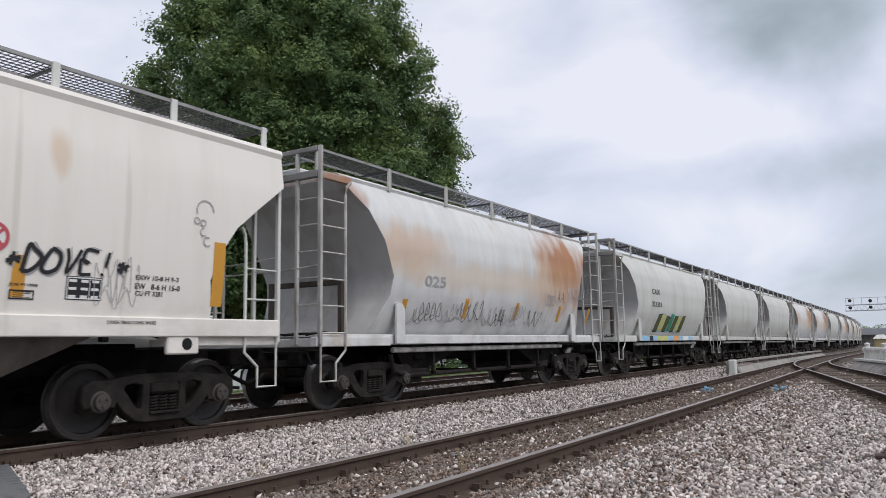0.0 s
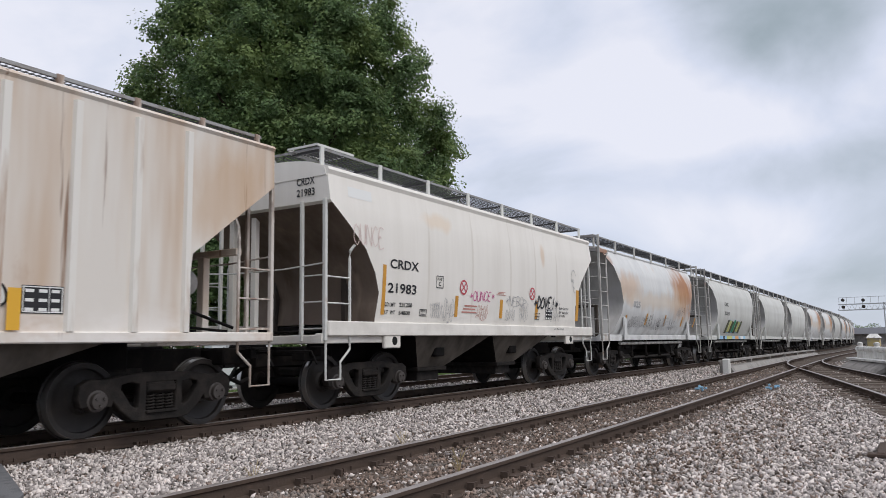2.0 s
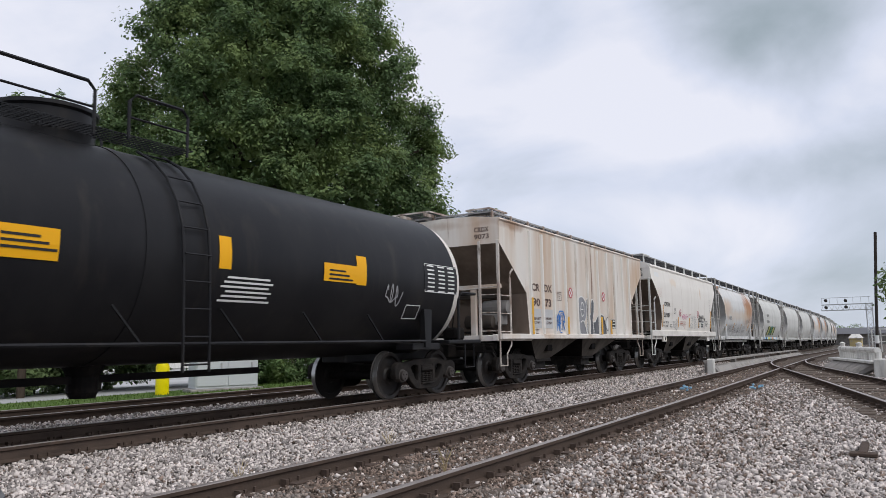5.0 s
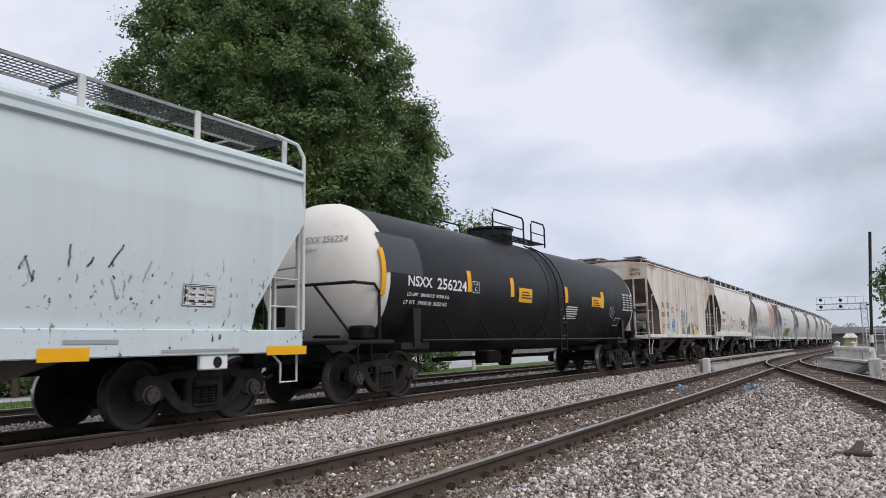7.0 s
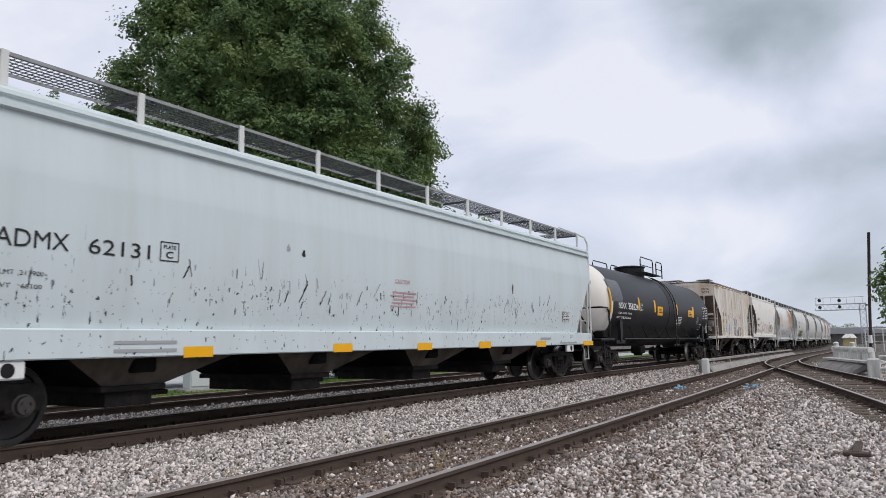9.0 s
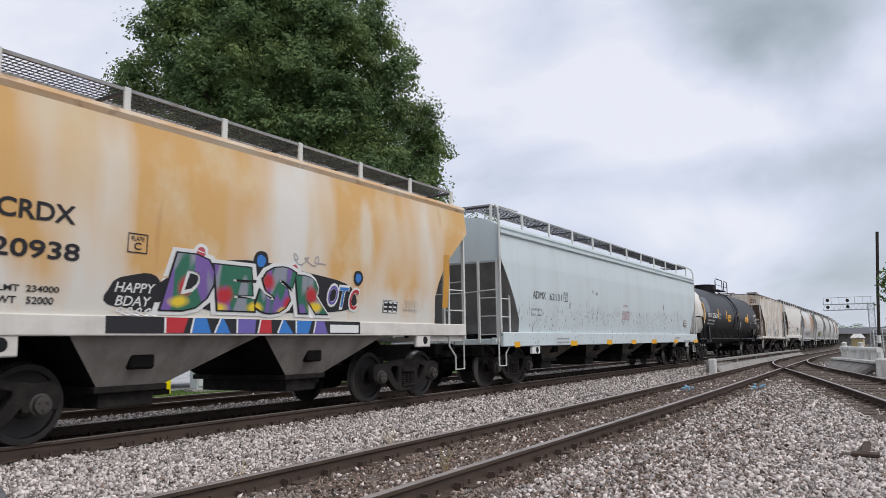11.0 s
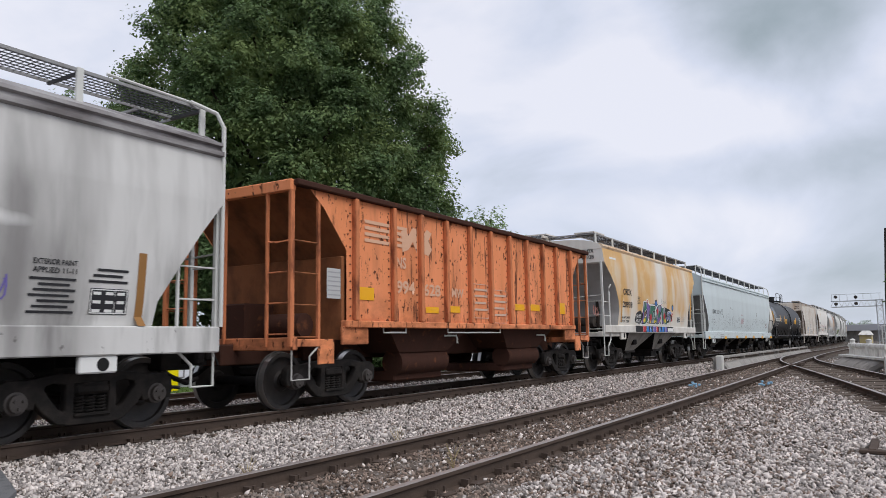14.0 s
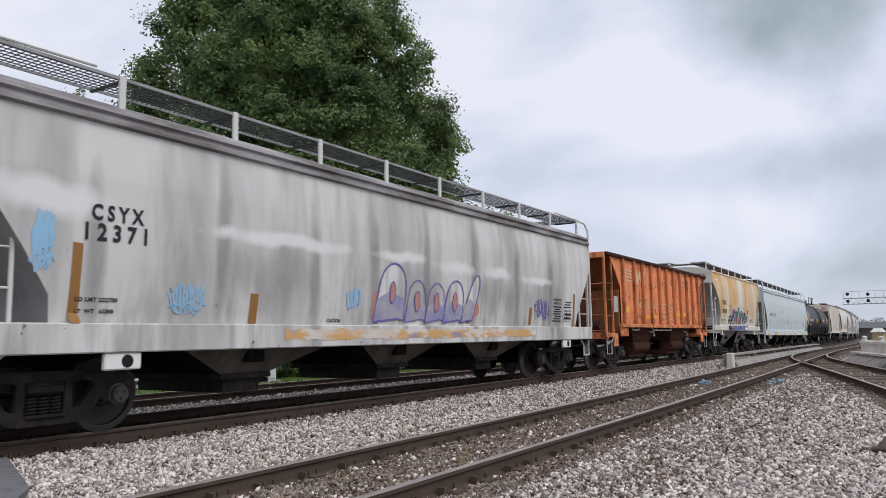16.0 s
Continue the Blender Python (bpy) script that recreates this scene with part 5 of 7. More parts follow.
for k in range(9):
    z = 0.85 + 0.36 * k
    y = -1.6 if z < 2.3 else -math.sqrt(max(0.1, (TANK_R + 0.06) ** 2 - (z - TANK_Z) ** 2))
    rungs(lad, (0.62, y), (1.05, y), [z], tank_black)
for x, out in ((-7.45, -1), (7.75, 1)):
    part("stub_sill", Shape().slab(min(x - out * 2.2, x + out * 1.25), max(x - out * 2.2, x + out * 1.25), -0.3, 0.3, 0.72, 1.1, 0.03), tank_black, car_e)
    part("coupler", COUPLER, None, car_e, at=pose(x + out * 1.35, 0, 0, 0, 0, 0 if out > 0 else 180))
    part("end_platform", Shape().slab(min(x - out * 0.2, x + out * 1.2), max(x - out * 0.2, x + out * 1.2), -1.45, 1.45, 1.06, 1.14, 0.02), tank_black, car_e)
    for sgn in (-1, 1):
        c = x - out * 1.0
        part("bolster_saddle", Shape().prism([(c - 0.1, 1.0), (c + 0.1, 1.0), (c + 0.14, 1.75), (c - 0.14, 1.75)], sgn * 1.38 - 0.06, sgn * 1.38 + 0.06).slab(c - 0.5, c + 0.5, sgn * 1.2 - 0.2, sgn * 1.2 + 0.2, 0.95, 1.08), tank_black, car_e)
        part("handrail", Shape().tube([(x + out * 0.25, sgn * 1.42, 1.1), (x + out * 0.25, sgn * 1.42, 2.02), (x + out * 0.4, sgn * 1.42, 2.15), (x + out * 1.0, sgn * 1.42, 2.15)], 0.03, 8), tank_black, car_e)
        part("stirrup_step", Shape().tube([(x + out * 0.9, sgn * 1.42, 1.1), (x + out * 0.9, sgn * 1.42, 0.55), (x + out * 0.5, sgn * 1.42, 0.55), (x + out * 0.5, sgn * 1.42, 1.1)], 0.02, 6), tank_black, car_e)
    part("handrail", Shape().tube([(x + out * 1.0, -1.42, 2.15), (x + out * 1.0, 1.42, 2.15)], 0.03, 8).tube([(x + out * 1.0, -0.5, 2.15), (x + out * 0.5, -1.1, 1.1)], 0.028, 6), tank_black, car_e)
    part("brake_gear", Shape().slab(x + out * 0.45 - 0.2, x + out * 0.45 + 0.2, -1.35, -1.0, 1.14, 1.4, 0.04).tube([(x + out * 0.9, -1.0, 1.2), (x + out * 0.5, 0.0, 1.22), (x + out * 0.9, 1.0, 1.2)], 0.03, 6).slab(x + out * 1.05, x + out * 1.05 + 0.1, 0.2, 0.5, 1.4, 1.8, 0.03), frame_steel, car_e)
part("side_rail", Shape().tube([(-6.3, -1.46, 1.12), (6.6, -1.46, 1.12)], 0.028, 6).tube([(-6.3, 1.46, 1.12), (6.6, 1.46, 1.12)], 0.028, 6), tank_black, car_e)
for k in range(7):
    part("rail_strut", Shape().tube([(-5.0 + 1.7 * k, -1.46, 1.12), (-5.35 + 1.7 * k, -1.36, 1.6)], 0.02, 5), tank_black, car_e)
part("bottom_outlet", Shape().lathe([(0.42, 0.16), (0.5, 0.2), (0.7, 0.2), (0.9, 0.3)], 20, (0.3, 0, 0), "z").box(-3.5, 3.5, -0.06, 0.06, 0.62, 0.72).slab(-2.4, -1.7, -0.9, -0.5, 0.55, 0.85, 0.04), frame_steel, car_e)
for t in (-7.05, 7.2):
    add_truck(car_e, t)
TEXT_E = [("NSXX", -5.97, -5.09, 2.17, 2.38), ("256224", -4.89, -3.65, 2.16, 2.40), ("LD LMT  206100 LB  93500 KG", -5.97, -4.39, 1.98, 2.05), ("LT WT   79900 LB  36250 KG", -6.04, -4.42, 1.82, 1.90)]
mark_text(car_e, [(t, a - 0.88, b - 0.88, c, d) for t, a, b, c, d in TEXT_E], WE, letter_white)
MARK_E = [("bar", -6.85, -6.71, 1.96, 2.85), ("bar", -3.61, -3.43, 2.17, 2.64), ("bar", -1.43, -1.23, 2.16, 2.63), ("yel", -0.95, -0.15, 2.05, 2.41), ("bar", 2.16, 2.38, 2.15, 2.61), ("yel", 4.37, 5.28, 2.12, 2.42), ("bar", 5.24, 5.52, 2.10, 2.61), ("table", 7.43, 8.70, 2.08, 2.67), ("plate", -3.38, -3.06, 2.16, 2.42), ("patch", -6.74, -5.44, 2.39, 3.16), ("warn", 2.24, 3.24, 1.69, 2.08)]
put_marks(car_e, [(k, a - 0.88, b - 0.88, c, d) for k, a, b, c, d in MARK_E], WE, {"ink": letter_white, "bar": yellow, "patch": tank_patch, "warn": letter_white})
for x in (-1.4, 3.9):
    strips("warning_bars", [rect(x - 0.28, x + 0.35 - 0.1 * k, 2.15 + 0.07 * k, 2.18 + 0.07 * k) for k in range(3)], letter_black, car_e, WE, 0.012)
scribble(5.2, 5.8, 1.75, 2.2, letter_gray, car_e, WE, 200, 3, 0.025)
strips("stencil_frame", ring_of(6.0, 6.5, 1.55, 1.82, 0.018), letter_white, car_e, WE)


def head_face(y, z):
    """The tank's domed end at a place across it."""
    r = math.hypot(y, z - TANK_Z)
    for (d0, r0), (d1, r1) in zip(head, head[1:]):
        if r1 <= r <= r0:
            return -7.45 - d0 - (d1 - d0) * (r0 - r) / (r0 - r1) - 0.012
    return -7.45 - 0.012


for z, t, h in ((2.95, "NSXX 256224", 0.13), (2.78, "CAPY", 0.06), (1.7, "WARNING", 0.0)):
    if h:
        write(t, 0.0, 0.95 if h > 0.1 else 0.4, z, z + h, letter_gray, car_e, WE, end=head_face)

# long pale hopper
soot_roof = material("sooty_roof", (0.36, 0.345, 0.345), 0.65, layers=(((0.13, 0.115, 0.115), (0.7, 0.7, 3.0), 0.40, 0.60, 0.85, 5, 0, 0),), bump=0.15, bump_scale=4)
WF = lambda z: level(ROWS_F, z) if z > 1.3 else 1.60
ROOF_F = [(3.62, 1.54), (3.64, 1.60), (3.70, 1.60), (3.72, 1.54), (3.76, 1.53), (3.78, 1.58), (3.83, 1.57), (3.86, 1.48), (4.0, 1.2), (4.1, 0.6), (4.12, 0.0)]


def long_hopper(car, x0, x1, paint, trucks, bays):
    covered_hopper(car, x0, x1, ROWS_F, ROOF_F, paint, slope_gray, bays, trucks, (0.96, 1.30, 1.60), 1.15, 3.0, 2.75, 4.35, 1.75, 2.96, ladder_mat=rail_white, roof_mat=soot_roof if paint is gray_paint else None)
    for x, out in ((x0, -1), (x1, 1)):
        for sgn in (-1, 1):
            part("corner_rail", Shape().tube([(x + out * 0.02, sgn * 1.56, 1.3), (x + out * 0.02, sgn * 1.56, 4.05), (x - out * 0.06, sgn * 1.5, 4.25), (x - out * 0.35, sgn * 1.3, 4.38)], 0.03, 8), rail_white, car)
            part("roof_rail", Shape().tube([(x - out * 0.35, sgn * 1.28, 4.38), (x - out * 1.6, sgn * 1.28, 4.4)], 0.02, 6), rail_white, car)
    jack_pads(car, (x0 + 1.9, x1 - 1.75), 0.76, 0.96, 1.55, letter_white)


car_f = start_car("covered_hopper_car", "pale blue-gray covered hopper car with black scuffs and a yellow-marked sill", -46.65)
long_hopper(car_f, -9.05, 10.55, pale_paint, (-7.55, 9.06), [(-6.6, -3.2, -5.6, -4.8), (-3.15, 0.3, -2.2, -1.4), (0.35, 3.8, 1.4, 2.2), (3.85, 7.5, 5.0, 5.8)])
TEXT_F = [("ADMX", -7.33, -6.51, 2.16, 2.35), ("62131", -6.27, -5.44, 2.16, 2.34), ("LD LMT  217900", -7.39, -6.77, 1.86, 1.91), ("LT WT    68100", -7.40, -6.78, 1.72, 1.77), ("CAUTION", -0.06, 0.43, 2.19, 2.27)]
mark_text(car_f, TEXT_F[:4], WF, letter_black, 0.0)
mark_text(car_f, TEXT_F[4:], WF, faint_red)
MARK_F = [("yel", -8.47, -8.17, 0.94, 1.07), ("yel", -4.89, -4.40, 0.94, 1.08), ("yel", -1.87, -1.37, 0.95, 1.09), ("yel", 0.67, 1.20, 0.94, 1.08), ("yel", 3.19, 3.75, 0.94, 1.09), ("yel", 6.32, 6.93, 0.93, 1.08), ("yel", 9.74, 10.6, 0.93, 1.06), ("panel", 8.24, 8.80, 1.60, 1.89), ("qr", 8.31, 8.79, 1.64, 1.88), ("plate", -5.29, -5.00, 2.16, 2.41), ("warn", -0.19, 0.67, 1.74, 2.06)]
put_marks(car_f, MARK_F, WF, {"ink": letter_black, "warn": faint_red})
rnd = random.Random(77)
for i in range(120):
    x, z = rnd.choice((rnd.gauss(0.3, 0.9), rnd.gauss(4.2, 1.1), rnd.gauss(6.3, 0.8), rnd.gauss(-3.4, 1.2))), rnd.uniform(1.62, 2.05)
    l, lean = rnd.choice((rnd.uniform(0.02, 0.07), rnd.uniform(0.05, 0.30))), rnd.uniform(-0.5, 0.7)
    path = [(x + lean * l * k / 5 + rnd.uniform(-0.012, 0.012), z + l * k / 5) for k in range(6)]
    strips("scuff", stroke(path, rnd.uniform(0.006, 0.022)), (letter_black, letter_gray, letter_black)[i % 3], car_f, WF, 0.007)
for k, (x, z, mt) in enumerate(((5.0, 2.35, letter_brown), (-2.6, 2.5, letter_black), (-2.95, 2.55, letter_gray))):
    sheet("scuff", blob(x - 0.05, x + 0.05, z - (0.16 if k == 0 else 0.07), z + (0.16 if k == 0 else 0.07), 500 + k, 18, 0.2), mt, car_f, WF, 0.006, 2)
strips("stencil_bars", [rect(-5.9, -5.0, 1.02 + 0.1 * k, 1.06 + 0.1 * k) for k in (0, 1)] + [rect(7.9, 9.2, 1.0, 1.04), rect(6.6, 7.3, 1.12, 1.17)], letter_gray, car_f, WF)

# ochre and white hopper
car_g = start_car("covered_hopper_car", "faded ochre and white covered hopper car with a multicoloured graffiti piece", -63.08)
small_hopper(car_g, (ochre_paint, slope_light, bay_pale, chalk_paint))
end_walkway(car_g, -5.775, 4.40, chalk_paint)
arched_end(car_g, -5.775, -1, 3.84, 4.2, 1.5, chalk_paint)
TEXT_G = [("CRDX", -4.11, -3.24, 2.46, 2.67), ("20938", -4.14, -3.16, 2.05, 2.25), ("LD LMT  234000", -4.21, -3.36, 1.69, 1.76), ("LT  WT   52000", -4.22, -3.41, 1.56, 1.64)]
mark_text(car_g, TEXT_G, WA, letter_black)
MARK_G = [("bar", -4.30, -4.18, 1.56, 2.44), ("plate", -2.56, -2.28, 2.22, 2.46), ("patch", -5.23, -4.61, 3.56, 3.625), ("bar", 4.76, 4.98, 1.78, 2.87), ("panel", 2.71, 3.18, 1.63, 1.86)]
put_marks(car_g, MARK_G, WA, {"ink": letter_black})
sheet("graffiti", blob(-2.85, -1.85, 1.48, 2.0, 300, 30, 0.12), letter_black, car_g, WA, 0.005)
strips("graffiti", [rect(-2.78, -1.95, 1.25, 1.455)], letter_black, car_g, WA, 0.004)
write("HAPPY", -2.68, -2.12, 1.74, 1.86, letter_white, car_g, WA, "graffiti", 0.01, 0.2, 0.01)
write("BDAY", -2.66, -2.16, 1.58, 1.70, letter_white, car_g, WA, "graffiti", 0.01, 0.2, 0.01)
scribble(-2.7, -2.05, 1.46, 1.57, letter_white, car_g, WA, 302, 4, 0.02, 0.012)
sheet("graffiti", blob(-2.25, 2.15, 1.475, 2.30, 301, 44, 0.10), letter_black, car_g, WA, 0.006)
for i, (x, z, rr) in enumerate(((-1.45, 2.32, 0.13), (-0.35, 2.30, 0.16), (0.35, 2.22, 0.15), (1.95, 2.2, 0.14))):
    sheet("graffiti", blob(x - rr, x + rr, z - rr, z + rr, 350 + i, 20, 0.06), letter_black if i % 2 else letter_white, car_g, WA, 0.0075)
    sheet("graffiti", blob(x - rr * 0.6, x + rr * 0.6, z - rr * 0.6, z + rr * 0.6, 356 + i, 20, 0.06), spray_blue if i % 2 else letter_red, car_g, WA, 0.0095)
# the sill carries the foot of the piece
strips("graffiti", [rect(-2.0, 2.05, 1.25, 1.455)], letter_black, car_g, WA, 0.004)
for i in range(8):
    x = -1.95 + 0.40 * i
    sheet("graffiti", [(x, 1.255), (x + 0.28 + 0.06 * (i % 2), 1.255), (x + 0.36 - 0.1 * (i % 3), 1.452), (x + 0.05 * (i % 3), 1.452)], (spray_red, spray_blue, spray_blue, spray_violet)[i % 4], car_g, WA, 0.006, 1)
    strips("graffiti_outline", stroke([(x, 1.26), (x + 0.05 * (i % 3), 1.45)], 0.03), letter_white, car_g, WA, 0.008)
strips("graffiti", [rect(1.25, 2.0, 1.27, 1.40)], letter_white, car_g, WA, 0.007)
for i, ch in enumerate("DESR"):
    x, lean = -2.02 + 0.80 * i, (0.25, -0.12, 0.2, -0.2)[i]
    z0, z1 = 1.49 + 0.02 * (i % 2), (2.30, 2.2, 2.26, 2.16)[i]
    write(ch, x - 0.13, x + 0.93, z0 - 0.005, z1 + 0.05, letter_white, car_g, WA, "graffiti", 0.13, lean, 0.010 + 0.001 * i)
    write(ch, x - 0.04, x + 0.84, z0 + 0.04, z1, letter_black, car_g, WA, "graffiti", 0.08, lean, 0.016 + 0.001 * i)
    write(ch, x, x + 0.80, z0 + 0.06, z1 - 0.02, spray_rainbow, car_g, WA, "graffiti", 0.075, lean, 0.022 + 0.001 * i)
for i, ch in enumerate("OTC"):
    x = 1.15 + 0.28 * i
    write(ch, x, x + 0.3, 1.68 - 0.03 * i, 2.08 - 0.02 * i, letter_white, car_g, WA, "graffiti", 0.05, 0.2, 0.012)
    write(ch, x + 0.03, x + 0.27, 1.72 - 0.03 * i, 2.04 - 0.02 * i, (spray_violet, spray_blue, spray_red)[i], car_g, WA, "graffiti", 0.01, 0.2, 0.016)
scribble(0.2, 1.1, 2.3, 2.5, letter_gray, car_g, WA, 361, 3, 0.015)
scribble(3.3, 3.9, 1.6, 1.9, letter_gray, car_g, WA, 362, 5, 0.008)
for z, t in ((3.72, "CRDX"), (3.53, "20938")):
    write(t, 0.85, 1.25, z, z + 0.13, letter_black, car_g, WA, end=-5.785)
scribble(-5.2, -4.6, 1.75, 2.15, spray_salmon, car_g, lambda z: 0.9, 330, 3, 0.05)

# orange ballast hopper
car_h = start_car("ballast_hopper_car", "rust-spotted orange open ballast hopper car with ribbed sides", -76.43)
HX0, HX1 = -6.22, 6.22
WH = lambda z: 1.505
full = fine(ROWS_H)
inner = [(z, w - 0.05, i + 0.06) for z, w, i in full]
for sgn in (-1, 1):
    part("side_panel", loft_side(full, HX0, HX1, sgn), orange_paint, car_h)
    part("inner_panel", loft_side(inner, HX0, HX1, sgn), rust_steel, car_h)
    part("top_rail", Shape().slab(HX0, HX1, min(sgn * 1.44, sgn * 1.60), max(sgn * 1.44, sgn * 1.60), 3.50, 3.60, 0.015), rust_steel, car_h)
    part("side_sill", Shape().slab(HX0 + 1.2, HX1 - 1.2, min(sgn * 1.44, sgn * 1.58), max(sgn * 1.44, sgn * 1.58), 1.30, 1.42, 0.015), orange_paint, car_h)
    for x in (-4.74, -3.63, -2.72, -1.78, -0.8, 0.13, 1.08, 2.03, 2.98, 3.85, 4.85):
        rib = part("side_rib", Shape().slab(x - 0.05, x + 0.05, min(sgn * 1.5, sgn * 1.60), max(sgn * 1.5, sgn * 1.60), 1.42, 3.5, 0.015), rib_orange, car_h)
        if sgn < 0:
            s = Shape()
            for k in range(14):
                for d in (-0.105, 0.105):
                    s.lathe([(-0.014, 0.006), (-0.01, 0.014), (0.0, 0.016)], 6, (x + d, -1.503, 1.5 + 0.145 * k))
            part("rivet_row", s, rust_steel, rib)
for x, out in ((HX0, -1), (HX1, 1)):
    slope_rows = [(1.4, 1.49, 1.9), (2.3, 1.49, 1.5), (2.62, 1.49, 1.29), (3.26, 1.49, 0.70), (3.54, 1.49, 0.32), (3.56, 1.49, 0.02)]
    part("slope_sheet", loft_end(slope_rows, x, out), bulkhead_paint, car_h)
    part("bulkhead", Shape().slab(min(x - out * 1.22, x - out * 1.3), max(x - out * 1.22, x - out * 1.3), -1.45, 1.45, 1.1, 2.5, 0.01), bulkhead_paint, car_h, "rust-brown bulkhead plate, darkened for shade")
    part("top_rail", Shape().slab(x - 0.06, x + 0.06, -1.5, 1.5, 3.42, 3.6, 0.015), orange_paint, car_h)
    for y in (-1.46, -0.95, 0.0, 0.95, 1.46):
        w = 0.045 if abs(y) > 1.2 else 0.03
        part("end_post", Shape().slab(x - w, x + w, y - w * 0.8, y + w * 0.8, 1.0, 3.45, 0.012), rib_orange, car_h)
    for sgn in (-1, 1):
        xi = x - out * 0.62
        lad = part("ladder", Shape().slab(xi - 0.028, xi + 0.028, sgn * 1.46 - 0.03, sgn * 1.46 + 0.03, 1.0, 3.45, 0.008), rib_orange, car_h)
        rungs(lad, (x, sgn * 1.46), (xi, sgn * 1.46), [1.15, 1.65, 2.15, 2.65], bulkhead_paint)
        lad = part("end_grab_iron", Shape().tube([(x, sgn * 1.46, 2.65), (x + out * 0.05, sgn * 1.2, 2.62), (x, sgn * 0.95, 2.65)], 0.014, 5), orange_paint, car_h)
        rungs(lad, (x, sgn * 1.46), (x, sgn * 0.95), [1.2, 1.68, 2.16], orange_paint)
        part("stirrup_step", Shape().tube([(x - out * 0.02, sgn * 1.46, 1.0), (x - out * 0.02, sgn * 1.46, 0.5), (x - out * 0.42, sgn * 1.46, 0.5), (x - out * 0.42, sgn * 1.46, 0.85), (xi, sgn * 1.46, 1.0)], 0.016, 6), grimy_white, car_h)
        a = sorted((x - out * 0.62, x - out * 1.0))
        part("step_plate", Shape().slab(a[0], a[1], sgn * 1.46 - 0.02, sgn * 1.46 + 0.02, 0.72, 1.12, 0.01), orange_paint, car_h)
        a = sorted((x - out * 1.15, x - out * 1.85))
        part("jacking_pad", Shape().slab(a[0], a[1], sgn * 1.5 - 0.03, sgn * 1.5 + 0.03, 1.02, 1.32, 0.02), orange_paint, car_h)
    part("end_sill", Shape().slab(min(x, x - out * 0.12), max(x, x - out * 0.12), -1.5, 1.5, 0.95, 1.15, 0.015).slab(min(x, x - out * 0.62), max(x, x - out * 0.62), -1.5, -1.36, 1.0, 1.12, 0.01), orange_paint, car_h)
    end_a, end_b = sorted((x - out * 2.2, x + out * 0.25))
    part("draft_sill", Shape().slab(end_a, end_b, -0.22, 0.22, 0.72, 1.06, 0.02), rust_steel, car_h)
    part("coupler", COUPLER, None, car_h, at=pose(x + out * 0.3, 0, 0, 0, 0, 0 if out > 0 else 180))
    part("air_reservoir", Shape().lathe([(-0.45, 0.05), (-0.42, 0.2), (0.35, 0.2), (0.38, 0.06)], 18, (x - out * 0.8, -0.6, 1.35)).slab(x - out * 0.9 - 0.35, x - out * 0.9 + 0.35, 0.1, 0.9, 1.12, 1.75, 0.03), rust_steel, car_h, smooth=True)
part("center_sill", Shape().slab(HX0 + 1.5, HX1 - 1.5, -0.35, 0.35, 0.75, 1.3, 0.02), rust_steel, car_h)
for x in (-2.1, 2.4):
    part("hopper_bay", bay_shape(x - 1.6, x + 1.5, x - 0.9, x + 0.85, 1.4, 0.85, 1.42, 1.2), rust_steel, car_h)
    part("ballast_door", Shape().lathe([(-0.85, 0.24), (0.85, 0.24)], 16, (x, -1.0, 0.66), "x").lathe([(-0.85, 0.24), (0.85, 0.24)], 16, (x, 1.0, 0.66), "x").slab(x - 0.85, x + 0.85, -1.05, 1.05, 0.30, 0.5, 0.03), rust_steel, car_h, "rust-brown rounded ballast door", smooth=True)
    part("door_handle", Shape().tube([(x + 0.5, -1.36, 1.16), (x + 0.95, -1.36, 1.16), (x + 1.0, -1.36, 1.1), (x + 1.0, -1.36, 1.0)], 0.02, 6), rail_white, car_h)
part("grab_iron", Shape().tube([(-3.9, -1.5, 1.3), (-3.9, -1.5, 1.22), (-3.2, -1.5, 1.22), (-3.2, -1.5, 1.3)], 0.015, 5).tube([(-1.7, -1.5, 1.3), (-1.7, -1.5, 1.22), (0.6, -1.5, 1.22), (0.6, -1.5, 1.3)], 0.015, 5), rail_white, car_h)
for t in (-4.8, 5.0):
    add_truck(car_h, t)
TEXT_H = [("NS", -3.50, -3.19, 2.40, 2.62), ("994", -3.51, -2.90, 1.93, 2.18), ("628", -2.60, -1.98, 1.93, 2.17), ("MW", -1.54, -1.06, 1.94, 2.13)]
mark_text(car_h, TEXT_H, WH, letter_pale_orange, 0.03)
MARK_H = [("yel", -4.67, -4.19, 1.78, 2.00), ("yel", -2.53, -2.06, 1.60, 1.72), ("yel", -1.68, -1.22, 1.63, 1.76), ("yel", 1.38, 1.89, 1.75, 1.90), ("yel", 2.24, 2.78, 1.76, 1.92), ("yel", 4.04, 4.44, 1.72, 2.01), ("sq", -0.62, 0.03, 1.53, 2.28), ("sq", 0.22, 0.92, 1.43, 2.19)]
put_marks(car_h, MARK_H, WH, {"ink": letter_faded})
strips("emblem_stripe", [rect(-4.45, -3.72, 2.80 + 0.11 * k, 2.86 + 0.11 * k) for k in range(4)] + [rect(-3.52, -3.15, 2.80 + 0.11 * k, 2.86 + 0.11 * k) for k in range(4)], letter_pale_orange, car_h, WH)
sheet("emblem_shape", [(-3.3, 2.72), (-3.1, 2.78), (-2.95, 2.95), (-2.82, 2.74), (-2.82, 3.2), (-2.95, 3.22), (-3.1, 3.05), (-3.22, 3.2), (-3.34, 3.1)], letter_pale_orange, car_h, WH)
sheet("emblem_shape", [(-2.62, 2.76), (-2.4, 2.72), (-2.28, 2.85), (-2.4, 3.02), (-2.28, 3.18), (-2.45, 3.24), (-2.62, 3.1)], letter_pale_orange, car_h, WH)
NB = lambda z: 1.42
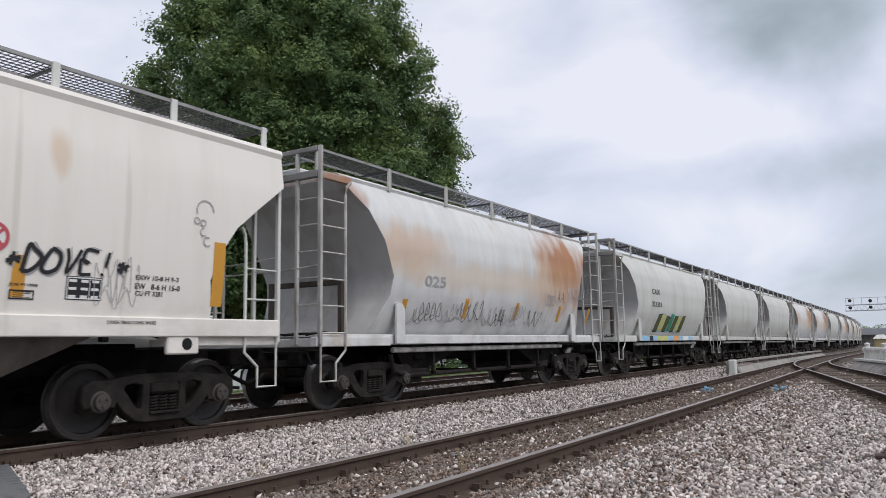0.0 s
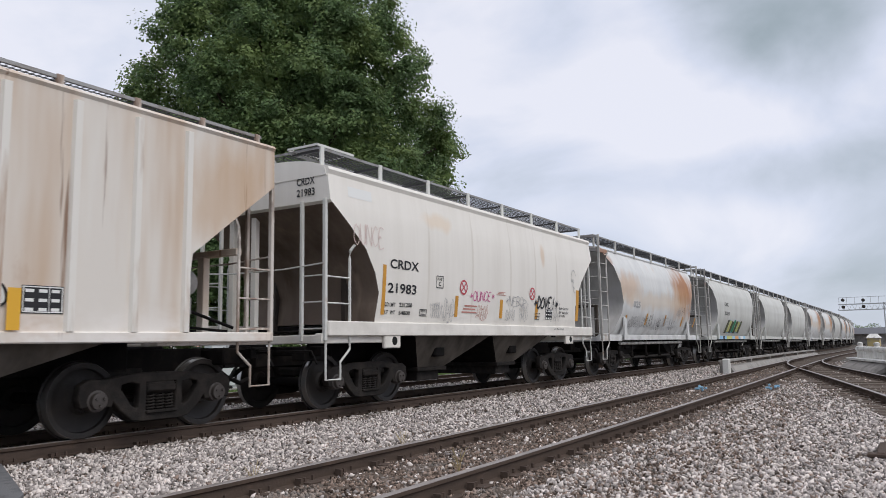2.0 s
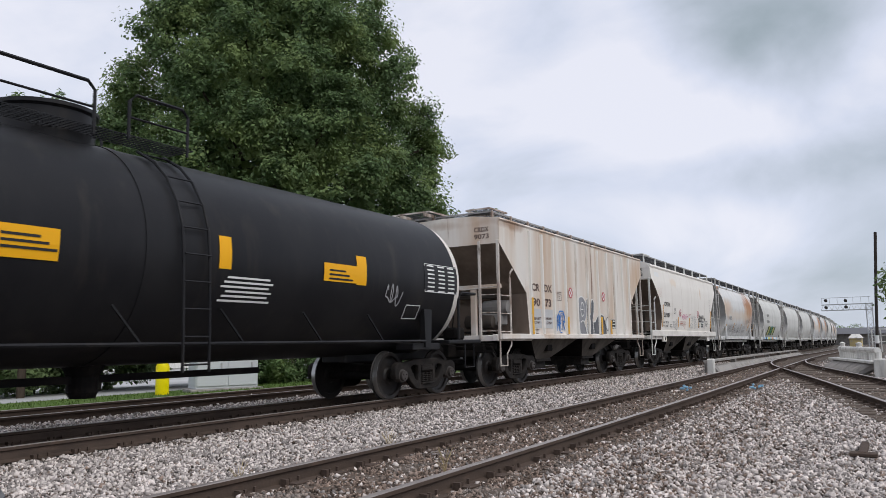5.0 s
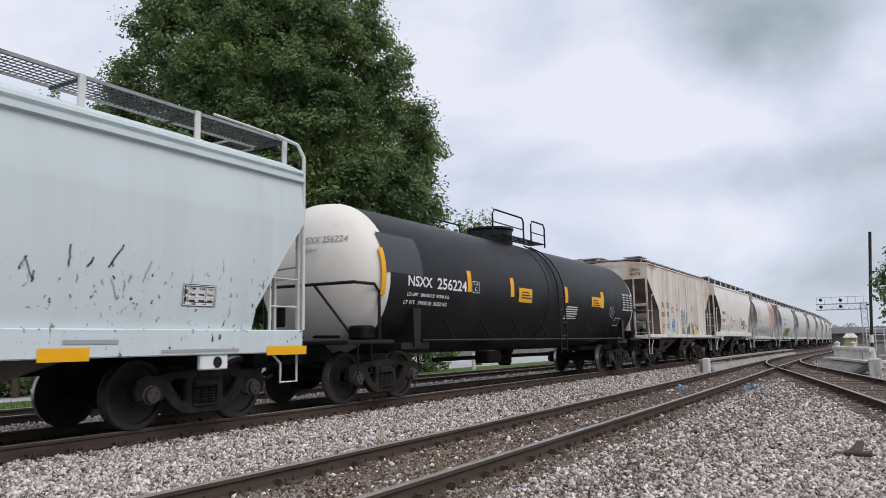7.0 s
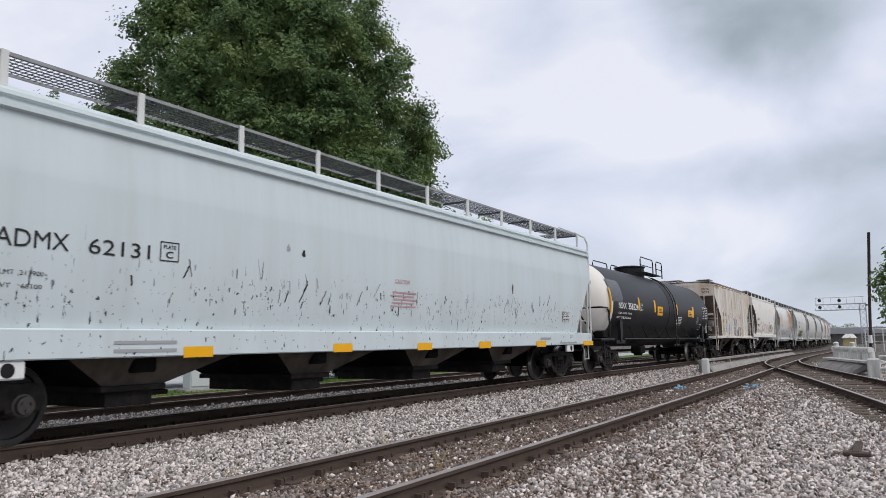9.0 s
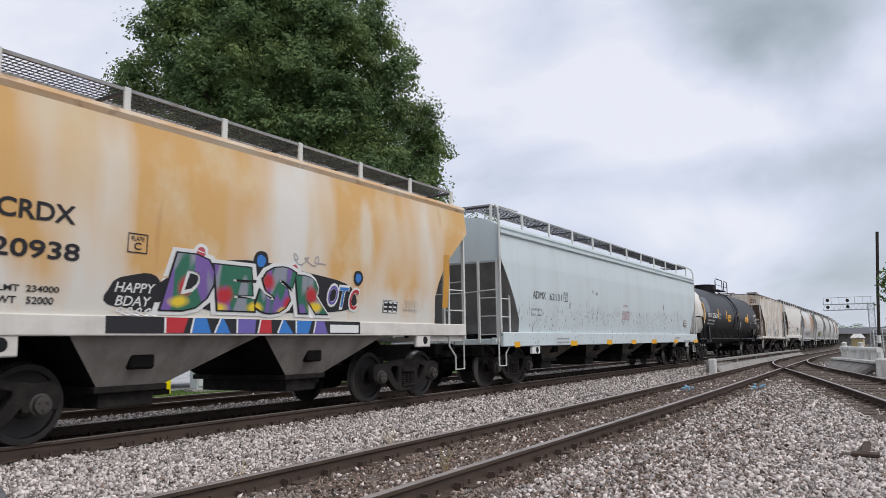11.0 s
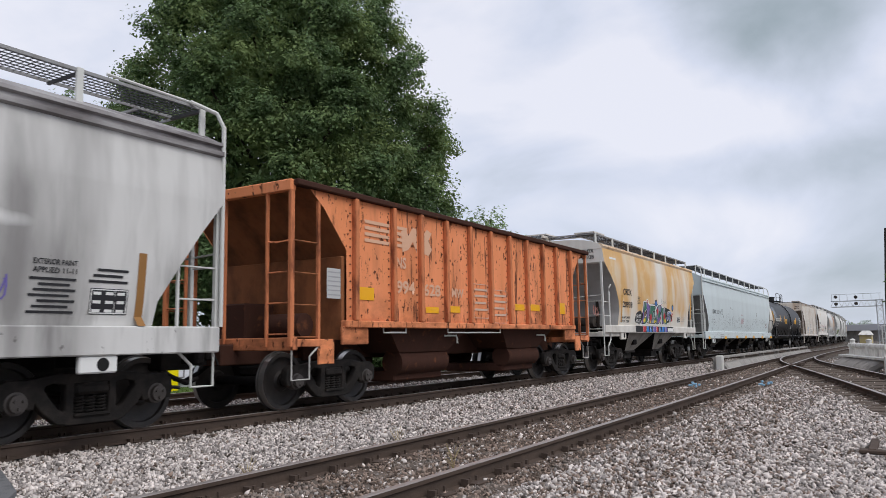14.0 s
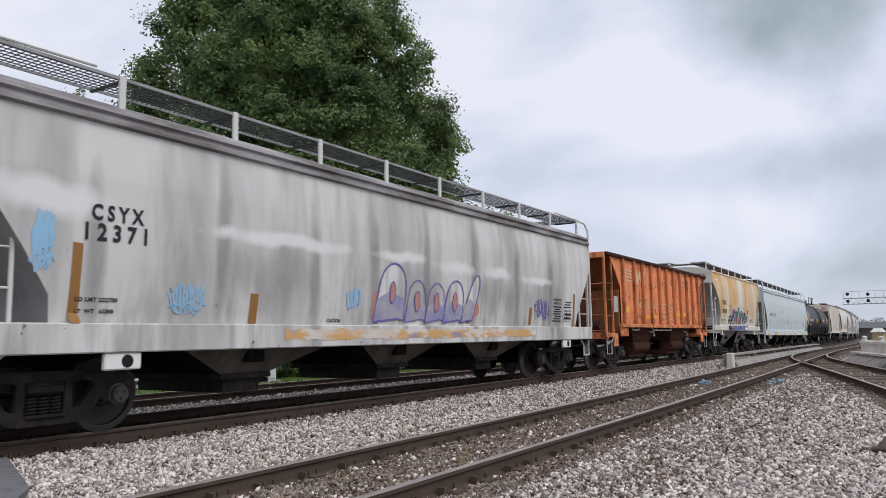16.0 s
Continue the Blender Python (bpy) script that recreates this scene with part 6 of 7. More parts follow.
board = sheet("notice_board", rect(-5.35, -4.97, 1.78, 2.28), letter_gray_pale, car_h, NB)
for k in range(6):
    strips("notice_line", [rect(-5.33, -4.99, 1.83 + 0.075 * k, 1.85 + 0.075 * k)], letter_gray, board, NB, 0.009)

# long gray hopper
patch_white = material("patch_white", (0.70, 0.69, 0.67), 0.6, layers=(((0.36, 0.35, 0.34), (2.2, 2.2, 0.3), 0.42, 0.58, 0.85, 4, 0, 0),))
car_i = start_car("covered_hopper_car", "soot-stained gray covered hopper car with faded pink and blue graffiti", -93.25)
long_hopper(car_i, -7.55, 9.12, gray_paint, (-6.3, 7.6), [(-5.0, -1.3, -3.7, -2.9), (-1.25, 2.0, -0.1, 0.7), (2.05, 6.0, 3.5, 4.3)])
TEXT_I = [("C S Y X", -6.14, -5.46, 2.47, 2.66), ("1 2 3 7 1", -6.21, -5.41, 2.23, 2.44), ("LD LMT 222700", -6.27, -5.75, 1.54, 1.59), ("LT  WT   63300", -6.26, -5.78, 1.41, 1.46), ("CAUTION", -2.06, -1.74, 1.34, 1.40)]
mark_text(car_i, TEXT_I, WF, letter_black, 0.035)
for k, t in enumerate(("EXTERIOR PAINT", "APPLIED 11-11")):
    write(t, 6.55, 7.05, 1.96 - 0.09 * k, 2.02 - 0.09 * k, letter_black, car_i, WF)
MARK_I = [("bar", -6.34, -6.22, 1.30, 2.19), ("bar", -3.70, -3.55, 1.31, 1.73), ("bar", -0.86, -0.73, 1.33, 1.75), ("bar", 2.23, 2.39, 1.35, 1.73), ("bar", 5.16, 5.31, 1.34, 1.75), ("bar", 7.83, 7.94, 1.30, 2.18), ("blue", -5.07, -4.46, 1.40, 1.83), ("blue", -1.64, -1.27, 1.54, 1.93), ("blue", -6.82, -6.54, 1.79, 2.55), ("tag", 5.36, 6.24, 1.41, 2.01), ("panel", 7.23, 7.72, 1.43, 1.73), ("orange", -3.05, 5.4, 1.04, 1.25), ("warn", 6.52, 7.05, 1.42, 1.84), ("warn", 7.2, 7.7, 1.78, 1.98)]
put_marks(car_i, [m for m in MARK_I if m[0] in ("bar", "panel", "warn", "orange")], WF, {"ink": letter_black, "bar": brown_bar, "warn": letter_black})
for i, (x0, x1, z0, z1) in enumerate(((-1.0, -0.5, 1.33, 1.95), (2.2, 2.75, 1.35, 2.1))):
    sheet("graffiti", blob(x0, x1, z0, z1, 400 + i, 34, 0.16), spray_salmon, car_i, WF, 0.006)
for i, (x0, x1, z1, lean, mt) in enumerate(((-0.85, -0.05, 2.40, 0.12, patch_white), (0.08, 0.66, 2.14, 0.05, letter_gray), (0.74, 1.32, 2.12, 0.05, letter_gray), (1.36, 2.0, 2.2, 0.1, patch_white), (2.0, 2.38, 2.36, 0.45, patch_white))):
    w, z0 = x1 - x0, 1.36
    arch = [(x0 + w * (0.5 - 0.5 * math.cos(math.pi * k / 10)) + lean * (z1 - z0) * (0.55 + 0.45 * math.sin(math.pi * k / 10)), z0 + (z1 - z0) * (0.55 + 0.45 * math.sin(math.pi * k / 10))) for k in range(11)]
    o = [(x0 - 0.04, z0), *arch, (x1 + 0.05, z0 + 0.04), (x1 - 0.2 * w, z0 + 0.06), (x0 + 0.3 * w, z0 + 0.02)]
    if i in (0, 3, 4):
        sheet("graffiti", o, mt, car_i, WF, 0.009 + 0.001 * i)
    top = z0 + 0.42 * (z1 - z0)
    sheet("graffiti", [(x0 - 0.03, z0 + 0.01), (x1 + 0.03, z0 + 0.05), (x1 + lean * 0.3, top), (x0 + lean * 0.3 + 0.4 * w, top + 0.09), (x0 + lean * 0.3, top - 0.04)], spray_lilac, car_i, WF, 0.012 + 0.001 * i)
    strips("graffiti_outline", stroke(o + o[:1], 0.032 if i in (0, 3, 4) else 0.02), spray_violet, car_i, WF, 0.018 + 0.001 * i)
    cx, cz = x0 + 0.5 * w + 0.5 * lean * (z1 - z0), z0 + 0.5 * (z1 - z0)
    if i < 4:
        hole = blob(cx - 0.09, cx + 0.09, cz - 0.2, cz + 0.2, 430 + i, 20, 0.06)
        sheet("graffiti", hole, spray_salmon, car_i, WF, 0.024)
        strips("graffiti_outline", stroke(hole + hole[:1], 0.02), spray_violet, car_i, WF, 0.026)
for i, m in enumerate([m for m in MARK_I if m[0] == "blue"]):
    for k in range(3):
        scribble(m[1], m[2], m[3], m[4], spray_sky, car_i, WF, 420 + 5 * i + k, 3, 0.022, 0.009 + 0.001 * k)
for k in range(2):
    scribble(5.4, 6.3, 1.45, 2.0, spray_violet, car_i, WF, 440 + k, 4 + k, 0.02, 0.01 + 0.002 * k)


# ---- ground and tracks ----
ballast_mat = material("ballast_bed", (0.085, 0.075, 0.066), 0.95, layers=(((0.36, 0.34, 0.32), (26, 26, 26), 0.52, 0.62, 0.75, 4, 0, 0), ((0.07, 0.06, 0.05), (30, 30, 30), 0.55, 0.68, 0.8, 4, 0, 0), ((0.17, 0.13, 0.10), (0.5, 0.5, 0.5), 0.45, 0.65, 0.5, 4, 0, 0)), bump=0.9, bump_scale=26)
stone_light = material("light_ballast_stone", (0.50, 0.448, 0.42), 0.9, island=0.66, layers=(((0.20, 0.17, 0.15), (3, 3, 3), 0.55, 0.75, 0.5, 3, 0, 0),))
stone_brown = material("rusty_ballast_stone", (0.20, 0.15, 0.122), 0.95, island=0.75, layers=(((0.30, 0.28, 0.26), (2, 2, 2), 0.55, 0.7, 0.6, 3, 0, 0),))
rail_side = material("rail_side_steel", (0.085, 0.062, 0.05), 0.8, layers=(((0.045, 0.035, 0.03), (1.5, 6, 6), 0.45, 0.7, 0.7, 5, 0, 0), ((0.15, 0.10, 0.075), (3, 8, 8), 0.58, 0.75, 0.5, 5, 0, 0)), bump=0.2, bump_scale=30)
rail_top = material("rail_top_steel", (0.34, 0.30, 0.28), 0.45, 0.5, layers=(((0.13, 0.10, 0.09), (2, 20, 20), 0.5, 0.7, 0.6, 4, 0, 0),))
tie_wood = material("tie_wood", (0.12, 0.096, 0.08), 0.95, layers=(((0.15, 0.13, 0.115), (4, 12, 12), 0.5, 0.72, 0.7, 5, 0, 0),), bump=0.5, bump_scale=25)
asphalt = material("crossing_asphalt", (0.16, 0.16, 0.165), 0.95, layers=(((0.08, 0.08, 0.08), (8, 8, 8), 0.5, 0.7, 0.6, 5, 0, 0),), bump=0.4, bump_scale=60)
lot_mat = material("lot_concrete", (0.42, 0.42, 0.42), 0.9, layers=(((0.25, 0.25, 0.25), (0.4, 0.4, 0.4), 0.45, 0.7, 0.6, 5, 0, 0),), bump=0.2, bump_scale=20)
grass_mat = material("mown_grass", (0.075, 0.125, 0.03), 0.9, island=0.3, layers=(((0.12, 0.14, 0.05), (0.7, 0.7, 0.7), 0.5, 0.7, 0.6, 4, 0, 0),))
white_wall = material("whitewashed_concrete", (0.66, 0.65, 0.62), 0.85, layers=(((0.20, 0.18, 0.16), (3, 3, 0.5), 0.5, 0.72, 0.7, 5, 0, 0),), bump=0.3, bump_scale=15)
gray_wall = material("weathered_concrete", (0.33, 0.31, 0.29), 0.9, layers=(((0.14, 0.13, 0.12), (2, 2, 1), 0.45, 0.7, 0.7, 5, 0, 0),), bump=0.4, bump_scale=15)

GROUND_Z = -0.2


def bank(y):
    """The ground falls away behind the rear track."""
    if y < 6.4:
        return 0.0
    if y < 13:
        return -0.047 * (y - 6.4)
    return -0.31 - 0.045 * (min(y, 46) - 13)


xs = [-600, -200, -60, -20, 0] + [10 * k for k in range(1, 22)] + [260, 400, 800, 1800, 3500]
ys = [-2500, -600, -100, -30, -12, -6, 0, 6.4, 13, 30, 46, 150, 600, 2500]
s = Shape()
s.add([(x, y, GROUND_Z + drop(x) + bank(y)) for x in xs for y in ys], [(i * len(ys) + j, (i + 1) * len(ys) + j, (i + 1) * len(ys) + j + 1, i * len(ys) + j + 1) for i in range(len(xs) - 1) for j in range(len(ys) - 1)])
tagged(part("ground", s, ballast_mat), "gray crushed-stone ballast ground between the tracks", "ground", kind="structure")


def smooth_step(k):
    k = min(1.0, max(0.0, k))
    return k * k * (3 - 2 * k)


def main_line(x):
    return on_line(x)[:2]


def near_line(x):
    a = on_line(x, -5.235 + 1.05 * smooth_step((x - 8) / 55))
    return a[:2]


def branch_line(x):
    d = 1.45 + 0.2 * (31.5 - x) if x < 31.5 else 0.0069 * max(0.0, 46 - x) ** 2
    return x, near_line(x)[1] - d


def back_line(x):
    return on_line(x, 4.3)[:2]


RAIL_SECTION = [(-0.07, -0.172), (-0.07, -0.16), (-0.012, -0.14), (-0.009, -0.05), (-0.034, -0.038), (-0.036, -0.006), (-0.03, 0.0), (0.03, 0.0), (0.036, -0.006), (0.034, -0.038), (0.009, -0.05), (0.012, -0.14), (0.07, -0.16), (0.07, -0.172)]


def rail(parent, line, off, z, x0, x1, step=2.0):
    n = int((x1 - x0) / step)
    vs, m = [], len(RAIL_SECTION)
    for i in range(n + 1):
        x = x0 + (x1 - x0) * i / n
        a, b = line(x), line(x + 0.1)
        d = math.hypot(b[0] - a[0], b[1] - a[1])
        nx, ny = -(b[1] - a[1]) / d, (b[0] - a[0]) / d
        for y, h in RAIL_SECTION:
            vs.append((a[0] + nx * (off + y), a[1] + ny * (off + y), z + h + drop(a[0])))
    s = Shape().add(vs, [(i * m + k, (i + 1) * m + k, (i + 1) * m + (k + 1) % m, i * m + (k + 1) % m) for i in range(n) for k in range(m)])
    me = s.mesh("rail", rail_side)
    me.materials.append(rail_top)
    for p in me.polygons:
        if p.normal.z > 0.6 and p.center.z - drop(p.center.x) > z - 0.02:
            p.material_index = 1
    return part("rail", me, None, parent)


TIE = Shape().slab(-0.115, 0.115, -1.3, 1.3, -0.18, 0.0, 0.015).mesh("tie", tie_wood)
PLATE = Shape().box(-0.135, -0.10, 0.04, 0.115, -0.03, 0.055).box(-0.135, -0.10, -0.115, -0.04, -0.03, 0.055).slab(-0.09, 0.09, -0.19, 0.19, 0.0, 0.018, 0.004).box(-0.07, -0.045, 0.075, 0.10, 0.015, 0.06).box(0.045, 0.07, -0.10, -0.075, 0.015, 0.06).box(-0.07, -0.045, -0.10, -0.075, 0.015, 0.055).box(0.045, 0.07, 0.075, 0.1, 0.015, 0.055).mesh("tie_plate", rail_side)


def track(name, label, line, z, x0, x1, t0, t1, pitch=0.55, sink=0.0, drive=()):
    ob = thing(name, label, "track", kind="structure")
    for off in (-0.753, 0.753):
        rail(ob, line, off, z, x0, x1)
    rnd = random.Random(len(name))
    for i in range(int((t1 - t0) / pitch)):
        x = t0 + pitch * i + rnd.uniform(-0.05, 0.05)
        a, b = line(x), line(x + 0.1)
        turn = math.degrees(math.atan2(b[1] - a[1], b[0] - a[0])) + rnd.uniform(-1.5, 1.5)
        tie = part("tie", TIE, None, ob, at=pose(a[0], a[1], z - 0.175 + drop(a[0]) - sink * (0.5 + 0.5 * rnd.random()), 0, 0, turn))
        for off in (-0.753, 0.753):
            part("tie_plate", PLATE, None, tie, at=pose(0, off, 0))
    return ob


track("track_main", "main track with brown rusty rails on buried wooden ties", main_line, 0.0, -40, 260, -2, 48)
track("track_near", "side track with rusty rails and weathered half-buried ties", near_line, -0.04, -20, 200, 2, 50, sink=-0.035)
track("track_branch", "turnout track with rusty rails on dark exposed ties", branch_line, -0.04, 2, 45, 5, 46, sink=-0.06)
track("track_back", "rear track with rusty rails behind the train", back_line, -0.04, -40, 220, 4, 40)
soil = material("track_soil", (0.085, 0.066, 0.054), 0.95, layers=(((0.20, 0.17, 0.145), (30, 30, 30), 0.52, 0.64, 0.7, 4, 0, 0), ((0.04, 0.034, 0.03), (3, 3, 3), 0.5, 0.7, 0.6, 4, 0, 0)), bump=0.9, bump_scale=40)
for line, end in ((near_line, 120), (branch_line, 44)):
    s = Shape()
    rows = [line(x) for x in range(0, end, 2)]
    s.add([(x, y + o, GROUND_Z + drop(x) + (0.004 if line is near_line else 0.008)) for x, y in rows for o in (-1.35, 1.35)], [(2 * i, 2 * i + 2, 2 * i + 3, 2 * i + 1) for i in range(len(rows) - 1)])
    tagged(part("track_bed", s, soil), "brown rust-stained soil between the ties", "track bed", kind="structure")
s = Shape()
for dx, dy in ((0, 0), (1.6, -0.14)):
    s.slab(30.2 + dx, 31.6 + dx, -5.72 + dy, -5.60 + dy, -0.16, -0.05, 0.01)
tagged(part("frog", s, rail_side), "rusty steel frog where two rails cross", "rail frog", kind="structure")

s = Shape()
o = [(-6, -4.2), (2.6, -4.2), (3.5, -3.1), (4.3, -1.2), (-6, -1.2)]
s.add([(x, y, z) for z in (-0.3, -0.1) for x, y in o], [(0, 1, 2, 3, 4), (9, 8, 7, 6, 5)] + [(i, (i + 1) % 5, (i + 1) % 5 + 5, i + 5) for i in range(5)])
tagged(part("crossing_apron", s, asphalt), "worn gray asphalt apron beside the rails", "pavement", kind="structure")
s = Shape()
o = [(-8, 1.2), (5.6, 1.2), (6.6, 3.2), (-8, 3.2)]
s.add([(x, y, z) for z in (-0.3, -0.1) for x, y in o], [(0, 1, 2, 3), (7, 6, 5, 4)] + [(i, (i + 1) % 4, (i + 1) % 4 + 4, i + 4) for i in range(4)])
tagged(part("crossing_apron", s, asphalt), "worn gray asphalt apron behind the train", "pavement", kind="structure")


# ---- loose stones ----
def scatter(name, label, mat, xy, sizes, z, seed):
    """Angular stones, one mesh: jittered octahedra turned every way."""
    rng = np.random.default_rng(seed)
    n = len(xy)
    base = np.array([(1, 0, 0), (-1, 0, 0), (0, 1, 0), (0, -1, 0), (0, 0, 1), (0, 0, -1)], float) * 0.62
    v = base[None] + rng.uniform(-0.24, 0.24, (n, 6, 3))
    v *= np.stack([rng.uniform(0.8, 1.5, n), rng.uniform(0.7, 1.1, n), rng.uniform(0.55, 0.95, n)], 1)[:, None]
    q = rng.normal(size=(n, 4))
    q /= np.linalg.norm(q, axis=1)[:, None]
    w, x, y, zz = q.T
    r = np.stack([1 - 2 * (y * y + zz * zz), 2 * (x * y - zz * w), 2 * (x * zz + y * w), 2 * (x * y + zz * w), 1 - 2 * (x * x + zz * zz), 2 * (y * zz - x * w),
                  2 * (x * zz - y * w), 2 * (y * zz + x * w), 1 - 2 * (x * x + y * y)], 1).reshape(n, 3, 3)
    v = np.einsum("nij,nkj->nki", r, v) * sizes[:, None, None]
    v[:, :, 0] += xy[:, None, 0]
    v[:, :, 1] += xy[:, None, 1]
    v[:, :, 2] += z[:, None]
    tri = np.array([(0, 2, 4), (2, 1, 4), (1, 3, 4), (3, 0, 4), (2, 0, 5), (1, 2, 5), (3, 1, 5), (0, 3, 5)])
    f = (tri[None] + 6 * np.arange(n)[:, None, None]).reshape(-1)
    me = bpy.data.meshes.new(name)
    me.vertices.add(6 * n)
    me.vertices.foreach_set("co", v.reshape(-1))
    me.loops.add(24 * n)
    me.loops.foreach_set("vertex_index", f)
    me.polygons.add(8 * n)
    me.polygons.foreach_set("loop_start", np.arange(0, 24 * n, 3))
    me.update()
    me.validate()
    me.materials.append(mat)
    return tagged(new(name, me), label, "gravel", kind="stuff")


rng = np.random.default_rng(5)
N = 215000
r = np.exp(rng.uniform(math.log(5.2), math.log(46), N))
a = np.radians(rng.uniform(-2, 66, N))
xy = np.stack([r * np.cos(a), -9.4 + r * np.sin(a)], 1)
fall = np.array([drop(x) for x in xy[:, 0]])
mid_near = np.array([near_line(x)[1] for x in xy[:, 0]])
mid_branch = np.array([branch_line(x)[1] if x < 46 else 99 for x in xy[:, 0]])
y = xy[:, 1]
off_near, off_main, off_branch = np.abs(y - mid_near), np.abs(y), np.abs(y - mid_branch)
clear = (np.abs(off_near - 0.753) > 0.10) & (np.abs(off_main - 0.753) > 0.10) & (np.abs(off_branch - 0.753) > 0.10)
clear &= ~((xy[:, 0] < 4.25 + 0.45 * (y + 1.2)) & (y > -4.2) & (y < -1.2)) & (y < 6.2) & ~((xy[:, 0] < 6.0) & (y > 1.1) & (y < 3.3))
clear &= ~((off_branch < 1.3) & (rng.random(N) < 0.72)) & ~((off_near < 1.3) & (rng.random(N) < 0.3))
size = (0.014 + 0.034 * rng.random(N) ** 1.7) * (1 + 0.018 * r)
bed = GROUND_Z + fall + 0.035 * np.exp(-((y + 2.6) / 1.1) ** 2) + rng.uniform(-0.006, 0.02, N)
brown = ((off_near < 1.25) & (rng.random(N) < 0.85)) | ((off_branch < 0.9) & (rng.random(N) < 0.6)) | (rng.random(N) < 0.12 + 0.05 * (y < mid_near - 1.2) + 0.35 * np.exp(-((y - mid_near + 1.9) / 0.9) ** 2) * (xy[:, 0] > 5) + 0.2 * (off_main < 1.3))
brown &= ~(off_main < 1.25)
# stones between the main rails get the colour with the train's shade in it
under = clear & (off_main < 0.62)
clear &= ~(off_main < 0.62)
scatter("shaded_gravel", "stones under the train, coloured black for its shade", bed_black, xy[under], size[under], bed[under], 3)
k = clear & ~brown
scatter("ballast_gravel", "light gray crushed stone ballast beside the rails", stone_light, xy[k], size[k], bed[k], 1)
k = clear & brown
scatter("track_gravel", "brown rust-stained stones between the rails", stone_brown, xy[k], size[k] * 0.85, bed[k], 2)

# litter beside the rails
bar = thing("steel_bar", "rusty steel bar lying on the ballast", "scrap metal")
part("bar", Shape().slab(9.0, 9.9, -9.06, -8.98, -0.17, -0.12, 0.01).slab(8.95, 9.1, -9.16, -8.9, -0.17, -0.13, 0.01), rail_side, bar)
for x, y in ((18.6, -4.95), (19.5, -6.4)):
    s = Shape()
    rnd = random.Random(int(x * 7))
    for i in range(5):
        s.lathe([(-0.06, 0.01), (-0.05, 0.03), (0.03, 0.025), (0.06, 0.01)], 7, (x + rnd.uniform(-0.16, 0.16), y + rnd.uniform(-0.14, 0.14), -0.14 + 0.02 * i), "xy"[i % 2])
    tagged(part("litter", s, material("blue_plastic", (0.25, 0.45, 0.62), 0.3)), "crumpled pale blue plastic litter on the ballast", "litter")
dry_straw = material("dry_straw", (0.38, 0.30, 0.16), 0.8)
for x, y in ((4.9, -4.3), (7.2, -4.3), (6.3, -5.6)):
    s = Shape()
    rnd = random.Random(int(x * 9))
    for i in range(9):
        a, l = rnd.uniform(0, 6.3), rnd.uniform(0.10, 0.26)
        s.tube([(x, y, -0.18), (x + 0.03 * math.cos(a), y + 0.03 * math.sin(a), -0.18 + l * 0.6), (x + 0.09 * math.cos(a), y + 0.09 * math.sin(a), -0.18 + l)], 0.003, 3)
    tagged(part("weed", s, dry_straw), "thin dry weed growing beside the rail", "weed")

# ---- bridge walls beside the tracks ----
wall = thing("bridge_parapet", "low weathered bridge parapet with a white end post", "parapet")
part("end_post", Shape().slab(28.75, 29.05, -3.60, -3.36, -0.25, 0.33, 0.03), white_wall, wall, "whitewashed square end post")
s = Shape()
n = 18
pts = [on_line(29.2 + 34.0 * i / n, -3.4 + 0.5 * i / n) for i in range(n + 1)]
s.add([p for x, y, z, h in pts for p in ((x, y - 0.34, z - 0.25), (x, y - 0.16, z + 0.04), (x, y + 0.1, z + 0.08), (x, y + 0.12, z - 0.25))], [(4 * i + k, 4 * i + k + 4, 4 * i + (k + 1) % 4 + 4, 4 * i + (k + 1) % 4) for i in range(n) for k in range(4)] + [(0, 1, 2, 3)])
part("sloped_wall", s, gray_wall, wall)
s = Shape()
s.add([p for x, y, z, h in pts for p in ((x, y - 0.04, z + 0.22), (x, y - 0.04, z + 0.29), (x, y + 0.26, z + 0.29), (x, y + 0.26, z + 0.22))], [(4 * i + k, 4 * i + k + 4, 4 * i + (k + 1) % 4 + 4, 4 * i + (k + 1) % 4) for i in range(n) for k in range(4)] + [(0, 1, 2, 3), (4 * n, 4 * n + 1, 4 * n + 2, 4 * n + 3)])
for x, y, z, h in pts[::3]:
    s.box(x - 0.1, x + 0.1, y, y + 0.2, z - 0.2, z + 0.25)
part("coping", s, gray_wall, wall)

wall = thing("bridge_parapet", "whitewashed bridge balustrade with a rounded coping", "parapet")
ax, ay, bx, by = 32.3, -7.62, 27.6, -8.95
d = math.hypot(bx - ax, by - ay)
ux, uy = (bx - ax) / d, (by - ay) / d


def along_wall(t, o, z):
    return (ax + ux * t - uy * o, ay + uy * t + ux * o, z)


s = Shape().tube([along_wall(-0.3 + d * i / 8, 0, 0.60) for i in range(9)], 0.10, 10)
part("coping", s, white_wall, wall, smooth=True)
for i in range(16):
    t = d * (i + 0.5) / 16
    part("baluster", Shape().tube([along_wall(t, 0, 0.26), along_wall(t, 0, 0.4), along_wall(t, 0, 0.56)], 0.07, 8), white_wall, wall, smooth=True)
s = Shape()
s.add([along_wall(t, o, z) for t in (-0.5, d + 0.4) for o, z in ((-0.4, 0.20), (-0.4, 0.27), (0.3, 0.27), (0.3, 0.20))], [(0, 1, 5, 4), (1, 2, 6, 5), (2, 3, 7, 6), (3, 0, 4, 7), (0, 1, 2, 3), (4, 5, 6, 7)])
part("ledge", s, white_wall, wall)
for i in range(15):
    t = d * (i + 0.5) / 15
    part("facing_block", Shape().tube([along_wall(t, 0.1, 0.08), along_wall(t, -0.3, 0.06), along_wall(t, -0.6, -0.1), along_wall(t, -0.75, -0.35)], 0.15, 7), gray_wall, wall, smooth=True)
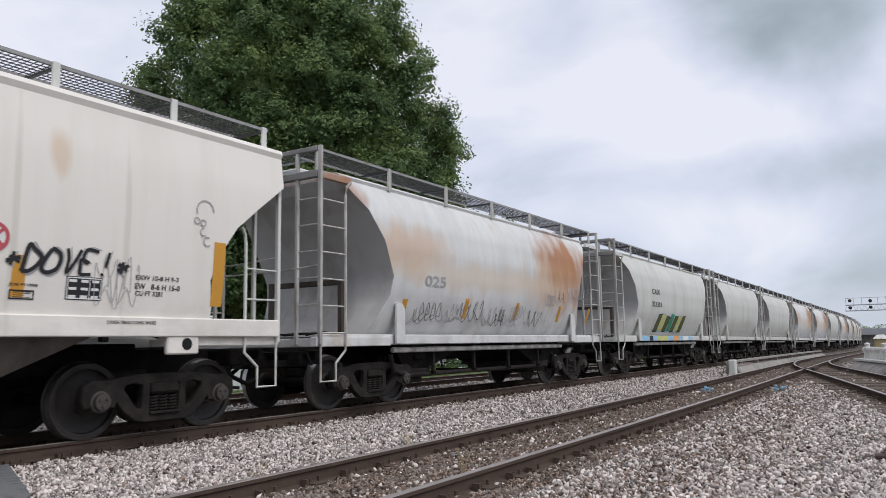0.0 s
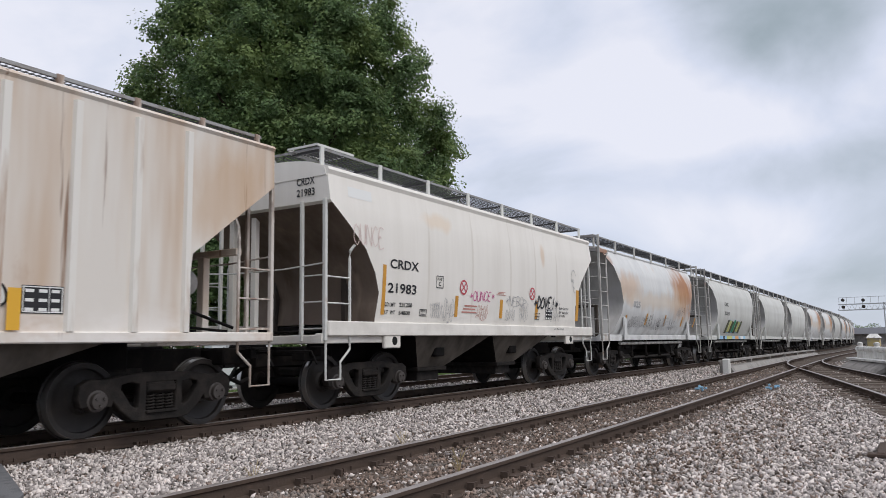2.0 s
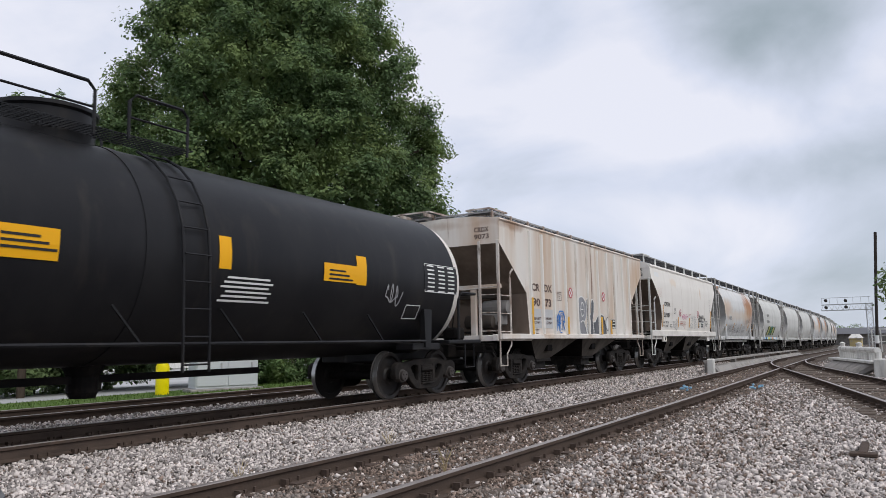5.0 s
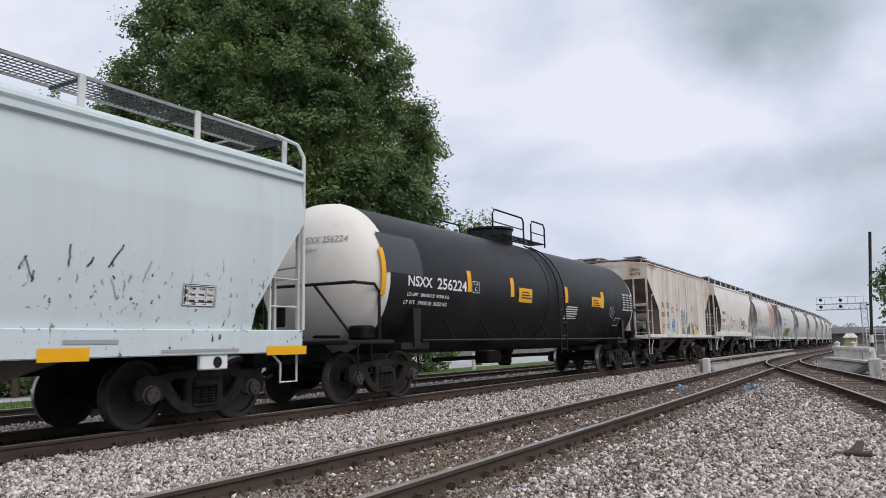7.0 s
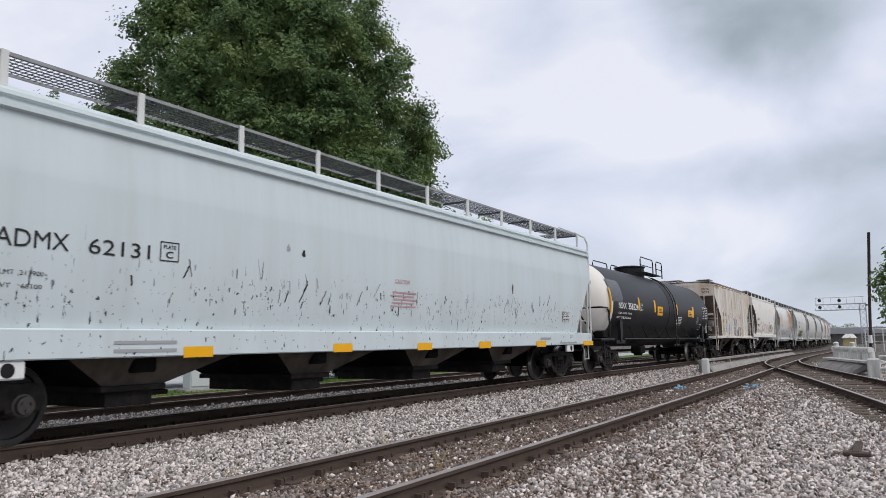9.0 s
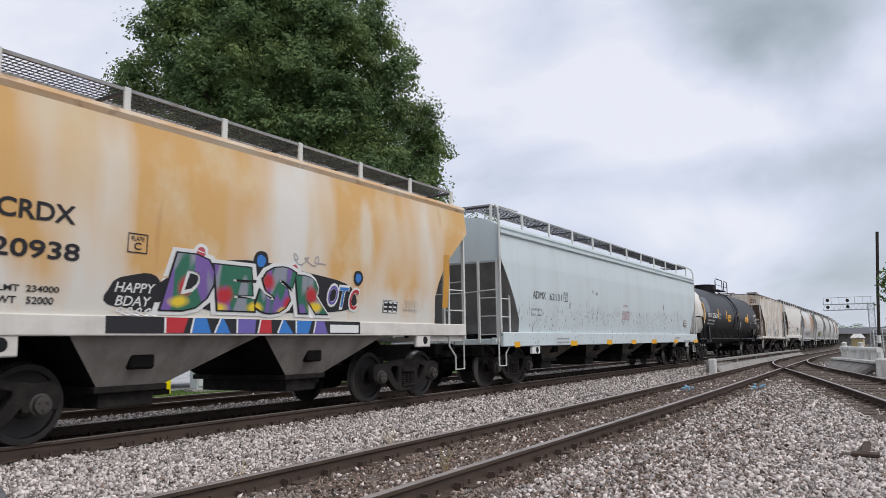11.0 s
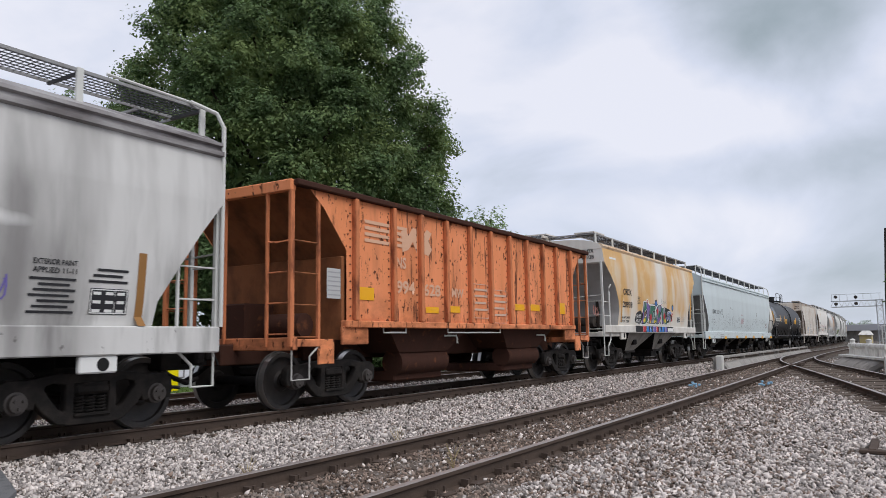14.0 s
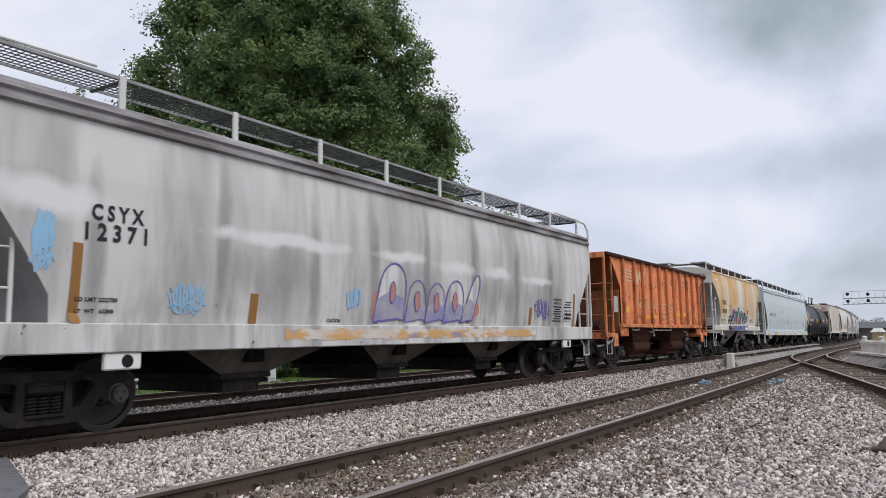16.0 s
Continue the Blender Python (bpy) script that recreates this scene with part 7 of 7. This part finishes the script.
for t in (0.1, 2.4):
    x, y, z = along_wall(t, 0, 0)
    part("newel", Shape().lathe([(0.08, 0.13), (0.66, 0.13), (0.72, 0.08), (0.82, 0.1), (0.86, 0.02)], 12, (x, y, 0), "z"), white_wall, wall, smooth=True)
post = thing("bridge_post", "white square concrete post beside the branch track", "post")
part("shaft", Shape().slab(26.8, 27.2, -9.12, -8.75, -0.35, 0.36, 0.04), white_wall, post)
s = Shape()
for z in (0.05, 0.42):
    s.tube([(26.9, -9.1, z), (25.6, -10.2, z)], 0.045, 8)
s.tube([(26.4, -9.5, -0.3), (26.4, -9.5, 0.5)], 0.06, 8)
part("pipe_rail", s, white_wall, post)

# ---- signals, poles, far buildings ----
galv = material("galvanised_steel", (0.45, 0.46, 0.47), 0.5, 0.4)
pole_wood = material("pole_wood", (0.045, 0.038, 0.034), 0.9, bump=0.3, bump_scale=20)
signal = thing("signal_bridge", "galvanised cantilever signal bridge with four black signal heads", "railway signal")
s = Shape()
for dx in (-0.35, 0.35):
    for dy in (-0.35, 0.35):
        s.box(110 + dx - 0.05, 110 + dx + 0.05, -6.75 + dy - 0.05, -6.75 + dy + 0.05, -1.2, 5.3)
for k in range(8):
    z = -1.0 + 0.78 * k
    s.tube([(109.65, -7.1, z), (109.65, -6.4, z + 0.75)], 0.03, 4).tube([(110.35, -7.1, z + 0.75), (110.35, -6.4, z)], 0.03, 4)
part("mast", s, galv, signal)
s = Shape()
for z in (4.45, 5.2):
    for dx in (-0.35, 0.35):
        s.box(110 + dx - 0.05, 110 + dx + 0.05, -7.2, -1.3, z - 0.05, z + 0.05)
for k in range(9):
    y = -7.0 + 0.64 * k
    s.tube([(109.65, y, 4.45), (109.65, y + 0.32, 5.2), (109.65, y + 0.64, 4.45)], 0.03, 4)
for k in range(7):
    s.box(109.6, 109.65, -1.4 - 0.9 * k - 0.02, -1.4 - 0.9 * k + 0.02, 5.2, 6.1)
s.box(109.6, 109.65, -7.0, -1.4, 6.05, 6.1)
part("truss_arm", s, galv, signal)
for y, z in ((-1.88, 5.75), (-1.88, 4.84), (-4.18, 5.65), (-4.18, 4.83)):
    h = part("signal_head", Shape().lathe([(109.25, 0.19), (109.3, 0.21), (109.5, 0.21), (109.5, 0.1)], 18, (0, y, z), "x"), pole_wood, signal, "round black signal target")
    part("signal_hood", Shape().lathe([(108.95, 0.13), (109.25, 0.15)], 12, (0, y, z), "x"), pole_wood, h)

pole = thing("utility_pole", "tall dark wooden utility pole with a white band", "utility pole")
part("shaft", Shape().tube([(60.0, -8.2, -0.6), (60.0, -8.45, 4.0), (60.0, -8.74, 8.3)], 0.10, 10), pole_wood, pole)
part("marker_band", Shape().lathe([(0.55, 0.13), (1.1, 0.13)], 12, (60.0, -8.27, 0), "z"), letter_white, pole)

shed_gray = material("shed_roof_gray", (0.13, 0.13, 0.14), 0.7)
red_fascia = material("house_trim", (0.35, 0.2, 0.14), 0.7)
shed = thing("warehouse", "long low dark gray warehouse in the distance", "building")
part("wall", Shape().slab(205, 230, -60, 8.0, -1.3, 1.6, 0.05), gray_wall, shed)
part("roof", Shape().prism([(203, 1.6), (217, 3.2), (232, 1.6)], -61, 9.0), shed_gray, shed)
house = thing("house", "small low house with a pale roof and yellow wall", "house")
part("wall", Shape().slab(150, 155, -4.2, -2.3, -0.8, 0.75, 0.05), material("yellow_wall", (0.52, 0.42, 0.20), 0.8, layers=(((0.40, 0.36, 0.30), (0.8, 0.8, 2), 0.45, 0.6, 0.9, 3, 0, 0),)), house)
part("roof", Shape().add([(149.7, -4.4, 0.7), (155.3, -4.4, 0.7), (155.3, -2.1, 0.7), (149.7, -2.1, 0.7), (150.6, -3.8, 1.45), (154.4, -3.8, 1.45), (154.4, -2.7, 1.45), (150.6, -2.7, 1.45)], [(0, 1, 5, 4), (1, 2, 6, 5), (2, 3, 7, 6), (3, 0, 4, 7), (4, 5, 6, 7), (0, 3, 2, 1)]), white_wall, house)
fence = thing("pipe_fence", "white pipe fence along the far embankment", "fence")
for k in range(14):
    part("post", Shape().tube([(84.0, -7.4 - 0.75 * k, -0.7), (84.0, -7.4 - 0.75 * k, 1.7)], 0.05, 6), white_wall, fence)
for z in (0.5, 1.1, 1.7):
    part("rail_bar", Shape().tube([(84.0, -7.4, z), (84.0, -17.5, z)], 0.045, 6), white_wall, fence)

# ---- behind the train ----
def slope_sheet_between(y0, y1, x0, x1, lift, n):
    s = Shape()
    rows = [y0 + (y1 - y0) * i / n for i in range(n + 1)]
    return s.add([(x, y, GROUND_Z + bank(y) + lift) for y in rows for x in (x0, x1)], [(2 * i, 2 * i + 1, 2 * i + 3, 2 * i + 2) for i in range(n)])


s = slope_sheet_between(13, 110, -40, 140, 0.03, 12)
tagged(part("parking_lot", s, lot_mat), "pale concrete parking lot behind the tracks", "pavement", kind="structure")
s = slope_sheet_between(6.3, 13.2, -30, 75, 0.05, 6)
tagged(part("lawn", s, grass_mat), "strip of mown green grass beside the tracks", "grass", kind="structure")
rng = np.random.default_rng(8)
g = Shape()
for i in range(5000):
    x, y = rng.uniform(3, 26), rng.uniform(6.4, 12.4)
    gz = GROUND_Z + bank(y) + 0.045
    h, t = rng.uniform(0.04, 0.09), rng.uniform(0, 6.28)
    c, d2 = 0.012 * math.cos(t), 0.012 * math.sin(t)
    g.add([(x - c, y - d2, gz), (x + c, y + d2, gz), (x + d2 * 3, y - c * 3, gz + h)], [(0, 1, 2)])
tagged(part("grass_blades", g, grass_mat), "short green grass blades on the lawn", "grass", kind="stuff")

car_paint = material("suv_paint", (0.015, 0.016, 0.02), 0.25)
glass_dark = material("tinted_glass", (0.03, 0.035, 0.04), 0.08)
suv = thing("parked_suv", "dark parked sport utility vehicle on the lot", "car", pose(31.0, 44.5, GROUND_Z + bank(44.5) + 0.03, 0, 0, -30))
side = [(-2.3, 0.45), (-2.3, 0.95), (-2.15, 1.1), (-1.75, 1.62), (0.55, 1.68), (1.15, 1.12), (2.1, 1.0), (2.3, 0.8), (2.3, 0.4), (1.85, 0.36), (-1.9, 0.36)]
part("body", Shape().prism(side, -0.92, 0.92), car_paint, suv)
for y in (-0.925, 0.925):
    part("side_window", Shape().prism([(-1.75, 1.15), (-1.6, 1.52), (0.45, 1.57), (0.9, 1.15)], y - 0.006, y + 0.006), glass_dark, suv)
    for x in (-1.4, 1.45):
        w = part("wheel", Shape().lathe([(-0.11, 0.2), (-0.12, 0.33), (-0.09, 0.36), (0.09, 0.36), (0.12, 0.33), (0.11, 0.2)], 24, (x, y, 0.36)), BLACK_MAT, suv)
        part("rim", Shape().lathe([(-0.128, 0.02), (-0.125, 0.2), (0.125, 0.2), (0.128, 0.02)], 12, (x, y, 0.36)), galv, w)
part("headlight", Shape().slab(2.2, 2.32, -0.85, -0.5, 0.72, 0.9, 0.03), letter_white, suv)
part("headlight", Shape().slab(2.2, 2.32, 0.5, 0.85, 0.72, 0.9, 0.03), letter_white, suv)

cab = thing("utility_cabinet", "light gray metal equipment cabinet beside the rear track", "cabinet", pose(16.6, 8.7, -0.3, 0, 0, -28))
cab_paint = material("cabinet_paint", (0.58, 0.60, 0.62), 0.5)
part("body", Shape().slab(-0.95, 0.95, -0.5, 0.5, 0.1, 1.45, 0.03), cab_paint, cab)
part("plinth", Shape().slab(-1.1, 1.1, -0.6, 0.6, 0.0, 0.12, 0.02), gray_wall, cab)
for x in (-0.47, 0.47):
    dr = part("door", Shape().slab(x - 0.44, x + 0.44, -0.53, -0.5, 0.2, 1.35, 0.01), cab_paint, cab)
    part("handle", Shape().slab(x + 0.25, x + 0.30, -0.56, -0.53, 0.7, 0.9, 0.008), galv, dr)
bol = thing("bollard", "yellow round-topped bollard beside the cabinet", "bollard", pose(14.45, 8.85, -0.3))
part("sleeve", Shape().lathe([(0.0, 0.19), (0.85, 0.19), (0.93, 0.15), (0.97, 0.05), (0.975, 0.0)], 24, axis="z"), material("bollard_yellow", (0.78, 0.66, 0.0), 0.4), bol, smooth=True)
sign = thing("lot_sign", "small dark sign on a post at the lot's edge", "sign", pose(12.9, 9.7, -0.33, 0, 0, -40))
part("post", Shape().tube([(0, 0, 0), (0, 0, 0.5)], 0.03, 6), pole_wood, sign)
part("board", Shape().slab(-0.16, 0.16, -0.02, 0.02, 0.28, 0.62, 0.008), frame_steel, sign)
stop = thing("marker_post", "short white marker post beside the rear track", "post", pose(30.5, 7.2, -0.3))
part("shaft", Shape().lathe([(0.0, 0.09), (0.8, 0.09), (0.88, 0.05)], 10, axis="z"), white_wall, stop)
shop = thing("shop_building", "low pale shop building beyond the lot", "building")
part("wall", Shape().slab(40, 100, 80, 92, -1.9, 2.2, 0.05), white_wall, shop)
part("roof", Shape().slab(39.6, 100.4, 79.6, 92.4, 2.2, 2.6, 0.05), shed_gray, shop)
for k in range(9):
    w = part("window", Shape().slab(42 + 6 * k, 45.4 + 6 * k, 79.9, 80.02, -0.8, 1.3, 0.03), red_fascia, shop)
    part("pane", Shape().box(42.1 + 6 * k, 45.3 + 6 * k, 79.87, 79.9, -0.7, 1.2), glass_dark, w)

# ---- trees ----
leaf_dark = material("oak_leaf", (0.120, 0.185, 0.080), 0.6, island=0.5, glow_through=0.38, layers=(((0.23, 0.30, 0.11), (0.45, 0.45, 0.45), 0.45, 0.62, 0.9, 4, 0, 0),))
leaf_pale = material("pale_leaf", (0.22, 0.31, 0.14), 0.6, island=0.45, glow_through=0.3, layers=(((0.12, 0.16, 0.06), (0.5, 0.5, 0.5), 0.45, 0.65, 0.8, 3, 0, 0),))
bark = material("tree_bark", (0.07, 0.055, 0.042), 0.95, layers=(((0.035, 0.028, 0.022), (6, 6, 1), 0.45, 0.7, 0.8, 5, 0, 0),), bump=0.6, bump_scale=10)


def leaf_cloud(name, pos, out, leaf, mat, parent, rng, width=0.26):
    """Leaves at given places, each facing roughly outwards and up."""
    n = len(pos)
    face = out * 0.8 + np.array([0, 0, 0.75]) + rng.normal(size=(n, 3)) * 0.55
    face /= np.linalg.norm(face, axis=1)[:, None]
    a = np.cross(face, rng.normal(size=(n, 3)))
    a /= np.linalg.norm(a, axis=1)[:, None]
    b = np.cross(face, a)
    ln = leaf * rng.uniform(0.7, 1.35, (n, 1))
    v = np.stack([pos - a * ln * 0.5, pos + b * ln * width, pos + a * ln * 0.5, pos - b * ln * width], 1)
    me = bpy.data.meshes.new(name)
    me.vertices.add(4 * n)
    me.vertices.foreach_set("co", v.reshape(-1))
    me.loops.add(4 * n)
    me.loops.foreach_set("vertex_index", np.arange(4 * n))
    me.polygons.add(n)
    me.polygons.foreach_set("loop_start", np.arange(0, 4 * n, 4))
    me.update()
    me.validate()
    me.materials.append(mat)
    return part(name, me, None, parent)


def tree(name, label, x, y, ground, shape, lobes, tufts, leaves, leaf, mat, seed, lobe_r=1.5, tuft_r=0.5, trunk=0.4, inner=0):
    """shape: heights and radii of the crown. Tapered trunk, limbs, and leaves in tufts that sit on rounded lobes."""
    rng = np.random.default_rng(seed)
    hs, rs = np.array([p[0] for p in shape], float), np.array([p[1] for p in shape], float)
    ob = thing(name, label, "tree", pose(x, y, ground))
    top = hs[-1]
    grid = np.linspace(hs[0], top, 200)
    w = np.interp(grid, hs, rs) + 0.4
    h = np.sort(rng.choice(grid, lobes, p=w / w.sum()))
    ang = np.arange(lobes) * 2.399963 + rng.uniform(-0.5, 0.5, lobes)
    lr = lobe_r * rng.uniform(0.6, 1.3, lobes)
    rad = np.maximum(0.0, np.interp(h, hs, rs) - 0.75 * lr + rng.uniform(-0.7, 0.35, lobes) * lobe_r)
    rad = np.where(rng.random(lobes) < 0.14, rad * 0.55, rad)
    c = np.stack([rad * np.cos(ang), rad * np.sin(ang), h], 1)
    axis = np.array([0.0, 0.0, 1.0])
    out = c * np.array([1, 1, 0]) / np.maximum(0.3, np.linalg.norm(c[:, :2], axis=1))[:, None] + 0.45 * axis
    s = Shape()
    for k in range(5):
        z0, z1 = top * (0.18 * k) - 0.2, top * (0.18 * k + 0.2)
        s.tube([(0.06 * math.sin(k), 0.05 * k, z0), (0.06 * math.sin(k + 1), 0.05 * (k + 1), z1)], trunk * (1 - 0.18 * k), 9)
    part("trunk", s, bark, ob)
    for i in range(0, lobes, max(1, lobes // 46)):
        p = Vector(c[i] + 0.3 * out[i])
        b = Vector((0, 0, max(1.2, min(p.z * 0.6, top * 0.75))))
        m = b.lerp(p, 0.5) + Vector((0, 0, 0.5))
        part("limb", Shape().tube([b, m], trunk * 0.22, 5).tube([m, p], trunk * 0.12, 5), bark, ob)
    # tufts on the outer and upper side of each lobe
    d = rng.normal(size=(lobes, tufts, 3)) + 0.75 * out[:, None]
    d /= np.linalg.norm(d, axis=2)[:, :, None]
    tc = c[:, None] + d * lr[:, None, None] * rng.uniform(0.7, 1.12, (lobes, tufts, 1)) * np.array([1, 1, 0.85])
    tr = tuft_r * rng.uniform(0.55, 1.35, (lobes, tufts))
    q = np.clip(rng.normal(size=(lobes, tufts, leaves, 3)), -1.6, 1.6) * 0.5
    q += d[:, :, None] * rng.uniform(-0.9, 0.7, (lobes, tufts, leaves, 1))
    pos = tc[:, :, None] + q * tr[:, :, None, None] * np.array([1, 1, 0.8])
    face = np.broadcast_to(d[:, :, None], pos.shape)
    pos, face = pos.reshape(-1, 3), face.reshape(-1, 3)
    if inner:
        ih = rng.uniform(hs[0] + 0.5, top - 2.0, inner)
        ia, ir = rng.uniform(0, math.tau, inner), np.interp(ih, hs, rs) * np.sqrt(rng.uniform(0.05, 0.42, inner))
        ip = np.stack([ir * np.cos(ia), ir * np.sin(ia), ih], 1)
        leaf_cloud("inner_leaves", ip, rng.normal(size=(inner, 3)), leaf * 2.6, mat, ob, rng, 0.4)
    leaf_cloud("crown", pos, face, leaf, mat, ob, rng)
    return ob


tree("oak_tree", "large dense dark green oak tree behind the tracks", 27.9, 17.6, -0.65, [(2.5, 5.8), (5, 7.9), (8, 8.9), (11, 8.9), (13.5, 8.2), (15.5, 7.3), (17.5, 6.2), (19.5, 4.8), (21.5, 3.5), (23.5, 2.0), (24.6, 0.8)], 230, 22, 88, 0.185, leaf_dark, 11, 1.45, 0.50, 0.55, 16000)
tree("tree", "slender pale green tree beyond the lot", 17.4, 21.3, -0.9, [(4.0, 1.2), (7, 1.9), (9.5, 2.4), (11.6, 2.0), (12.9, 0.4)], 26, 9, 70, 0.19, leaf_pale, 12, 0.75, 0.34, 0.16)
tree("tree", "wide green tree beside the oak", 22.3, 29.2, -1.2, [(0.6, 3.2), (4, 4.4), (7, 4.0), (9, 2.4), (10.4, 0.6)], 60, 14, 60, 0.27, leaf_pale, 13, 1.4, 0.55, 0.3, 1500)
tree("tree", "bushy green tree at the back of the lot", 17.6, 25.0, -1.1, [(0.6, 3.0), (3.5, 4.2), (6.5, 3.8), (9.4, 1.2)], 44, 14, 60, 0.24, leaf_pale, 14, 1.2, 0.5, 0.25, 1200)
tree("tree", "dark green tree at the back of the lot", 27.5, 32.5, -1.3, [(0.8, 4.5), (5, 5.6), (9.0, 4.8), (12.5, 1.2)], 60, 12, 60, 0.3, leaf_dark, 18, 1.5, 0.6, 0.3, 1200)
tree("tree", "small pale green tree in the distance", 53.0, 19.0, -0.9, [(2.5, 2.6), (6, 3.6), (9.5, 2.8), (12.2, 0.6)], 30, 8, 20, 0.28, leaf_pale, 15, 1.0, 0.5, 0.25)
tree("tree", "green tree at the edge of the embankment", 45.0, -11.75, -0.2, [(1.6, 1.8), (3.0, 2.6), (4.6, 2.9), (5.8, 2.2), (7.0, 0.5)], 34, 9, 36, 0.24, leaf_dark, 16, 0.8, 0.4, 0.2)
for x, y, h in ((21.0, 12.6, 2.2), (23.4, 12.0, 2.6), (26.0, 11.4, 2.3), (28.6, 10.9, 2.5), (31.0, 10.5, 2.1), (25.0, 14.5, 3.2), (30.0, 13.6, 3.0)):
    tree("shrub", "dense dark green shrub under the oak", x, y, GROUND_Z + bank(y), [(0.1, 1.3), (h * 0.5, 1.6), (h * 0.85, 1.1), (h, 0.3)], 24, 8, 40, 0.16, leaf_dark, int(x * 3), 0.6, 0.3, 0.06)
rng = np.random.default_rng(21)
g = Shape()
for i in range(16000):
    y = rng.uniform(-60, 30)
    x = 262 + rng.uniform(0, 14)
    top = 3.9 + 1.0 * math.sin(y * 0.35) + 0.8 * math.sin(y * 0.9 + 1)
    z = rng.uniform(-1.2, top)
    a, b = rng.normal(size=3) * 0.24, rng.normal(size=3) * 0.24
    g.add([(x, y, z), (x + a[0], y + a[1], z + a[2]), (x + b[0], y + b[1], z + b[2])], [(0, 1, 2)])
tagged(part("far_woods", g, leaf_dark), "low dark green line of trees on the horizon", "woods", kind="stuff")


# ---- what moves ----
def car_pose(s, t):
    x, y, z, turn = on_line(s + along(t))
    ahead, behind = on_line(s + along(t) + 4), on_line(s + along(t) - 4)
    pitch = -math.degrees(math.atan2(ahead[2] - behind[2], 8))
    return pose(x, y, z, 0, pitch, turn)


def motions():
    for car, s in TRAIN:
        walk(car, [(0.5 * i, car_pose(s, 0.5 * i)) for i in range(33)])
    for axle, x in rolling:
        walk(axle, [(0.1 * i, Matrix.Translation((x, 0, WHEEL_R)) @ Matrix.Rotation(along(0.1 * i) / WHEEL_R, 4, "Y")) for i in range(161)])


motions()
